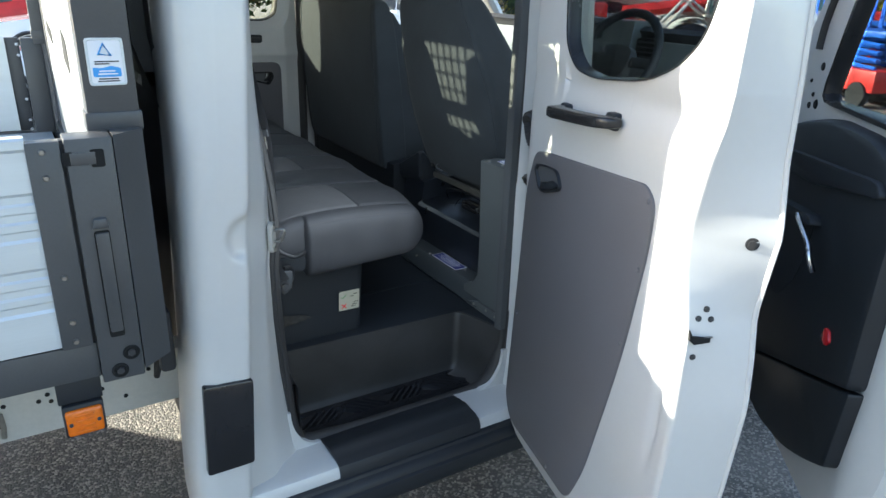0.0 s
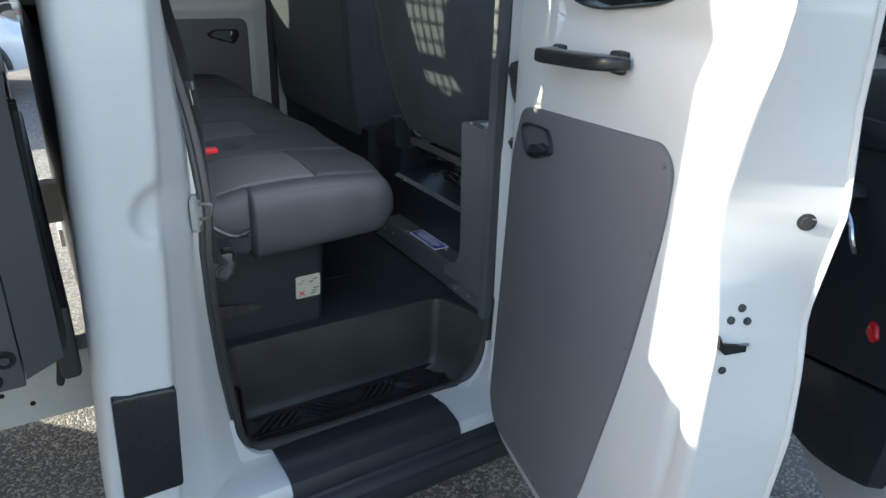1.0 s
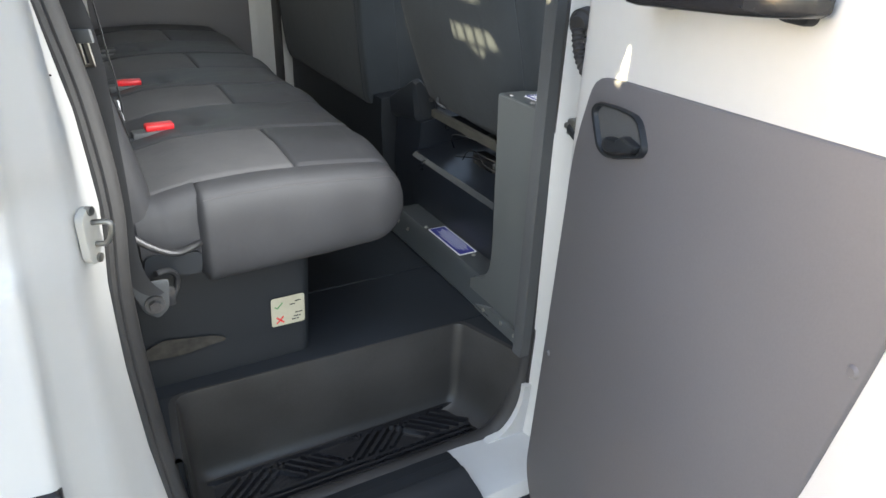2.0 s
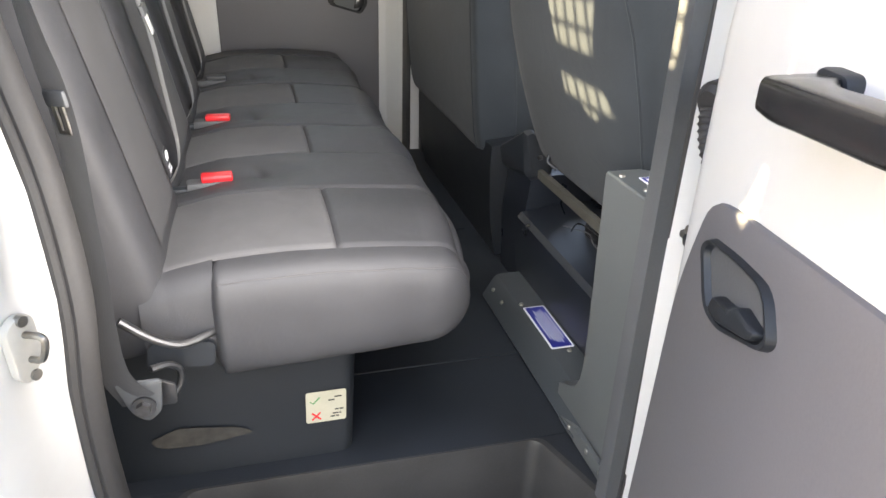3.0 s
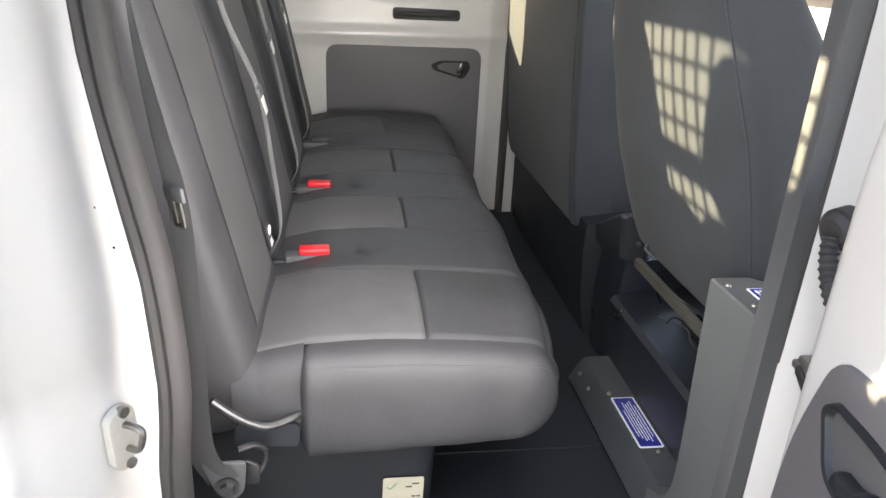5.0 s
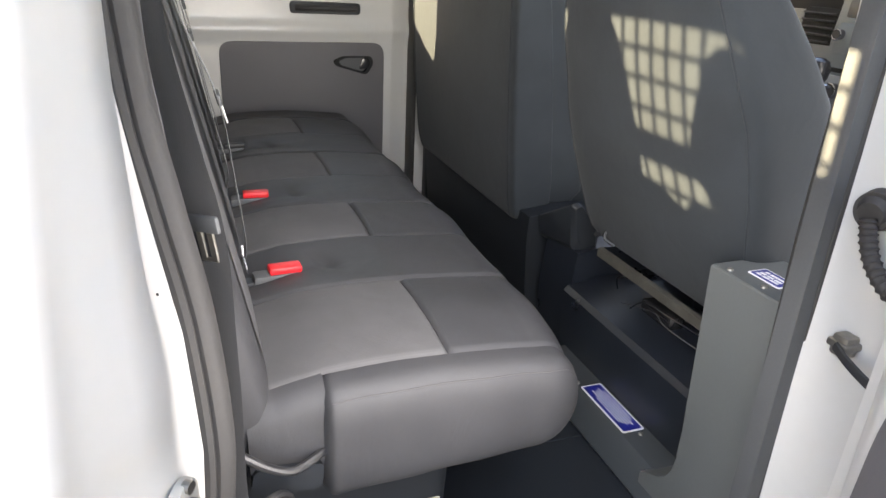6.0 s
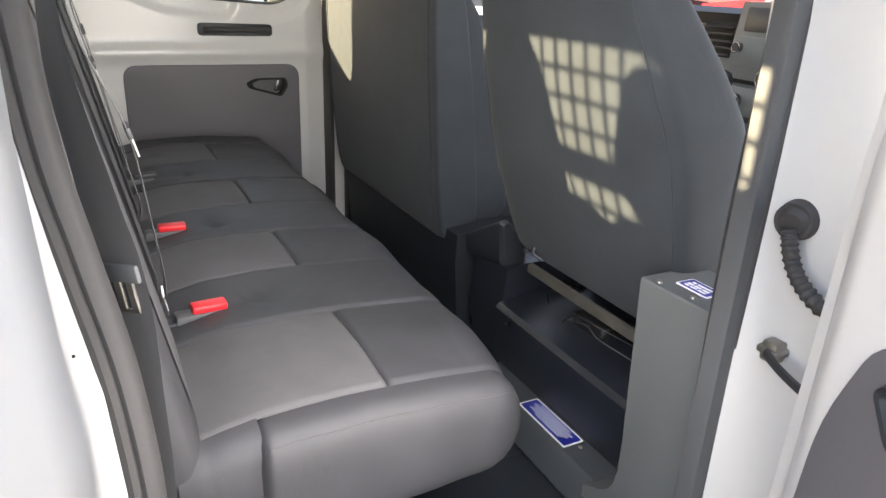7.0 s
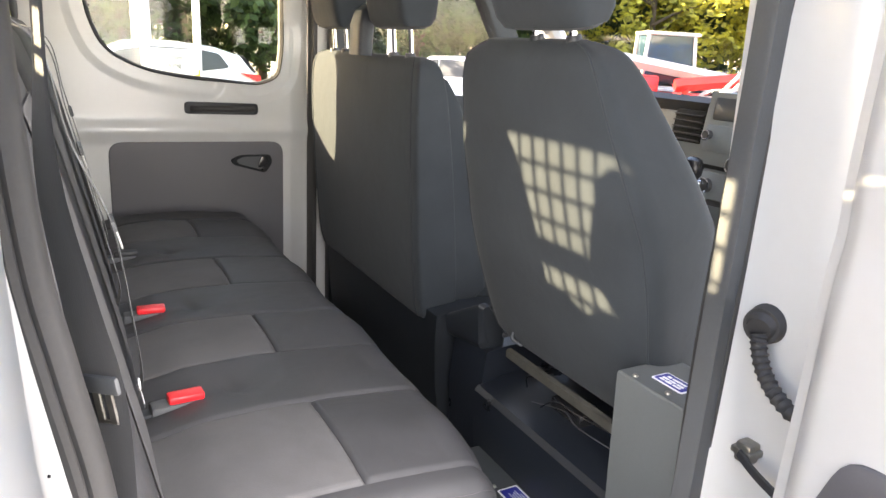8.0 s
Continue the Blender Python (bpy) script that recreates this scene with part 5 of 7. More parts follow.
# ---- front seats ----
def front_seat(name, label, mid, half, plane, depth_way, shape, heads, sway=0.0, power=6.0):
    """plane(z): the seat's rear face; shape: (height, share of the half width, half depth) up the backrest."""
    t = thing(name, (1.5, mid, 0.66), label, "seat")
    top = shape[-1][0]
    bm = bmesh.new()
    lines = smooth_line([Vector(p) for p in shape], 3)
    slab(bm, [(Vector((plane(z) + 0.088, mid + sway * max(0.0, z - 1.4), z)), (0, 1, 0), depth_way, half * hw, hd) for z, hw, hd in lines], 96, power)
    back_pad = part("backrest", bm, BACK_CLOTH, t, "black cloth backrest shell", 60)
    for s in (-1, 1):
        bm = bmesh.new()
        share = 0.93
        rim = (1 - share ** power) ** (1 / power)
        tube(bm, [(plane(z) + 0.088 - depth_way[0] * hd * rim, mid + sway * max(0.0, z - 1.4) + s * half * hw * share, z - depth_way[2] * hd * rim) for z, hw, hd in lines], 0.0022, 6)
        part("seam", bm, BACK_CLOTH, back_pad)
    for hy, hh, hp in heads:
        bm = bmesh.new()
        slab(bm, [(Vector((plane(z) + 0.090, hy, z)), (0, 1, 0), depth_way, hh * hw, hd) for z, hw, hd in ((1.690, 0.80, 0.016), (1.697, 0.92, 0.036), (1.715, 0.98, 0.048), (1.75, 1.0, 0.054), (1.82, 1.0, 0.055), (1.87, 0.96, 0.048), (1.90, 0.84, 0.030), (1.908, 0.66, 0.012))], 56, hp)
        head = part("headrest", bm, BACK_CLOTH, t, "black cloth headrest")
        for dy in (-0.05, 0.05):
            bm = bmesh.new()
            cyl(bm, (plane(1.63) + 0.09, hy + dy, 1.63), (plane(1.71) + 0.09, hy + dy, 1.71), 0.0065, seg=10)
            part("headrest_post", bm, CHROME, head)
            bm = bmesh.new()
            cyl(bm, (plane(1.66) + 0.09, hy + dy, top - 0.012), (plane(1.68) + 0.09, hy + dy, top + 0.008), 0.016, 0.012, 14)
            part("post_collar", bm, PLASTIC, head)
    bm = bmesh.new()
    slab(bm, [(Vector((x, mid, 1.035 + 0.02 * math.sin((x - 1.3) * 5))), (0, 1, 0), (0, 0, 1), half * w, h) for x, w, h in ((1.33, 0.80, 0.03), (1.35, 0.95, 0.055), (1.44, 1.0, 0.075), (1.60, 1.0, 0.075), (1.72, 0.98, 0.06), (1.75, 0.88, 0.03))], 40, 5.0)
    part("cushion", bm, BACK_CLOTH, t, "black cloth seat cushion")
    return t


DRIVER_SHAPE = ((1.062, 0.88, 0.060), (1.08, 0.93, 0.078), (1.19, 0.955, 0.090), (1.30, 0.99, 0.090), (1.36, 0.985, 0.088), (1.42, 0.955, 0.083), (1.48, 0.91, 0.076), (1.56, 0.825, 0.062), (1.61, 0.775, 0.052), (1.645, 0.715, 0.040), (1.660, 0.64, 0.026), (1.672, 0.50, 0.010))
driver = front_seat("driver_seat", "black cloth driver seat with a single headrest", 1.985, 0.279, lambda z: 1.101 - 0.280 * (z - 1.51), (0.963, 0, 0.27), DRIVER_SHAPE, [(1.985, 0.122, 4.5)], 0.22)
bm = bmesh.new()
loops(bm, [[Vector((1.190 + dx, y, 1.047 + dz)) for dx, dz in ((0.0, 0.009), (0.010, 0.011), (0.014, 0.008), (0.014, -0.006), (0.010, -0.009), (0.0, -0.008))] for y in np.linspace(1.775, 2.105, 6)])
part("seat_rail", bm, RUST_RAIL, driver, "worn pale metal seat rail")
bm = bmesh.new()
tube(bm, smooth_line([(1.24, 2.12, 1.05), (1.225, 2.136, 1.062), (1.232, 2.140, 1.078)], 5), 0.0045, 8)
pivot = part("recliner_pivot", bm, PLASTIC, driver)
bm = bmesh.new()
cyl(bm, (1.212, 2.143, 1.070), (1.204, 2.141, 1.070), 0.006, 0.0045, 8)
part("pivot_bolt", bm, WORN_METAL, pivot)
for k, pts in enumerate(([(1.25, 2.08, 0.935), (1.27, 2.00, 0.950), (1.25, 1.93, 0.955), (1.29, 1.86, 0.930)], [(1.26, 2.06, 0.93), (1.245, 2.00, 0.975), (1.27, 1.95, 0.965), (1.33, 1.90, 0.93)], [(1.28, 2.14, 0.935), (1.25, 2.10, 0.985), (1.28, 2.05, 0.985), (1.36, 2.0, 0.94)])):
    bm = bmesh.new()
    tube(bm, smooth_line(pts, 7), 0.0017 if k else 0.0014, 6)
    part("seat_wire", bm, WORN_METAL if k == 0 else PLASTIC_GLOSS, driver)


def passenger_plane(z):
    return 1.140 - 0.09 * (z - 1.48) - 0.030


PASSENGER_SHAPE = ((0.972, 0.95, 0.040), (0.984, 0.98, 0.052), (1.06, 1.0, 0.060), (1.30, 1.0, 0.058), (1.48, 0.995, 0.050), (1.56, 0.985, 0.042), (1.598, 0.965, 0.034), (1.616, 0.93, 0.024), (1.626, 0.87, 0.010))
passengers = front_seat("passenger_seat", "black cloth twin passenger seat with two headrests", 2.895, 0.402, passenger_plane, (0.996, 0, 0.09), PASSENGER_SHAPE, [(2.660, 0.110, 9.0), (3.108, 0.108, 9.0)], 0.0, 16.0)
bm = bmesh.new()
slab(bm, [(Vector((passenger_plane(z) + 0.10 + hd, 2.895, z)), (0, 1, 0), (0.996, 0, 0.09), 0.402 * hw, hd) for z, hw, hd in ((1.00, 0.96, 0.06), (1.03, 0.985, 0.075), (1.20, 0.99, 0.070), (1.40, 0.985, 0.055), (1.52, 0.97, 0.038), (1.575, 0.95, 0.022), (1.59, 0.90, 0.010))], 56, 9.0)
part("backrest_pad", bm, BACK_CLOTH, passengers, "black cloth backrest padding", 60)
bm = bmesh.new()
slab(bm, [(Vector((passenger_plane(z) + x, 2.850, z)), (0, 1, 0), (1, 0, 0), w, d) for z, w, d, x in ((1.62, 0.045, 0.022, 0.050), (1.70, 0.043, 0.024, 0.060), (1.735, 0.040, 0.026, 0.076), (1.752, 0.034, 0.020, 0.094), (1.760, 0.020, 0.010, 0.104))], 24, 4.0)
part("belt_guide", bm, PLASTIC, passengers, "grey plastic belt guide")
# Skirt closing the passenger seat's base, and the recliner cover at its near end.
bm = bmesh.new()
loops(bm, [[Vector((x, y, z)) for x, z in ((1.232, 0.69), (1.212, 0.80), (1.204, 0.93), (1.206, 1.00), (1.30, 1.01), (1.60, 1.0), (1.60, 0.69))] for y in (2.44, 2.452, 2.6, 2.9, 3.2, 3.25)])
part("seat_base", bm, PLASTIC, passengers, "black plastic seat base", 25)
bm = bmesh.new()
loops(bm, [[Vector((x, y, z)) for x, z in round_poly(pts, 0.010)] for y, pts in ((2.262, [(1.262, 0.985), (1.240, 1.000), (1.226, 1.082), (1.240, 1.088), (1.285, 1.030), (1.290, 0.985)]), (2.274, [(1.255, 0.965), (1.230, 0.985), (1.218, 1.090), (1.240, 1.094), (1.300, 1.030), (1.300, 0.965)]), (2.42, [(1.250, 0.945), (1.228, 0.962), (1.220, 1.012), (1.245, 1.018), (1.310, 0.99), (1.310, 0.945)]))])
part("recliner_cover", bm, PLASTIC, passengers, "grey plastic recliner cover")

# Raised plastic box below the driver seat.
seat_box = thing("seat_box", (1.4, 2.0, 0.69), "black plastic box below the driver seat", "seat base")
bm = bmesh.new()
ledge = [(1.228, 0.69), (1.214, 0.78), (1.209, 0.872), (1.211, 0.889), (1.221, 0.900), (1.27, 0.905), (1.290, 0.912), (1.60, 0.925), (1.60, 0.69)]
loops(bm, [[Vector((x, y, z)) for x, z in ledge] for y in (1.66, 1.7, 1.9, 2.1, 2.235, 2.248)])
lower_box = part("box_shell", bm, BOX_PLASTIC, seat_box, "", 25)
bm = bmesh.new()
loops(bm, [[Vector((x, y, z)) for x, z in ((1.235, 0.69), (1.228, 0.85), (1.240, 0.975), (1.30, 0.985), (1.60, 0.98), (1.60, 0.69))] for y in (2.252, 2.262, 2.38, 2.396)])
part("box_corner", bm, BOX_PLASTIC, seat_box, "", 25)
bm = bmesh.new()
box(bm, 1.36, 1.46, 1.80, 1.94, 0.918, 0.965, 0.008)
box(bm, 1.30, 1.34, 1.98, 2.08, 0.910, 0.940, 0.006)
part("control_unit", bm, PLASTIC_GLOSS, seat_box)
bm = bmesh.new()
box(bm, 1.47, 1.60, 1.67, 2.24, 0.90, 1.03, 0.01)
part("seat_pedestal", bm, PLASTIC, seat_box)

# ---- grey steel guard beside the driver seat ----
guard = thing("steel_guard", (1.18, 1.75, 0.69), "grey painted steel guard with blue labels beside the driver seat", "panel")
bm = bmesh.new()
up_line = [(1.586, 0.700), (1.800, 0.706), (1.800, 0.745), (1.782, 0.757), (1.757, 0.768), (1.738, 0.784), (1.727, 0.805), (1.722, 0.835), (1.722, 0.90), (1.737, 1.187), (1.586, 1.187)]
loops(bm, [[Vector((x, y, z - (drop if z > 1.1 else 0.0))) for y, z in up_line] for x, drop in ((1.139, 0.006), (1.1397, 0.0025), (1.1425, 0.0), (1.260, 0.0))])
upright = part("upright_box", bm, STEEL_GREY, guard, "", 30)
bm = bmesh.new()
box(bm, 1.218, 1.262, 1.60, 1.66, 1.187, 1.203, 0.008)
part("box_cap", bm, PLASTIC, upright)
bm = bmesh.new()
tread_line = [(1.130, 0.692), (1.126, 0.700), (1.136, 0.716), (1.152, 0.744), (1.160, 0.751), (1.170, 0.753), (1.236, 0.753), (1.236, 0.692)]
loops(bm, [[Vector((x, y, z)) for x, z in tread_line] for y in (1.700, 1.80, 1.95, 2.10, 2.222)])
tray = part("tray", bm, STEEL_DARK, guard, "", 25)
bm = bmesh.new()
loops(bm, [[Vector((x, y, z)) for y, z in ((1.572, 0.692), (1.572, 0.702), (1.60, 0.722), (1.70, 0.722), (1.76, 0.702), (1.76, 0.692))] for x in (1.1275, 1.136)])
part("foot_flange", bm, STEEL_GREY, guard, "", 0)


def tray_at(u, v, w):
    return Vector((1.163 + v, u, 0.7535 + w))


bm = bmesh.new()
prism(bm, round_poly([(1.893, 0.0), (2.056, 0.0), (2.056, 0.050), (1.893, 0.050)], 0.004), tray_at, 0, 0.001)
lab = part("label", bm, PRINT_WHITE, tray, "blue warning label with a white border", 0)
bm = bmesh.new()
prism(bm, round_poly([(1.897, 0.004), (2.052, 0.004), (2.052, 0.046), (1.897, 0.046)], 0.003), tray_at, 0.001, 0.0016)
part("label_field", bm, BLUE_LABEL, lab, "", 0)
bars("label_print", lab, PRINT_WHITE, lambda u, v, w: tray_at(u, v, 0.0016 + w), [(1.925, 2.025, 0.039), (1.910, 2.040, 0.033), (1.915, 2.035, 0.0275), (1.912, 2.030, 0.022), (1.920, 2.036, 0.0165), (1.925, 2.010, 0.011)], 0.0015)
bm = bmesh.new()
prism(bm, round_poly([(1.640, 1.172), (1.700, 1.172), (1.700, 1.208), (1.640, 1.208)], 0.004), lambda u, v, w: Vector((v, u, 1.1872 + w)), 0, 0.001)
lab = part("label", bm, PRINT_WHITE, upright, "small white and blue label", 0)
bm = bmesh.new()
prism(bm, round_poly([(1.643, 1.175), (1.697, 1.175), (1.697, 1.205), (1.643, 1.205)], 0.003), lambda u, v, w: Vector((v, u, 1.1882 + w)), 0, 0.0006)
part("label_field", bm, BLUE_LABEL, lab, "", 0)
bars("label_print", lab, PRINT_WHITE, lambda u, v, w: Vector((v, u, 1.1888 + w)), [(1.650, 1.690, 1.179), (1.650, 1.690, 1.186), (1.652, 1.688, 1.194)], 0.004)
for p, d in (((1.166, 2.072, 0.7535), (0, 0, 1)), ((1.196, 1.882, 0.7535), (0, 0, 1)), ((1.152, 1.712, 1.187), (0, 0, 1)), ((1.157, 1.650, 1.187), (0, 0, 1)), ((1.128, 1.60, 0.710), (-1, 0, 0)), ((1.128, 1.65, 0.712), (-1, 0, 0)), ((1.128, 1.72, 0.706), (-1, 0, 0)), ((1.142, 2.13, 0.728), (-0.8, 0, 0.5)), ((1.142, 2.19, 0.728), (-0.8, 0, 0.5))):
    bm = bmesh.new()
    p, d = Vector(p), Vector(d).normalized()
    cyl(bm, p - d * 0.001, p + d * 0.003, 0.0055, 0.004, 12)
    part("rivet", bm, ZINC, guard)

# ---- dashboard ----
dash = thing("dashboard", (2.25, 2.47, 1.3), "grey and black moulded dashboard", "dashboard")
bm = bmesh.new()
dl = [(2.19, 1.515), (2.175, 1.535), (2.20, 1.552), (2.30, 1.545), (2.50, 1.40), (2.50, 1.05), (2.30, 1.05), (2.22, 1.30)]
loops(bm, [[Vector((x, y, z)) for x, z in dl] for y in np.linspace(1.60, 3.38, 16)])
part("dash_top", bm, DASH_DARK, dash, "black dashboard top")
bm = bmesh.new()
face = [(2.17, 1.50), (2.155, 1.40), (2.16, 1.28), (2.20, 1.12), (2.26, 0.95), (2.32, 0.95), (2.30, 1.50)]
loops(bm, [[Vector((x, y, z)) for x, z in face] for y in (1.64, 1.66, 2.1, 2.85, 3.32, 3.34)])
part("dash_face", bm, DASH_FACE, dash, "grey dashboard face")
bm = bmesh.new()
loops(bm, [[Vector((x, y, z)) for x, z in ((2.145, 1.572), (2.128, 1.46), (2.122, 1.36), (2.13, 1.24), (2.16, 1.10), (2.24, 1.10), (2.24, 1.572))] for y in (2.13, 2.14, 2.32, 2.490, 2.502)])
stack = part("centre_panel", bm, DASH_FACE, dash, "grey centre stack")


def stack_at(u, v, w):
    return Vector((2.138 - w - 0.10 * (1.50 - v), u, v))


def add_plate(name, pts, h, material, parent, r=0.008, edge=0.003, base=0.0):
    made = bmesh.new()
    prism(made, round_poly(pts, r), lambda u, v, w: stack_at(u, v, w + base), -0.01, h, edge)
    return part(name, made, material, parent)


add_plate("display", [(2.300, 1.492), (2.476, 1.492), (2.476, 1.558), (2.300, 1.558)], 0.008, SCREEN, stack)
add_plate("radio_panel", [(2.160, 1.400), (2.488, 1.400), (2.488, 1.478), (2.160, 1.478)], 0.010, DASH_FACE, stack)
add_plate("shelf_gap", [(2.160, 1.348), (2.488, 1.348), (2.488, 1.392), (2.160, 1.392)], 0.002, DARK_HOLE, stack)
add_plate("heater_panel", [(2.160, 1.225), (2.488, 1.225), (2.488, 1.34), (2.160, 1.34)], 0.008, DASH_FACE, stack)
add_plate("switch_row", [(2.22, 1.245), (2.43, 1.245), (2.43, 1.262), (2.22, 1.262)], 0.012, DASH_DARK, stack)
for y, z, r in ((2.472, 1.447, 0.014), (2.20, 1.44, 0.017), (2.355, 1.372, 0.024), (2.44, 1.30, 0.022), (2.27, 1.30, 0.022)):
    bm = bmesh.new()
    cyl(bm, stack_at(y, z, 0.008), stack_at(y, z, 0.028), r, r * 0.85, 20)
    knob = part("knob", bm, DASH_DARK, stack)
    bm = bmesh.new()
    tube(bm, [stack_at(y + r * 0.95 * math.cos(q), z + r * 0.95 * math.sin(q), 0.026) for q in np.linspace(0, 2 * math.pi, 20)[:-1]], 0.0022, 6, closed=True)
    part("knob_ring", bm, CHROME, knob, "bright ring")
for y in (2.585, 2.06):
    bm = bmesh.new()
    prism(bm, round_poly([(y - 0.062, 1.41), (y + 0.062, 1.41), (y + 0.062, 1.51), (y - 0.062, 1.51)], 0.012), lambda u, v, w: stack_at(u, v, w - 0.035), 0, 0.012, 0.003)
    vent = part("air_vent", bm, DARK_HOLE, dash, "black air vent")
    for k in range(5):
        bm = bmesh.new()
        box(bm, -0.006, 0.006, -0.058, 0.058, -0.0016, 0.0016, 0, 1, Matrix.Translation(stack_at(y, 1.418 + k * 0.019, -0.018)) @ pose(0, 0, 0, 0, 25, 0))
        part("vent_slat", bm, DASH_DARK, vent)
bm = bmesh.new()
tube(bm, smooth_line([(2.02, 2.40, 1.14), (2.00, 2.38, 1.24), (1.985, 2.365, 1.30)], 5), 0.009, 10)
lever = thing("gear_lever", (2.04, 2.38, 1.1), "black gear lever with a leather boot", "gear lever")
part("lever_shaft", bm, CHROME, lever)
bm = bmesh.new()
slab(bm, [(Vector((x, y, z)), (0, 1, 0), (1, 0, 0), w, w) for x, y, z, w in ((1.985, 2.365, 1.285, 0.014), (1.982, 2.364, 1.30, 0.024), (1.978, 2.362, 1.325, 0.028), (1.975, 2.36, 1.345, 0.022), (1.975, 2.36, 1.352, 0.01))], 20, 2.6)
part("lever_knob", bm, PLASTIC_GLOSS, lever, "black gear knob")
bm = bmesh.new()
slab(bm, [(Vector((x, 2.385, z)), (0, 1, 0), (1, 0, 0), w, w * 0.9) for x, z, w in ((2.07, 1.09, 0.085), (2.06, 1.12, 0.078), (2.05, 1.15, 0.055), (2.04, 1.16, 0.06), (2.03, 1.19, 0.035), (2.015, 1.22, 0.016))], 24, 2.4)
part("lever_boot", bm, RUBBER, lever, "black gaiter")
bm = bmesh.new()
loops(bm, [[Vector((x, y, z)) for y, z in ((2.16, 1.0), (2.18, 1.10), (2.52, 1.10), (2.54, 1.0))] for x in (1.92, 1.95, 2.16)])
part("lever_console", bm, DASH, lever)
bm = bmesh.new()
tube(bm, [Vector((2.004 + 0.021 * math.cos(q), 2.368 + 0.021 * math.sin(q), 1.278)) for q in np.linspace(0, 2 * math.pi, 22)[:-1]], 0.004, 6, closed=True)
part("collar", bm, CHROME, lever, "bright collar below the knob")
lever.location += Vector((0.0, 0.025, 0.045))

# ---- steering wheel ----
wheel = thing("steering_wheel", (1.912, 1.99, 1.44), "black three-spoke steering wheel", "steering wheel")
WM = Matrix.Translation((1.912, 1.990, 1.442)) @ Matrix.Rotation(radians(-62), 4, "Y")
bm = bmesh.new()
tube(bm, [WM @ Vector((0.190 * math.cos(q), 0.190 * math.sin(q), 0)) for q in np.linspace(0, 2 * math.pi, 49)[:-1]], 0.0165, 12, closed=True)
part("rim", bm, PLASTIC, wheel, "black grained rim")
bm = bmesh.new()
slab(bm, [(WM @ Vector((-0.01, 0, h)), WM.to_3x3() @ Vector((0, 1, 0)), WM.to_3x3() @ Vector((1, 0, 0)), 0.085 * s, 0.07 * s) for h, s in ((-0.05, 0.8), (-0.02, 1.0), (0.012, 0.95), (0.022, 0.6))], 28, 3.0)
part("hub", bm, DASH_DARK, wheel, "dark centre boss")
for q in (math.pi / 2, -math.pi / 2, math.pi):
    bm = bmesh.new()
    a, b = WM @ Vector((0.06 * math.cos(q), 0.06 * math.sin(q), -0.005)), WM @ Vector((0.185 * math.cos(q), 0.185 * math.sin(q), 0))
    tube(bm, [a, (a + b) / 2, b], 0.02, 10, 0.5, WM.to_3x3() @ Vector((-math.sin(q), math.cos(q), 0)))
    part("spoke", bm, DASH_DARK, wheel)
bm = bmesh.new()
cyl(bm, WM @ Vector((0, 0, -0.02)), WM @ Vector((0.0, 0, -0.26)), 0.045, 0.05, 18)
part("column", bm, DASH_DARK, wheel)

# ---- truck bed behind the cab ----
bed = thing("truck_bed", (-1.5, 2.45, 0.9), "dropside truck bed with aluminium boards and dark grey posts", "truck bed")


def dropside(y, face, name, label):
    """face: -1 where the outer side looks to -y."""
    made = bmesh.new()
    prof = [(0.0, 1.035)]
    z = 1.035
    for step, depth in ((0.075, 0), (0.006, 1), (0.012, 1), (0.004, 0), (0.012, 0), (0.004, 1), (0.012, 1), (0.004, 0), (0.012, 0), (0.004, 1), (0.012, 1), (0.006, 0), (0.05, 0), (0.006, 1), (0.012, 1), (0.004, 0), (0.012, 0), (0.004, 1), (0.012, 1), (0.004, 0), (0.012, 0), (0.004, 1), (0.012, 1), (0.006, 0), (0.070, 0), (0.006, -1), (0.014, -1), (0.004, 0)):
        z += step
        prof.append((0.0035 * depth, z))
    prof += [(0.024, z), (0.024, 1.035)]
    loops(made, [[Vector((x, y - face * d, h)) for d, h in prof] for x in (-4.2, -0.055)])
    side = part(name, made, ALU, bed, label, 25)
    made = bmesh.new()
    box(made, -0.056, -0.004, y - 0.006, y + 0.02, 1.03, z - 0.008, 0.003)
    cap = part("end_strip", made, BED_GREY, side, "dark grey end strip")
    for h in (1.045, 1.085, 1.175, 1.36, 1.405):
        made = bmesh.new()
        cyl(made, (-0.032, y + face * 0.004, h), (-0.032, y + face * 0.0105, h), 0.0065, 0.004, 12)
        part("rivet", made, ZINC, cap)
        if face > 0:
            made = bmesh.new()
            cyl(made, (-0.012, y - 0.006, h - 0.01), (-0.012, y - 0.0115, h - 0.01), 0.0065, 0.004, 12)
            part("rivet", made, PRINT_WHITE, cap)
    return side


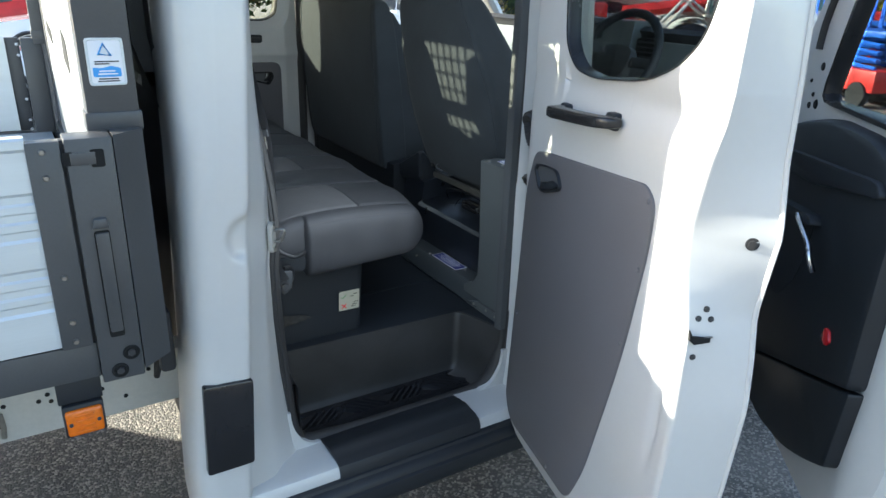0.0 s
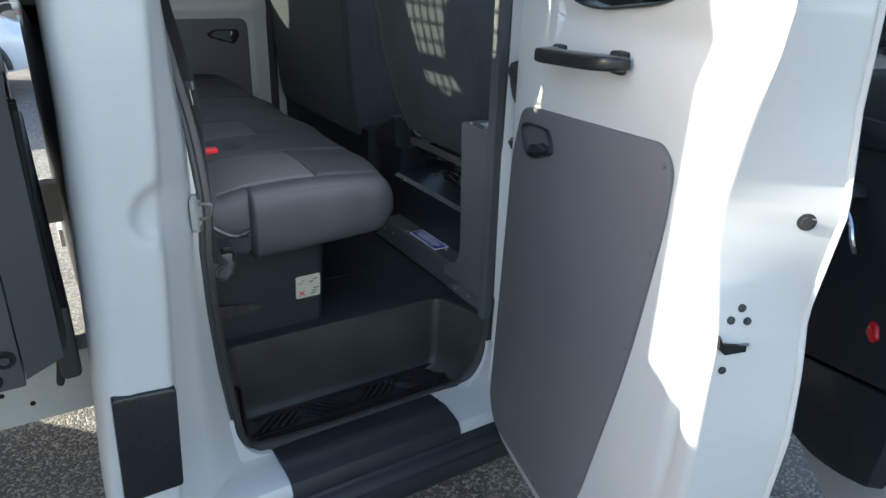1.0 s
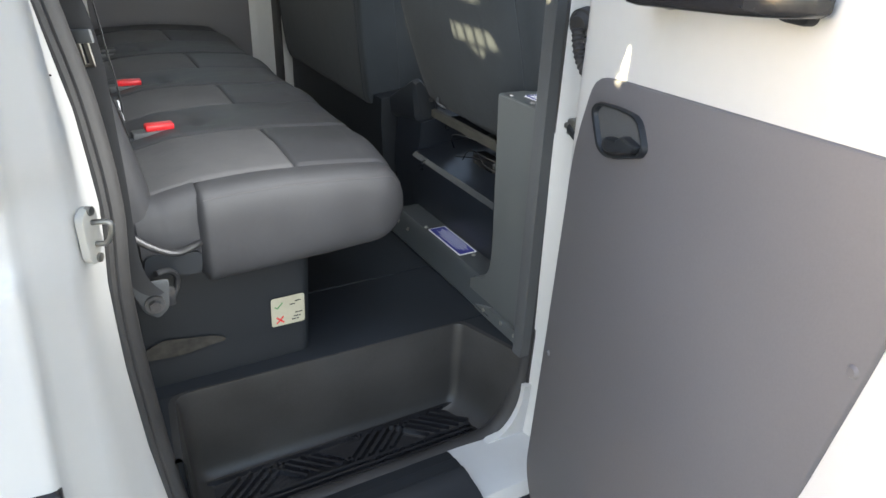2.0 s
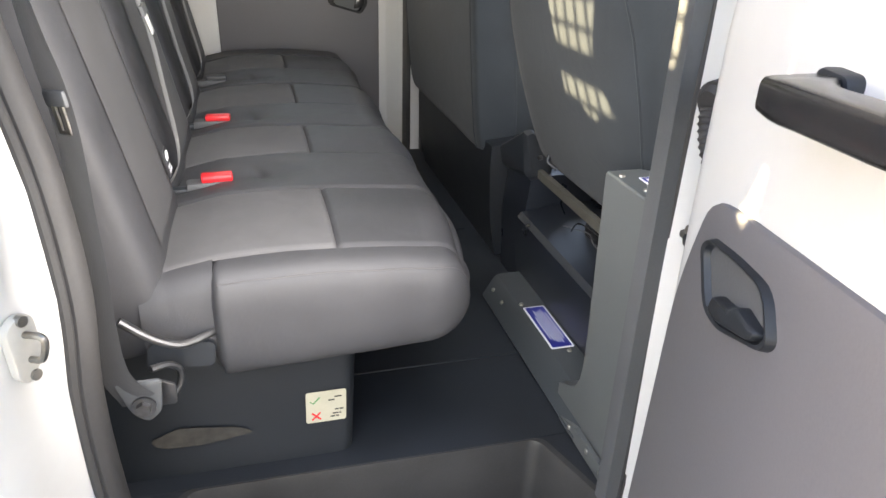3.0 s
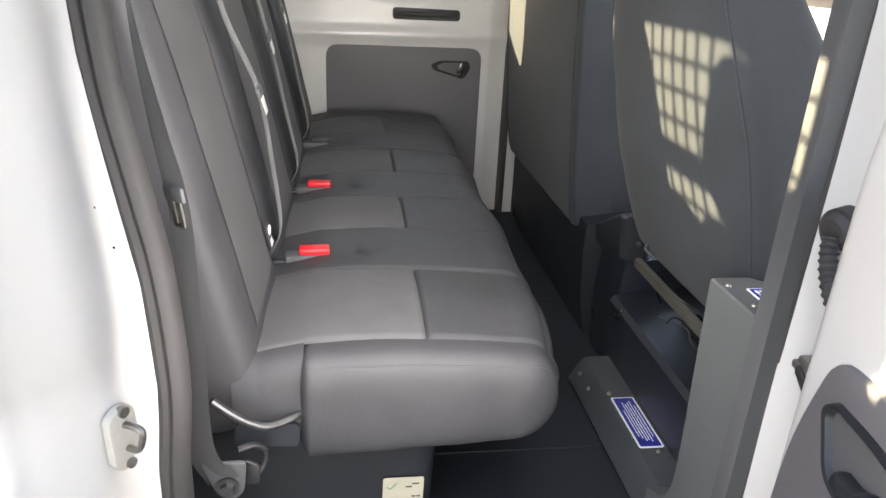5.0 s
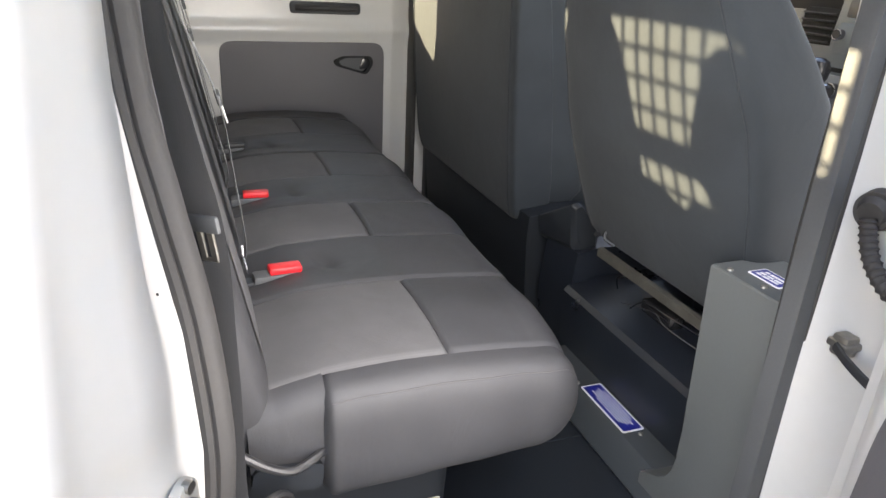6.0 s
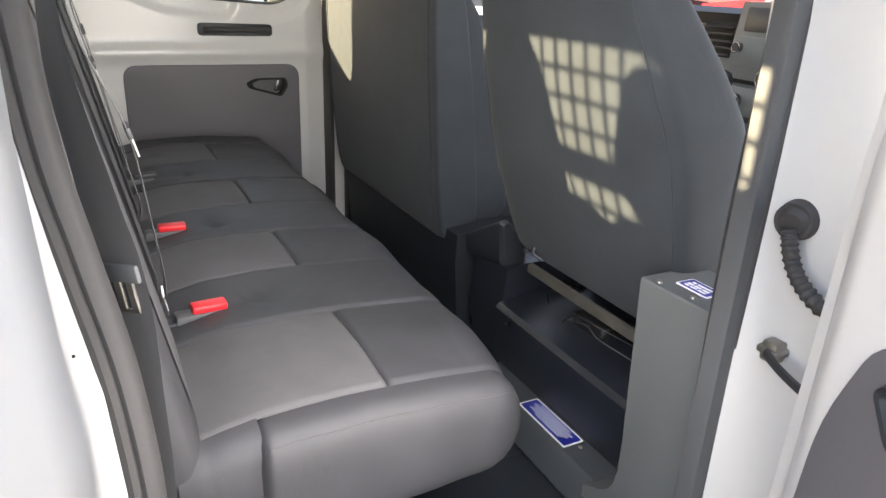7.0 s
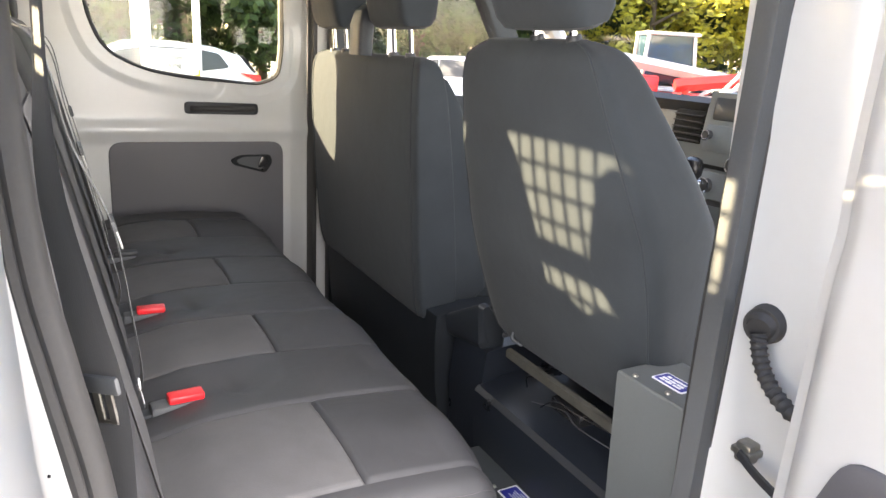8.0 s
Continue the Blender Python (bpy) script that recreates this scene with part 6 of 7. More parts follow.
dropside(1.362, -1, "near_dropside", "ribbed aluminium side board")
dropside(3.56, 1, "far_dropside", "ribbed aluminium side board")
for y, s in ((1.358, 1), (3.56, -1)):
    bm = bmesh.new()
    box(bm, 0.002, 0.078, y - 0.004, y + s * 0.06 if s > 0 else y + 0.004, 0.945, 1.424, 0.003) if s > 0 else box(bm, 0.002, 0.078, y - 0.06, y + 0.004, 0.945, 1.424, 0.003)
    loops(bm, [[Vector((x, yy, z)) for x, yy in ((0.080, y), (0.136, y + s * 0.045), (0.132, y + s * 0.075), (0.080, y + s * 0.06))] for z in (0.955, 1.425)])
    post = part("corner_post", bm, BED_GREY, bed, "dark grey folded steel corner post", 25)
    if s > 0:
        bm = bmesh.new()
        prism(bm, round_poly([(0.026, 1.040), (0.052, 1.040), (0.052, 1.255), (0.026, 1.255)], 0.005), lambda u, v, w: Vector((u, y - 0.004 - w, v)), 0.0, 0.0015)
        latch = part("latch_slot", bm, DARK_HOLE, post, "dark latch slot")
        bm = bmesh.new()
        prism(bm, round_poly([(0.028, 1.052), (0.050, 1.052), (0.050, 1.252), (0.028, 1.252)], 0.004), lambda u, v, w: Vector((u, y - 0.0055 - w, v)), 0.0, 0.006, 0.002)
        prism(bm, round_poly([(0.024, 1.262), (0.054, 1.262), (0.050, 1.28), (0.028, 1.28)], 0.004), lambda u, v, w: Vector((u, y - 0.004 - w, v)), 0.0, 0.010, 0.003)
        part("latch_lever", bm, BED_GREY, latch)
        bm = bmesh.new()
        prism(bm, round_poly([(0.040, 1.372), (0.062, 1.372), (0.062, 1.404), (0.040, 1.404)], 0.004), lambda u, v, w: Vector((u, y - 0.004 - w, v)), 0.0, 0.0016)
        part("bolt_window", bm, DARK_HOLE, post)
        bm = bmesh.new()
        prism(bm, [(-0.004, 1.378), (0.012, 1.378), (0.012, 1.402), (-0.004, 1.402)], lambda u, v, w: Vector((u, y - 0.004 - w, v)), 0.0, 0.0016)
        part("bolt_window", bm, DARK_HOLE, post)
        bm = bmesh.new()
        box(bm, 0.008, 0.048, y - 0.0062, y - 0.002, 1.378, 1.400, 0.001)
        part("slide_bolt", bm, BED_GREY, post)
        for x, z in ((0.058, 1.000), (0.034, 0.966)):
            bm = bmesh.new()
            tube(bm, [Vector((x + 0.013 * math.cos(q), y - 0.0045, z + 0.013 * math.sin(q))) for q in np.linspace(0, 2 * math.pi, 20)[:-1]], 0.0028, 8, closed=True)
            cyl(bm, (x, y - 0.002, z), (x, y - 0.0052, z), 0.012, seg=20)
            hole = part("bolt_hole", bm, DARK_HOLE, post, "sunk bolt")
            bm = bmesh.new()
            cyl(bm, (x, y - 0.004, z), (x, y - 0.009, z), 0.0075, seg=6)
            part("bolt_head", bm, DASH_DARK, hole)
    bm = bmesh.new()
    yy = 1.420 if s > 0 else 3.49
    box(bm, 0.050, 0.138, yy, yy + 0.05, 1.40, 2.06, 0.004)
    box(bm, 0.046, 0.142, yy - 0.003, yy + 0.053, 1.42, 1.455, 0.003)
    mast = part("rack_post", bm, BED_GREY, bed, "dark grey headboard post")
    if s > 0:
        def badge_at(u, v, w):
            return Vector((u - 0.010, yy - w, v - 0.004))
        bm = bmesh.new()
        prism(bm, round_poly([(0.072, 1.506), (0.134, 1.506), (0.134, 1.588), (0.072, 1.588)], 0.007), badge_at, 0, 0.001)
        badge = part("badge", bm, PRINT_WHITE, mast, "white sticker with a blue triangle and band", 0)
        bm = bmesh.new()
        rim = round_poly([(0.072, 1.506), (0.134, 1.506), (0.134, 1.588), (0.072, 1.588)], 0.007)
        frame_ring(bm, rim, round_poly([(0.0765, 1.5105), (0.1295, 1.5105), (0.1295, 1.5835), (0.0765, 1.5835)], 0.005), badge_at, [(0, 0.0), (0.15, 0.0030), (0.75, 0.0030), (1, 0.0008)])
        part("badge_rim", bm, ALU, badge, "raised silver rim")
        bm = bmesh.new()
        tri = [(0.092, 1.560), (0.112, 1.558), (0.101, 1.578)]
        tube(bm, [badge_at(u, v, 0.0014) for u, v in tri], 0.0030, 6, 1.0, None, True)
        part("triangle", bm, PRINT_BLUE, badge)
        bm = bmesh.new()
        prism(bm, round_poly([(0.080, 1.521), (0.126, 1.521), (0.126, 1.536), (0.110, 1.540), (0.094, 1.536), (0.080, 1.538)], 0.003), badge_at, 0.001, 0.0016)
        part("blue_band", bm, PRINT_BLUE, badge, "", 0)
        for u0, u1, v in ((0.084, 0.124, 1.5465), (0.084, 0.108, 1.5425), (0.088, 0.120, 1.5165), (0.086, 0.122, 1.5125)):
            bm = bmesh.new()
            prism(bm, [(u0, v), (u1, v), (u1, v + 0.0022), (u0, v + 0.0022)], badge_at, 0.001, 0.0018)
            part("badge_print", bm, PRINT_BLACK, badge, "", 0)
        for u0, u1, v in ((0.090, 0.116, 1.530), (0.088, 0.120, 1.525)):
            bm = bmesh.new()
            prism(bm, [(u0, v), (u1, v), (u1, v + 0.0022), (u0, v + 0.0022)], badge_at, 0.0014, 0.0022)
            part("badge_print", bm, PRINT_WHITE, badge, "", 0)
bm = bmesh.new()
box(bm, -4.2, 0.002, 1.366, 1.41, 0.955, 1.030, 0.004)
box(bm, -4.2, 0.13, 3.50, 3.55, 0.955, 1.030, 0.004)
box(bm, 0.07, 0.125, 1.42, 3.50, 0.955, 1.02, 0.004)
part("bed_frame", bm, BED_GREY, bed, "dark grey steel bed frame")
bm = bmesh.new()
for k in range(9):
    box(bm, -4.2, 0.06, 1.415 + k * 0.231, 1.415 + k * 0.231 + 0.228, 1.005, 1.03, 0.002)
part("bed_floor", bm, ALU, bed, "aluminium plank bed floor")
# Unseen panel added to keep sun off the ground; its slope sets the shadow's edge.
bm = bmesh.new()
prism(bm, [(-3.6, 0.42), (-1.02, 0.42), (-1.09, 0.534), (-1.214, 0.747), (-1.33, 0.952), (-3.6, 0.952)], lambda u, v, w: Vector((u, 3.46 + w, v)), 0.0, 0.04)
part("ground_shade_panel", bm, BED_GREY, bed, "unseen dark grey panel below the bed, added to shade the ground")
# Added dark strip that stands in for the shaded gap between board and post.
bm = bmesh.new()
box(bm, -0.012, 0.012, 1.372, 1.392, 1.03, 1.42, 0.002)
part("gap_darkener", bm, RUBBER, bed, "dark strip added to close the bright gap at the board end")
# Headboard with a wire mesh over the cab window.
bm = bmesh.new()
for z in (1.06, 1.834, 2.052):
    box(bm, 0.085, 0.120, 1.44, 3.49, z - 0.016, z + 0.016, 0.003)
for y in (1.425, 3.355):
    box(bm, 0.094, 0.100, y, y + 0.14, 1.07, 2.05, 0.001)
head = part("headboard", bm, BED_GREY, bed, "dark grey headboard frame with wire mesh")
bm = bmesh.new()
for k in range(50):
    y = 1.487 + k * 0.0395
    box(bm, 0.0985, 0.1045, y - 0.0026, y + 0.0026, 1.74, 2.04)
for z in (1.778, 1.888, 1.932, 1.975):
    box(bm, 0.1015, 0.1075, 1.45, 3.48, z - 0.0026, z + 0.0026)
part("mesh", bm, BED_GREY, head, "wire mesh", 0)
bm = bmesh.new()
box(bm, 0.096, 0.098, 1.46, 3.48, 1.012, 1.765)
sheet = part("headboard_sheet", bm, GALVANISED, head, "bare aluminium headboard sheet")
for y0, y1, z0, z1 in ((2.98, 3.22, 1.44, 1.515), (2.36, 2.52, 1.405, 1.530)):
    bm = bmesh.new()
    prism(bm, round_poly([(y0, z0), (y1, z0 + 0.03), (y1 - 0.02, z1), (y0 + 0.01, z1 - 0.03)], 0.02, 5), lambda u, v, w: Vector((0.0958 - w, u, v)), 0.0, 0.0015)
    part("sheet_opening", bm, DARK_HOLE, sheet, "dark cut-out in the sheet", 0)
# Side marker lamp on its bracket.
bm = bmesh.new()
box(bm, -0.082, -0.002, 1.392, 1.44, 0.895, 0.957, 0.003)
bracket = part("lamp_bracket", bm, PLASTIC, bed, "black lamp bracket")
bm = bmesh.new()
box(bm, -0.078, -0.004, 1.384, 1.405, 0.822, 0.894, 0.005)
lamp = part("side_lamp", bm, PLASTIC, bracket, "amber side marker lamp")
bm = bmesh.new()
box(bm, -0.074, -0.008, 1.376, 1.388, 0.828, 0.886, 0.006, 3)
lens = part("lens", bm, AMBER, bracket, "amber lens")
for k in range(4):
    bm = bmesh.new()
    box(bm, -0.058, -0.024, 1.3735, 1.377, 0.836 + k * 0.012, 0.840 + k * 0.012, 0.0012)
    part("lens_rib", bm, AMBER, lens)
for x in (-0.066, -0.016):
    bm = bmesh.new()
    cyl(bm, (x, 1.377, 0.857), (x, 1.374, 0.857), 0.004, seg=10)
    part("lamp_screw", bm, DASH_DARK, bracket)
# Chassis rails under the bed.
for y in (1.70, 2.95):
    bm = bmesh.new()
    loops(bm, [[Vector((x, yy, z)) for yy, z in ((y, 0.655), (y, 0.800), (y + 0.07, 0.800), (y + 0.07, 0.793), (y + 0.008, 0.793), (y + 0.008, 0.662), (y + 0.07, 0.662), (y + 0.07, 0.655))] for x in (-4.2, -2, 0.0, 0.24)])
    rail = part("chassis_rail", bm, CREAM, bed, "cream painted chassis rail with holes", 25)
    if y < 2:
        for x, z in ((-0.21, 0.745), (-0.195, 0.75), (-0.125, 0.742), (-0.105, 0.755), (-0.1, 0.735), (0.01, 0.735), (-0.21, 0.70), (0.12, 0.76), (0.06, 0.70)):
            bm = bmesh.new()
            cyl(bm, (x, y + 0.002, z), (x, y - 0.0012, z), 0.0055, seg=14)
            part("rail_hole", bm, DARK_HOLE, rail)
        bm = bmesh.new()
        tube(bm, [(-0.205, 1.695, 0.735), (-0.203, 1.694, 0.70), (-0.206, 1.692, 0.672)], 0.006, 8)
        part("rail_bolt", bm, ZINC, rail)
for y in (1.60, 3.30):
    bm = bmesh.new()
    cyl(bm, (-1.6, y - 0.12, 0.345), (-1.6, y + 0.12, 0.345), 0.345, seg=36)
    part("wheel", bm, TYRE, bed)
# Hoses and boxes in the gap between the cab and the bed.
bm = bmesh.new()
box(bm, 0.00, 0.15, 1.80, 2.6, 0.60, 0.90, 0.02)
box(bm, 0.125, 0.16, 1.50, 3.3, 0.85, 1.0, 0.01)
part("gap_box", bm, DASH_DARK, bed, "dark boxes between cab and bed")
for k in range(4):
    bm = bmesh.new()
    tube(bm, smooth_line([(0.14, 1.50 + k * 0.03, 1.35), (0.135, 1.52 + k * 0.03, 1.15), (0.14, 1.50 + k * 0.03, 0.95), (0.12, 1.55, 0.82)], 5), 0.007, 8)
    part("hose", bm, TYRE, bed)

# ---- surroundings ----
def car(label, paint, at, turn, glass_mat=None):
    """A hatchback, nose along +x of its own frame."""
    t = thing("parked_car", (0, 0, 0), label, "car", "parked cars")
    bm = bmesh.new()
    stations = [(-2.10, 0.62, 0.35, 0.80), (-2.06, 0.74, 0.30, 0.98), (-1.75, 0.80, 0.26, 1.02), (-0.9, 0.84, 0.25, 0.98), (0.3, 0.85, 0.25, 0.95), (1.1, 0.83, 0.25, 0.93), (1.7, 0.78, 0.28, 0.84), (2.02, 0.66, 0.32, 0.70), (2.10, 0.50, 0.38, 0.60)]
    loops(bm, [[Vector((x, w * a, lo + (hi - lo) * b)) for a, b in ((-0.92, 0), (-1, 0.25), (-1, 0.7), (-0.93, 1), (-0.5, 1.02), (0.5, 1.02), (0.93, 1), (1, 0.7), (1, 0.25), (0.92, 0))] for x, w, lo, hi in stations])
    part("body", bm, paint, t, "", 50)
    bm = bmesh.new()
    cab = [(-2.0, 0.66, 0.98, 1.00), (-1.72, 0.70, 0.98, 1.34), (-1.3, 0.70, 0.97, 1.46), (-0.6, 0.70, 0.96, 1.53), (0.2, 0.70, 0.95, 1.50), (0.75, 0.68, 0.94, 1.28), (1.25, 0.64, 0.92, 0.95)]
    loops(bm, [[Vector((x, w * a, lo + (hi - lo) * b)) for a, b in ((-1.1, 0), (-0.98, 0.75), (-0.86, 0.97), (-0.4, 1.02), (0.4, 1.02), (0.86, 0.97), (0.98, 0.75), (1.1, 0))] for x, w, lo, hi in cab])
    part("cabin", bm, paint, t, "", 50)
    for s in (-1, 1):
        for pts in ([(-1.50, 1.12), (-0.98, 1.04), (-0.98, 1.42), (-1.32, 1.36)], [(-0.96, 1.03), (-0.15, 1.0), (-0.15, 1.44), (-0.96, 1.42)], [(-0.1, 1.0), (0.85, 0.98), (0.35, 1.34), (-0.1, 1.43)]):
            bm = bmesh.new()
            prism(bm, round_poly(pts, 0.05), lambda u, v, w: Vector((u, s * (0.775 - (v - 0.96) * 0.17 + w), v)), -0.02, 0.008)
            part("side_window", bm, SCREEN, t, "dark side window", 0)
        for x in (-1.35, 1.30):
            bm = bmesh.new()
            cyl(bm, (x, s * 0.66, 0.32), (x, s * 0.86, 0.32), 0.32, seg=32)
            tyre = part("wheel", bm, TYRE, t)
            bm = bmesh.new()
            cyl(bm, (x, s * 0.855, 0.32), (x, s * 0.872, 0.32), 0.22, 0.20, 28)
            for k in range(7):
                q = k * 2 * math.pi / 7
                tube(bm, [(x, s * 0.875, 0.32), (x + 0.20 * math.cos(q), s * 0.87, 0.32 + 0.20 * math.sin(q))], 0.022, 6)
            part("rim", bm, ZINC, tyre, "silver alloy rim")
            bm = bmesh.new()
            tube(bm, [Vector((x + 0.37 * math.cos(q), s * 0.835, 0.32 + 0.37 * math.sin(q))) for q in np.linspace(0, math.pi, 16)], 0.03, 8)
            part("wheel_arch", bm, DASH_DARK, t)
        bm = bmesh.new()
        prism(bm, round_poly([(-2.05, 0.86), (-1.80, 0.97), (-1.66, 1.04), (-2.04, 1.01)], 0.03), lambda u, v, w: Vector((u, s * (0.74 + w), v)), -0.03, 0.075)
        part("tail_lamp", bm, RED_LENS, t, "red tail lamp")
        bm = bmesh.new()
        prism(bm, round_poly([(1.70, 0.66), (1.98, 0.60), (1.99, 0.68), (1.72, 0.78)], 0.03), lambda u, v, w: Vector((u, s * (0.66 + w), v)), -0.03, 0.09)
        part("head_lamp", bm, GLASS, t, "clear head lamp")
    bm = bmesh.new()
    loops(bm, [[Vector((x + dx, sy * 0.60, z + dz)) for sy in (-1, -0.9, 0.9, 1)] for x, z, dx, dz in ((-1.99, 1.04, -0.012, 0.0), (-1.99, 1.04, -0.022, 0.012), (-1.76, 1.33, -0.022, 0.012), (-1.76, 1.33, -0.012, 0.0))])
    part("rear_window", bm, SCREEN, t, "dark rear window", 0)
    t.matrix_basis = pose(*at, 0, 0, turn)
    return t


first = car("white hatchback parked beyond the van", CAR_WHITE, (1.65, 15.0, 0), 180)
second = copy_thing(first, pose(-1.6, 9.6, 0, 0, 0, 8))
tagged(second, "white hatchback parked beside the truck bed")
third = car("red hatchback parked in the yard", MACHINE_RED, (-1.2, 17.2, 0), 175)
for x, y, a in ((9.5, 17.5, 120), (16.6, 17.0, 45)):
    tagged(copy_thing(first, pose(x, y, 0, 0, 0, a)), "white car parked before the trees")

# Customer parking board on a post.
sign = thing("parking_sign", (2.05, 13.4, 0), "white board with grey lettering on a post", "sign")
bm = bmesh.new()
box(bm, 1.58, 2.46, 13.40, 13.43, 1.02, 1.42, 0.01)
plate = part("board", bm, POLE_WHITE, sign)
bm = bmesh.new()
cyl(bm, (2.46, 13.46, 0), (2.46, 13.46, 1.10), 0.035, seg=12)
part("post", bm, YELLOW, sign, "yellow post")
turn = Matrix.Rotation(radians(90), 4, "X")
writing("line", "Customer", 0.125, Matrix.Translation((1.97, 13.395, 1.285)) @ turn, PRINT_BLACK, plate)
writing("line", "parking", 0.125, Matrix.Translation((2.01, 13.395, 1.165)) @ turn, PRINT_BLACK, plate)


def post(x, y, r, h, label):
    t = thing("yard_post", (x, y, 0), label, "post", "yard posts")
    made = bmesh.new()
    cyl(made, (x, y, 0), (x, y, h), r, r * 0.8, 16)
    part("shaft", made, POLE_WHITE, t)
    made = bmesh.new()
    cyl(made, (x, y, 0), (x, y, 0.05), r * 2, seg=16)
    part("foot", made, CREAM, t)


post(2.59, 14.2, 0.07, 5.5, "white painted lamp post in the yard")
post(2.00, 17.5, 0.21, 5.0, "thick white column behind the parked car")
post(6.6, 14.8, 0.09, 5.5, "white painted lamp post in the yard")
post(4.05, 14.6, 0.06, 1.25, "short pale bollard beside the parked car")
post(11.4, 17.6, 0.10, 6.0, "white painted lamp post in the yard")


def tree(at, h, spread, leaf_mat, seed, label, count=2600):
    rng = random.Random(seed)
    t = thing("tree", at, label, "tree", "trees round the yard")
    base = Vector(at)
    made = bmesh.new()
    top = base + Vector((rng.uniform(-0.4, 0.4), rng.uniform(-0.4, 0.4), h * 0.75))
    tube(made, smooth_line([base, base.lerp(top, 0.5) + Vector((0.15, 0.1, 0)), top], 5), [0.22 - 0.17 * k / 10 for k in range(11)], 9)
    tips = [top]
    for k in range(11):
        a, f = k * 2.4 + rng.random(), 0.25 + 0.6 * rng.random()
        p = base.lerp(top, f)
        q = p + Vector((math.cos(a) * spread * rng.uniform(0.5, 0.9), math.sin(a) * spread * rng.uniform(0.5, 0.9), h * rng.uniform(0.08, 0.28)))
        tube(made, smooth_line([p, p.lerp(q, 0.5) + Vector((0, 0, 0.15)), q], 4), [0.075 - 0.06 * j / 8 for j in range(9)], 6)
        tips += [q, p.lerp(q, 0.6)]
    part("trunk", made, BARK, t)
    verts, faces = [], []
    clumps = [(tip + Vector((rng.gauss(0, 0.35), rng.gauss(0, 0.35), rng.gauss(0, 0.3))), rng.uniform(0.45, 1.0)) for tip in tips for _ in range(4)]
    clumps += [(base + Vector((rng.gauss(0, spread * 0.5), rng.gauss(0, spread * 0.5), rng.uniform(0.15, 0.95) * h)), rng.uniform(0.4, 0.9)) for _ in range(26)]
    for _ in range(count):
        c, r = clumps[rng.randrange(len(clumps))]
        d = Vector((rng.gauss(0, 1), rng.gauss(0, 1), rng.gauss(0, 0.8)))
        p = c + d.normalized() * r * rng.random() ** 0.4
        s = rng.uniform(0.09, 0.22)
        a = Vector((rng.gauss(0, 1), rng.gauss(0, 1), rng.gauss(0, 1))).normalized()
        b = a.orthogonal().normalized() * s * 0.55
        k = len(verts)
        verts += [p - a * s, p + b, p + a * s, p - b]
        faces.append((k, k + 1, k + 2, k + 3))
    me = bpy.data.meshes.new("crown")
    me.from_pydata(verts, [], faces)
    me.materials.append(leaf_mat)
    crown = new("crown", me)
    crown.parent = t
    crown.matrix_parent_inverse = Matrix.Translation(-t.location)
    return t


green = tree((2.0, 24.0, 0), 6.5, 2.4, LEAF_GREEN, 3, "dark green broad tree behind the yard", 8000)
yellow = tree((20.0, 21.0, 0), 6.0, 2.6, LEAF_YELLOW, 5, "yellowing broad tree behind the yard", 5200)
for k in range(9):
    x = -7 + k * 2.7
    if abs(x - 2) > 1:
        copy_thing(green, pose(x, 24 + 1.2 * math.sin(k * 2.2), 0, 0, 0, k * 70))
for k in range(5):
    copy_thing(green, pose(15.5 + k * 2.6, 27 - k * 1.4, 0, 0, 0, k * 50))
for k in range(8):
    copy_thing(green, pose(-8 + k * 3.1, 28.5 + math.sin(k * 1.7), 0, 0, 0, k * 40 + 15))
for x, y, a in ((23.5, 17.5, 60), (25.0, 13.0, 140), (18.5, 24.5, 200), (26.0, 8.5, 10), (26.5, 4.5, 90)):
    copy_thing(yellow, pose(x, y, 0, 0, 0, a))
bm = bmesh.new()
rng = random.Random(11)
for k in range(9000):
    x, y = rng.uniform(-12, 24), rng.uniform(20.2, 27)
    h, a, w = rng.uniform(0.05, 0.16), rng.uniform(0, 6.28), 0.02
    d = Vector((math.cos(a), math.sin(a), 0)) * w
    p = Vector((x, y, -0.01))
    bm.faces.new([bm.verts.new(v) for v in (p - d, p + d, p + Vector((d.y, -d.x, h / 0.02 * 0.02)))])
grass = part("grass", bm, GRASS, None, "", 0)
tagged(grass, "sunlit yellow-green grass strip below the trees", "grass", kind="stuff")


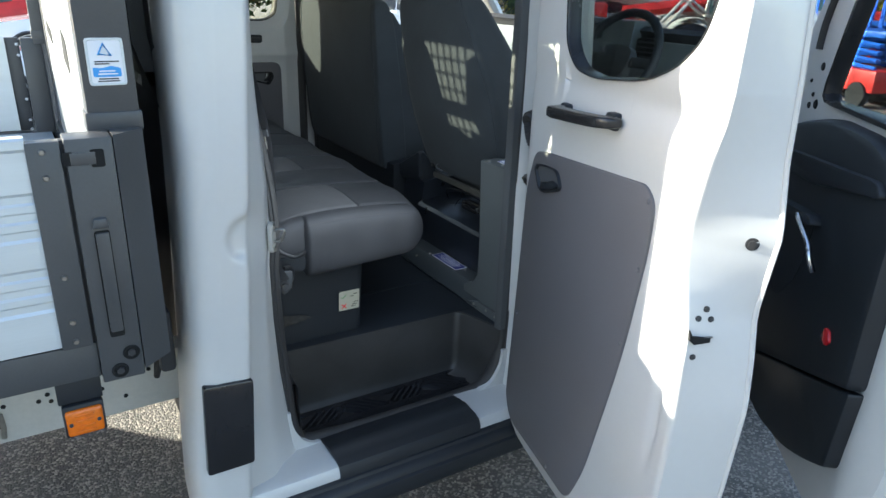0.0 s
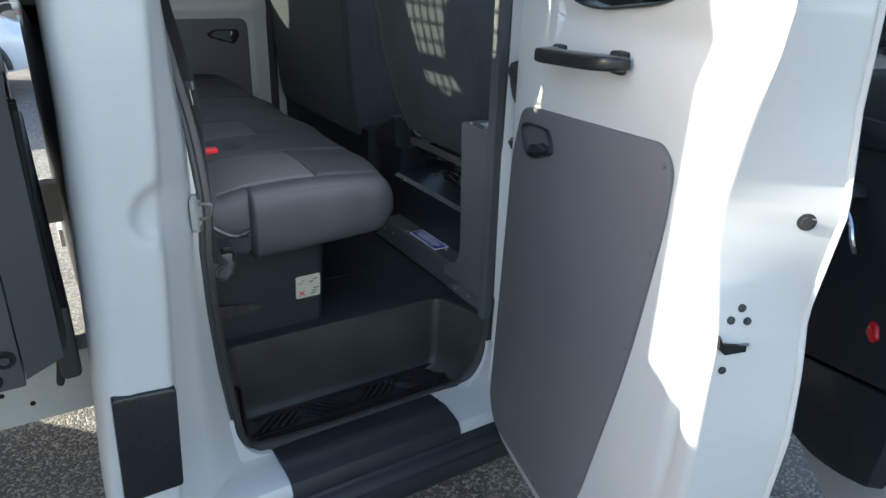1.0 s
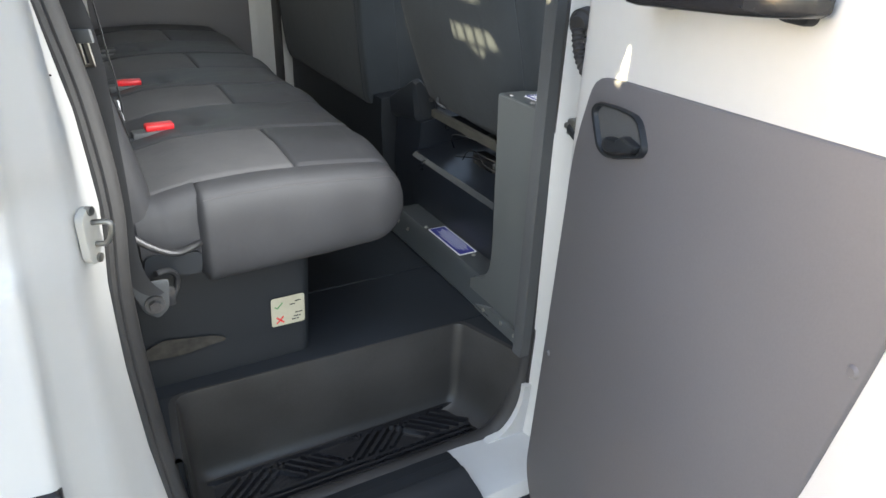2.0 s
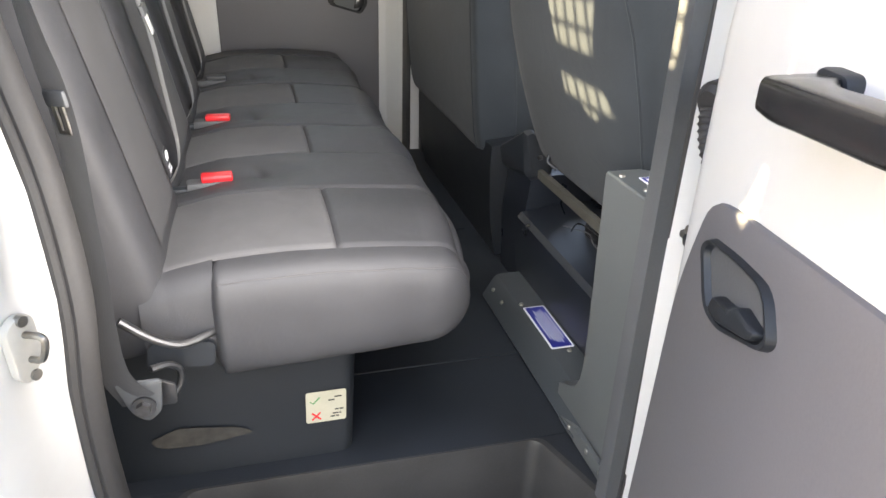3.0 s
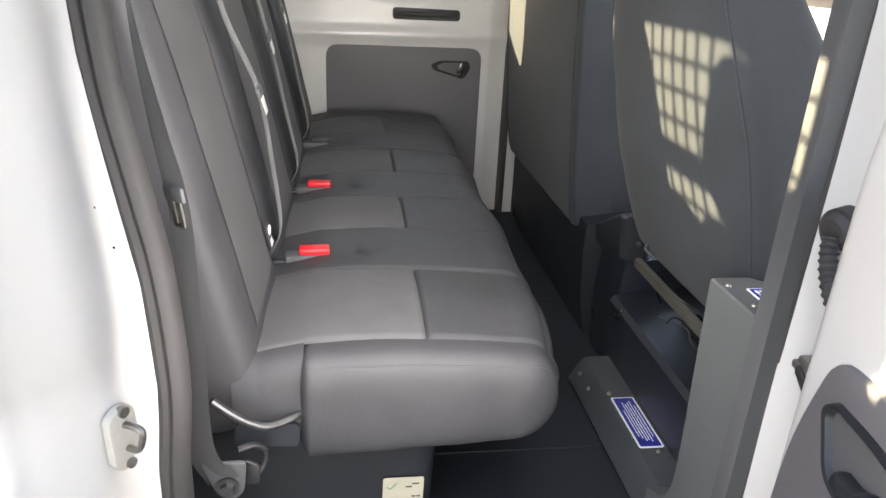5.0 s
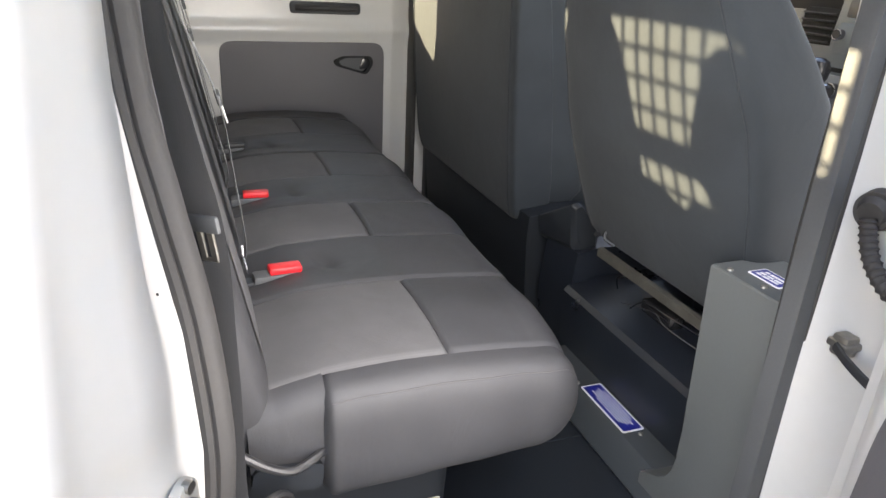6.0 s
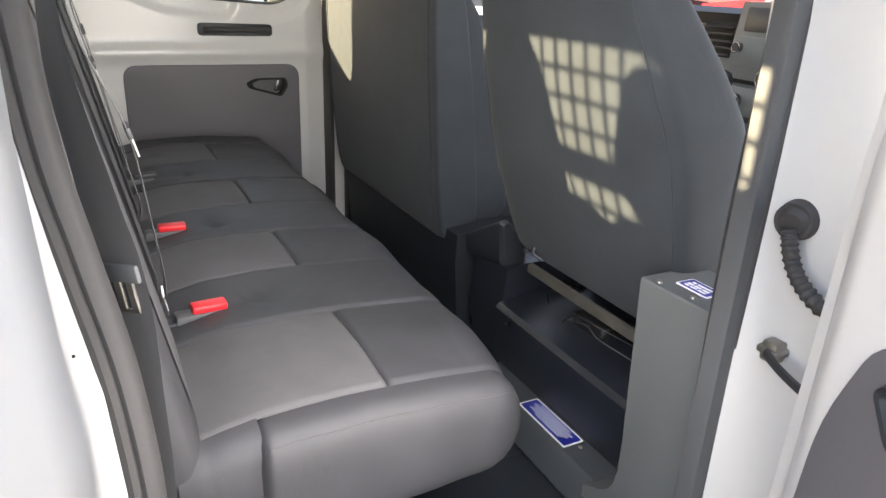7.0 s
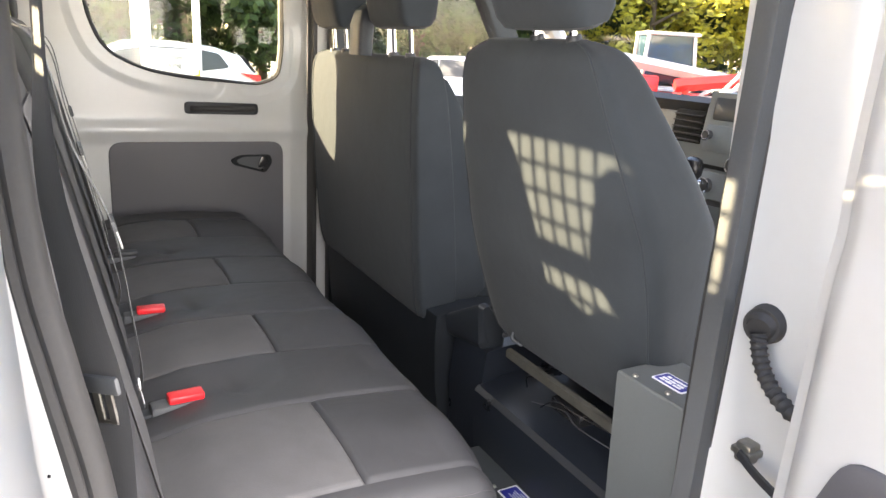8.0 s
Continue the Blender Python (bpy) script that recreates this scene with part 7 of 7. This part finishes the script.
# Machines standing in the yard ahead of the van.
def loader(at, turn, paint, cab_paint, label, boom_paint=None):
    t = thing("telescopic_loader", (0, 0, 0), label, "loader", "machines in the yard")
    bm = bmesh.new()
    box(bm, -1.9, 1.9, -0.55, 0.55, 0.55, 0.95, 0.08)
    box(bm, -1.9, -0.6, -0.85, 0.85, 0.9, 1.35, 0.06)
    part("hull", bm, paint, t)
    bm = bmesh.new()
    for x in (-0.75, 0.65):
        for y in (0.05, 0.9):
            tube(bm, [(x, y, 1.1), (x * 0.85 - 0.05, y, 2.35)], 0.05, 6)
    box(bm, -0.75, 0.65, 0.0, 0.95, 2.33, 2.42, 0.03)
    cabin = part("cab_frame", bm, cab_paint, t)
    bm = bmesh.new()
    box(bm, -0.68, 0.58, 0.08, 0.88, 1.15, 2.32)
    part("cab_glass", bm, CAB_GLASS, cabin, "teal tinted cab glass", 0)
    bm = bmesh.new()
    tube(bm, [(-1.8, -0.35, 1.75), (2.6, -0.35, 1.15)], 0.16, 4)
    tube(bm, [(2.2, -0.35, 1.2), (2.9, -0.35, 0.6)], 0.10, 4)
    box(bm, 2.85, 3.0, -0.9, 0.5, 0.3, 0.9, 0.02)
    part("boom", bm, boom_paint or MACHINE_WHITE, t)
    for x in (-1.3, 1.3):
        for y in (-0.95, 0.95):
            bm = bmesh.new()
            cyl(bm, (x, y - 0.18, 0.5), (x, y + 0.18, 0.5), 0.5, seg=24)
            tyre = part("wheel", bm, TYRE, t)
            bm = bmesh.new()
            cyl(bm, (x, y - 0.2, 0.5), (x, y + 0.2, 0.5), 0.24, seg=16)
            part("rim", bm, MACHINE_WHITE, tyre)
            bm = bmesh.new()
            tube(bm, [(x + 0.62 * math.cos(q), y, 0.5 + 0.62 * math.sin(q)) for q in np.linspace(0.1, 2.9, 12)], 0.19, 8, 0.12, (0, 1, 0))
            part("mudguard", bm, MACHINE_WHITE, t)
    for y in (-0.05, 0.5):
        bm = bmesh.new()
        tube(bm, [(1.9, y, 0.7), (1.2, y, 1.5), (0.7, y, 1.15)], 0.05, 6)
        part("strut", bm, MACHINE_WHITE, t)
    t.matrix_basis = pose(*at, 0, 0, turn)
    return t


loader((14.1, 14.1, 0), -25, MACHINE_RED, MACHINE_WHITE, "red and white telescopic loader with a white boom")
loader((15.4, 11.6, 0), 150, MACHINE_WHITE, MACHINE_WHITE, "white telescopic loader with a red boom", MACHINE_RED)
loader((19.5, 12.2, 0), 120, MACHINE_RED, MACHINE_WHITE, "red telescopic loader with a white cab")


def scissor_lift(at, turn):
    t = thing("scissor_lift", (0, 0, 0), "blue scissor lift with guard rails, lowered", "scissor lift", "machines in the yard")
    bm = bmesh.new()
    box(bm, -1.2, 1.2, -0.4, 0.4, 0.25, 0.6, 0.03)
    part("chassis", bm, MACHINE_RED, t)
    bm = bmesh.new()
    for k in range(4):
        for s in (-1, 1):
            tube(bm, [(-1.05, 0.3 * s, 0.62 + k * 0.12), (1.05, 0.3 * s, 0.74 + k * 0.12)], 0.035, 4)
            tube(bm, [(1.05, 0.25 * s, 0.62 + k * 0.12), (-1.05, 0.25 * s, 0.74 + k * 0.12)], 0.035, 4)
    part("scissor_arms", bm, MACHINE_BLUE, t)
    bm = bmesh.new()
    box(bm, -1.2, 1.2, -0.4, 0.4, 1.10, 1.20, 0.02)
    part("deck", bm, MACHINE_BLUE, t)
    for x in np.linspace(-1.18, 1.18, 6):
        for s in (-1, 1):
            bm = bmesh.new()
            tube(bm, [(x, 0.38 * s, 1.2), (x, 0.38 * s, 2.2)], 0.022, 6)
            part("rail_post", bm, MACHINE_BLUE, t)
    for z in (1.7, 2.2):
        bm = bmesh.new()
        tube(bm, [(-1.18, -0.38, z), (1.18, -0.38, z), (1.18, 0.38, z), (-1.18, 0.38, z)], 0.022, 6, closed=True)
        part("rail", bm, MACHINE_BLUE, t)
    for x in (-0.9, 0.9):
        for s in (-1, 1):
            bm = bmesh.new()
            cyl(bm, (x, 0.32 * s, 0.2), (x, 0.44 * s, 0.2), 0.2, seg=18)
            part("wheel", bm, TYRE, t)
    t.matrix_basis = pose(*at, 0, 0, turn)
    return t


lift = scissor_lift((12.4, 6.9, 0), 70)
for x, y, a in ((13.4, 8.2, 60), (13.0, 5.4, 85), (15.5, 6.5, 40), (14.6, 10.0, 25), (16.8, 9.2, 110)):
    copy_thing(lift, pose(x, y, 0, 0, 0, a))
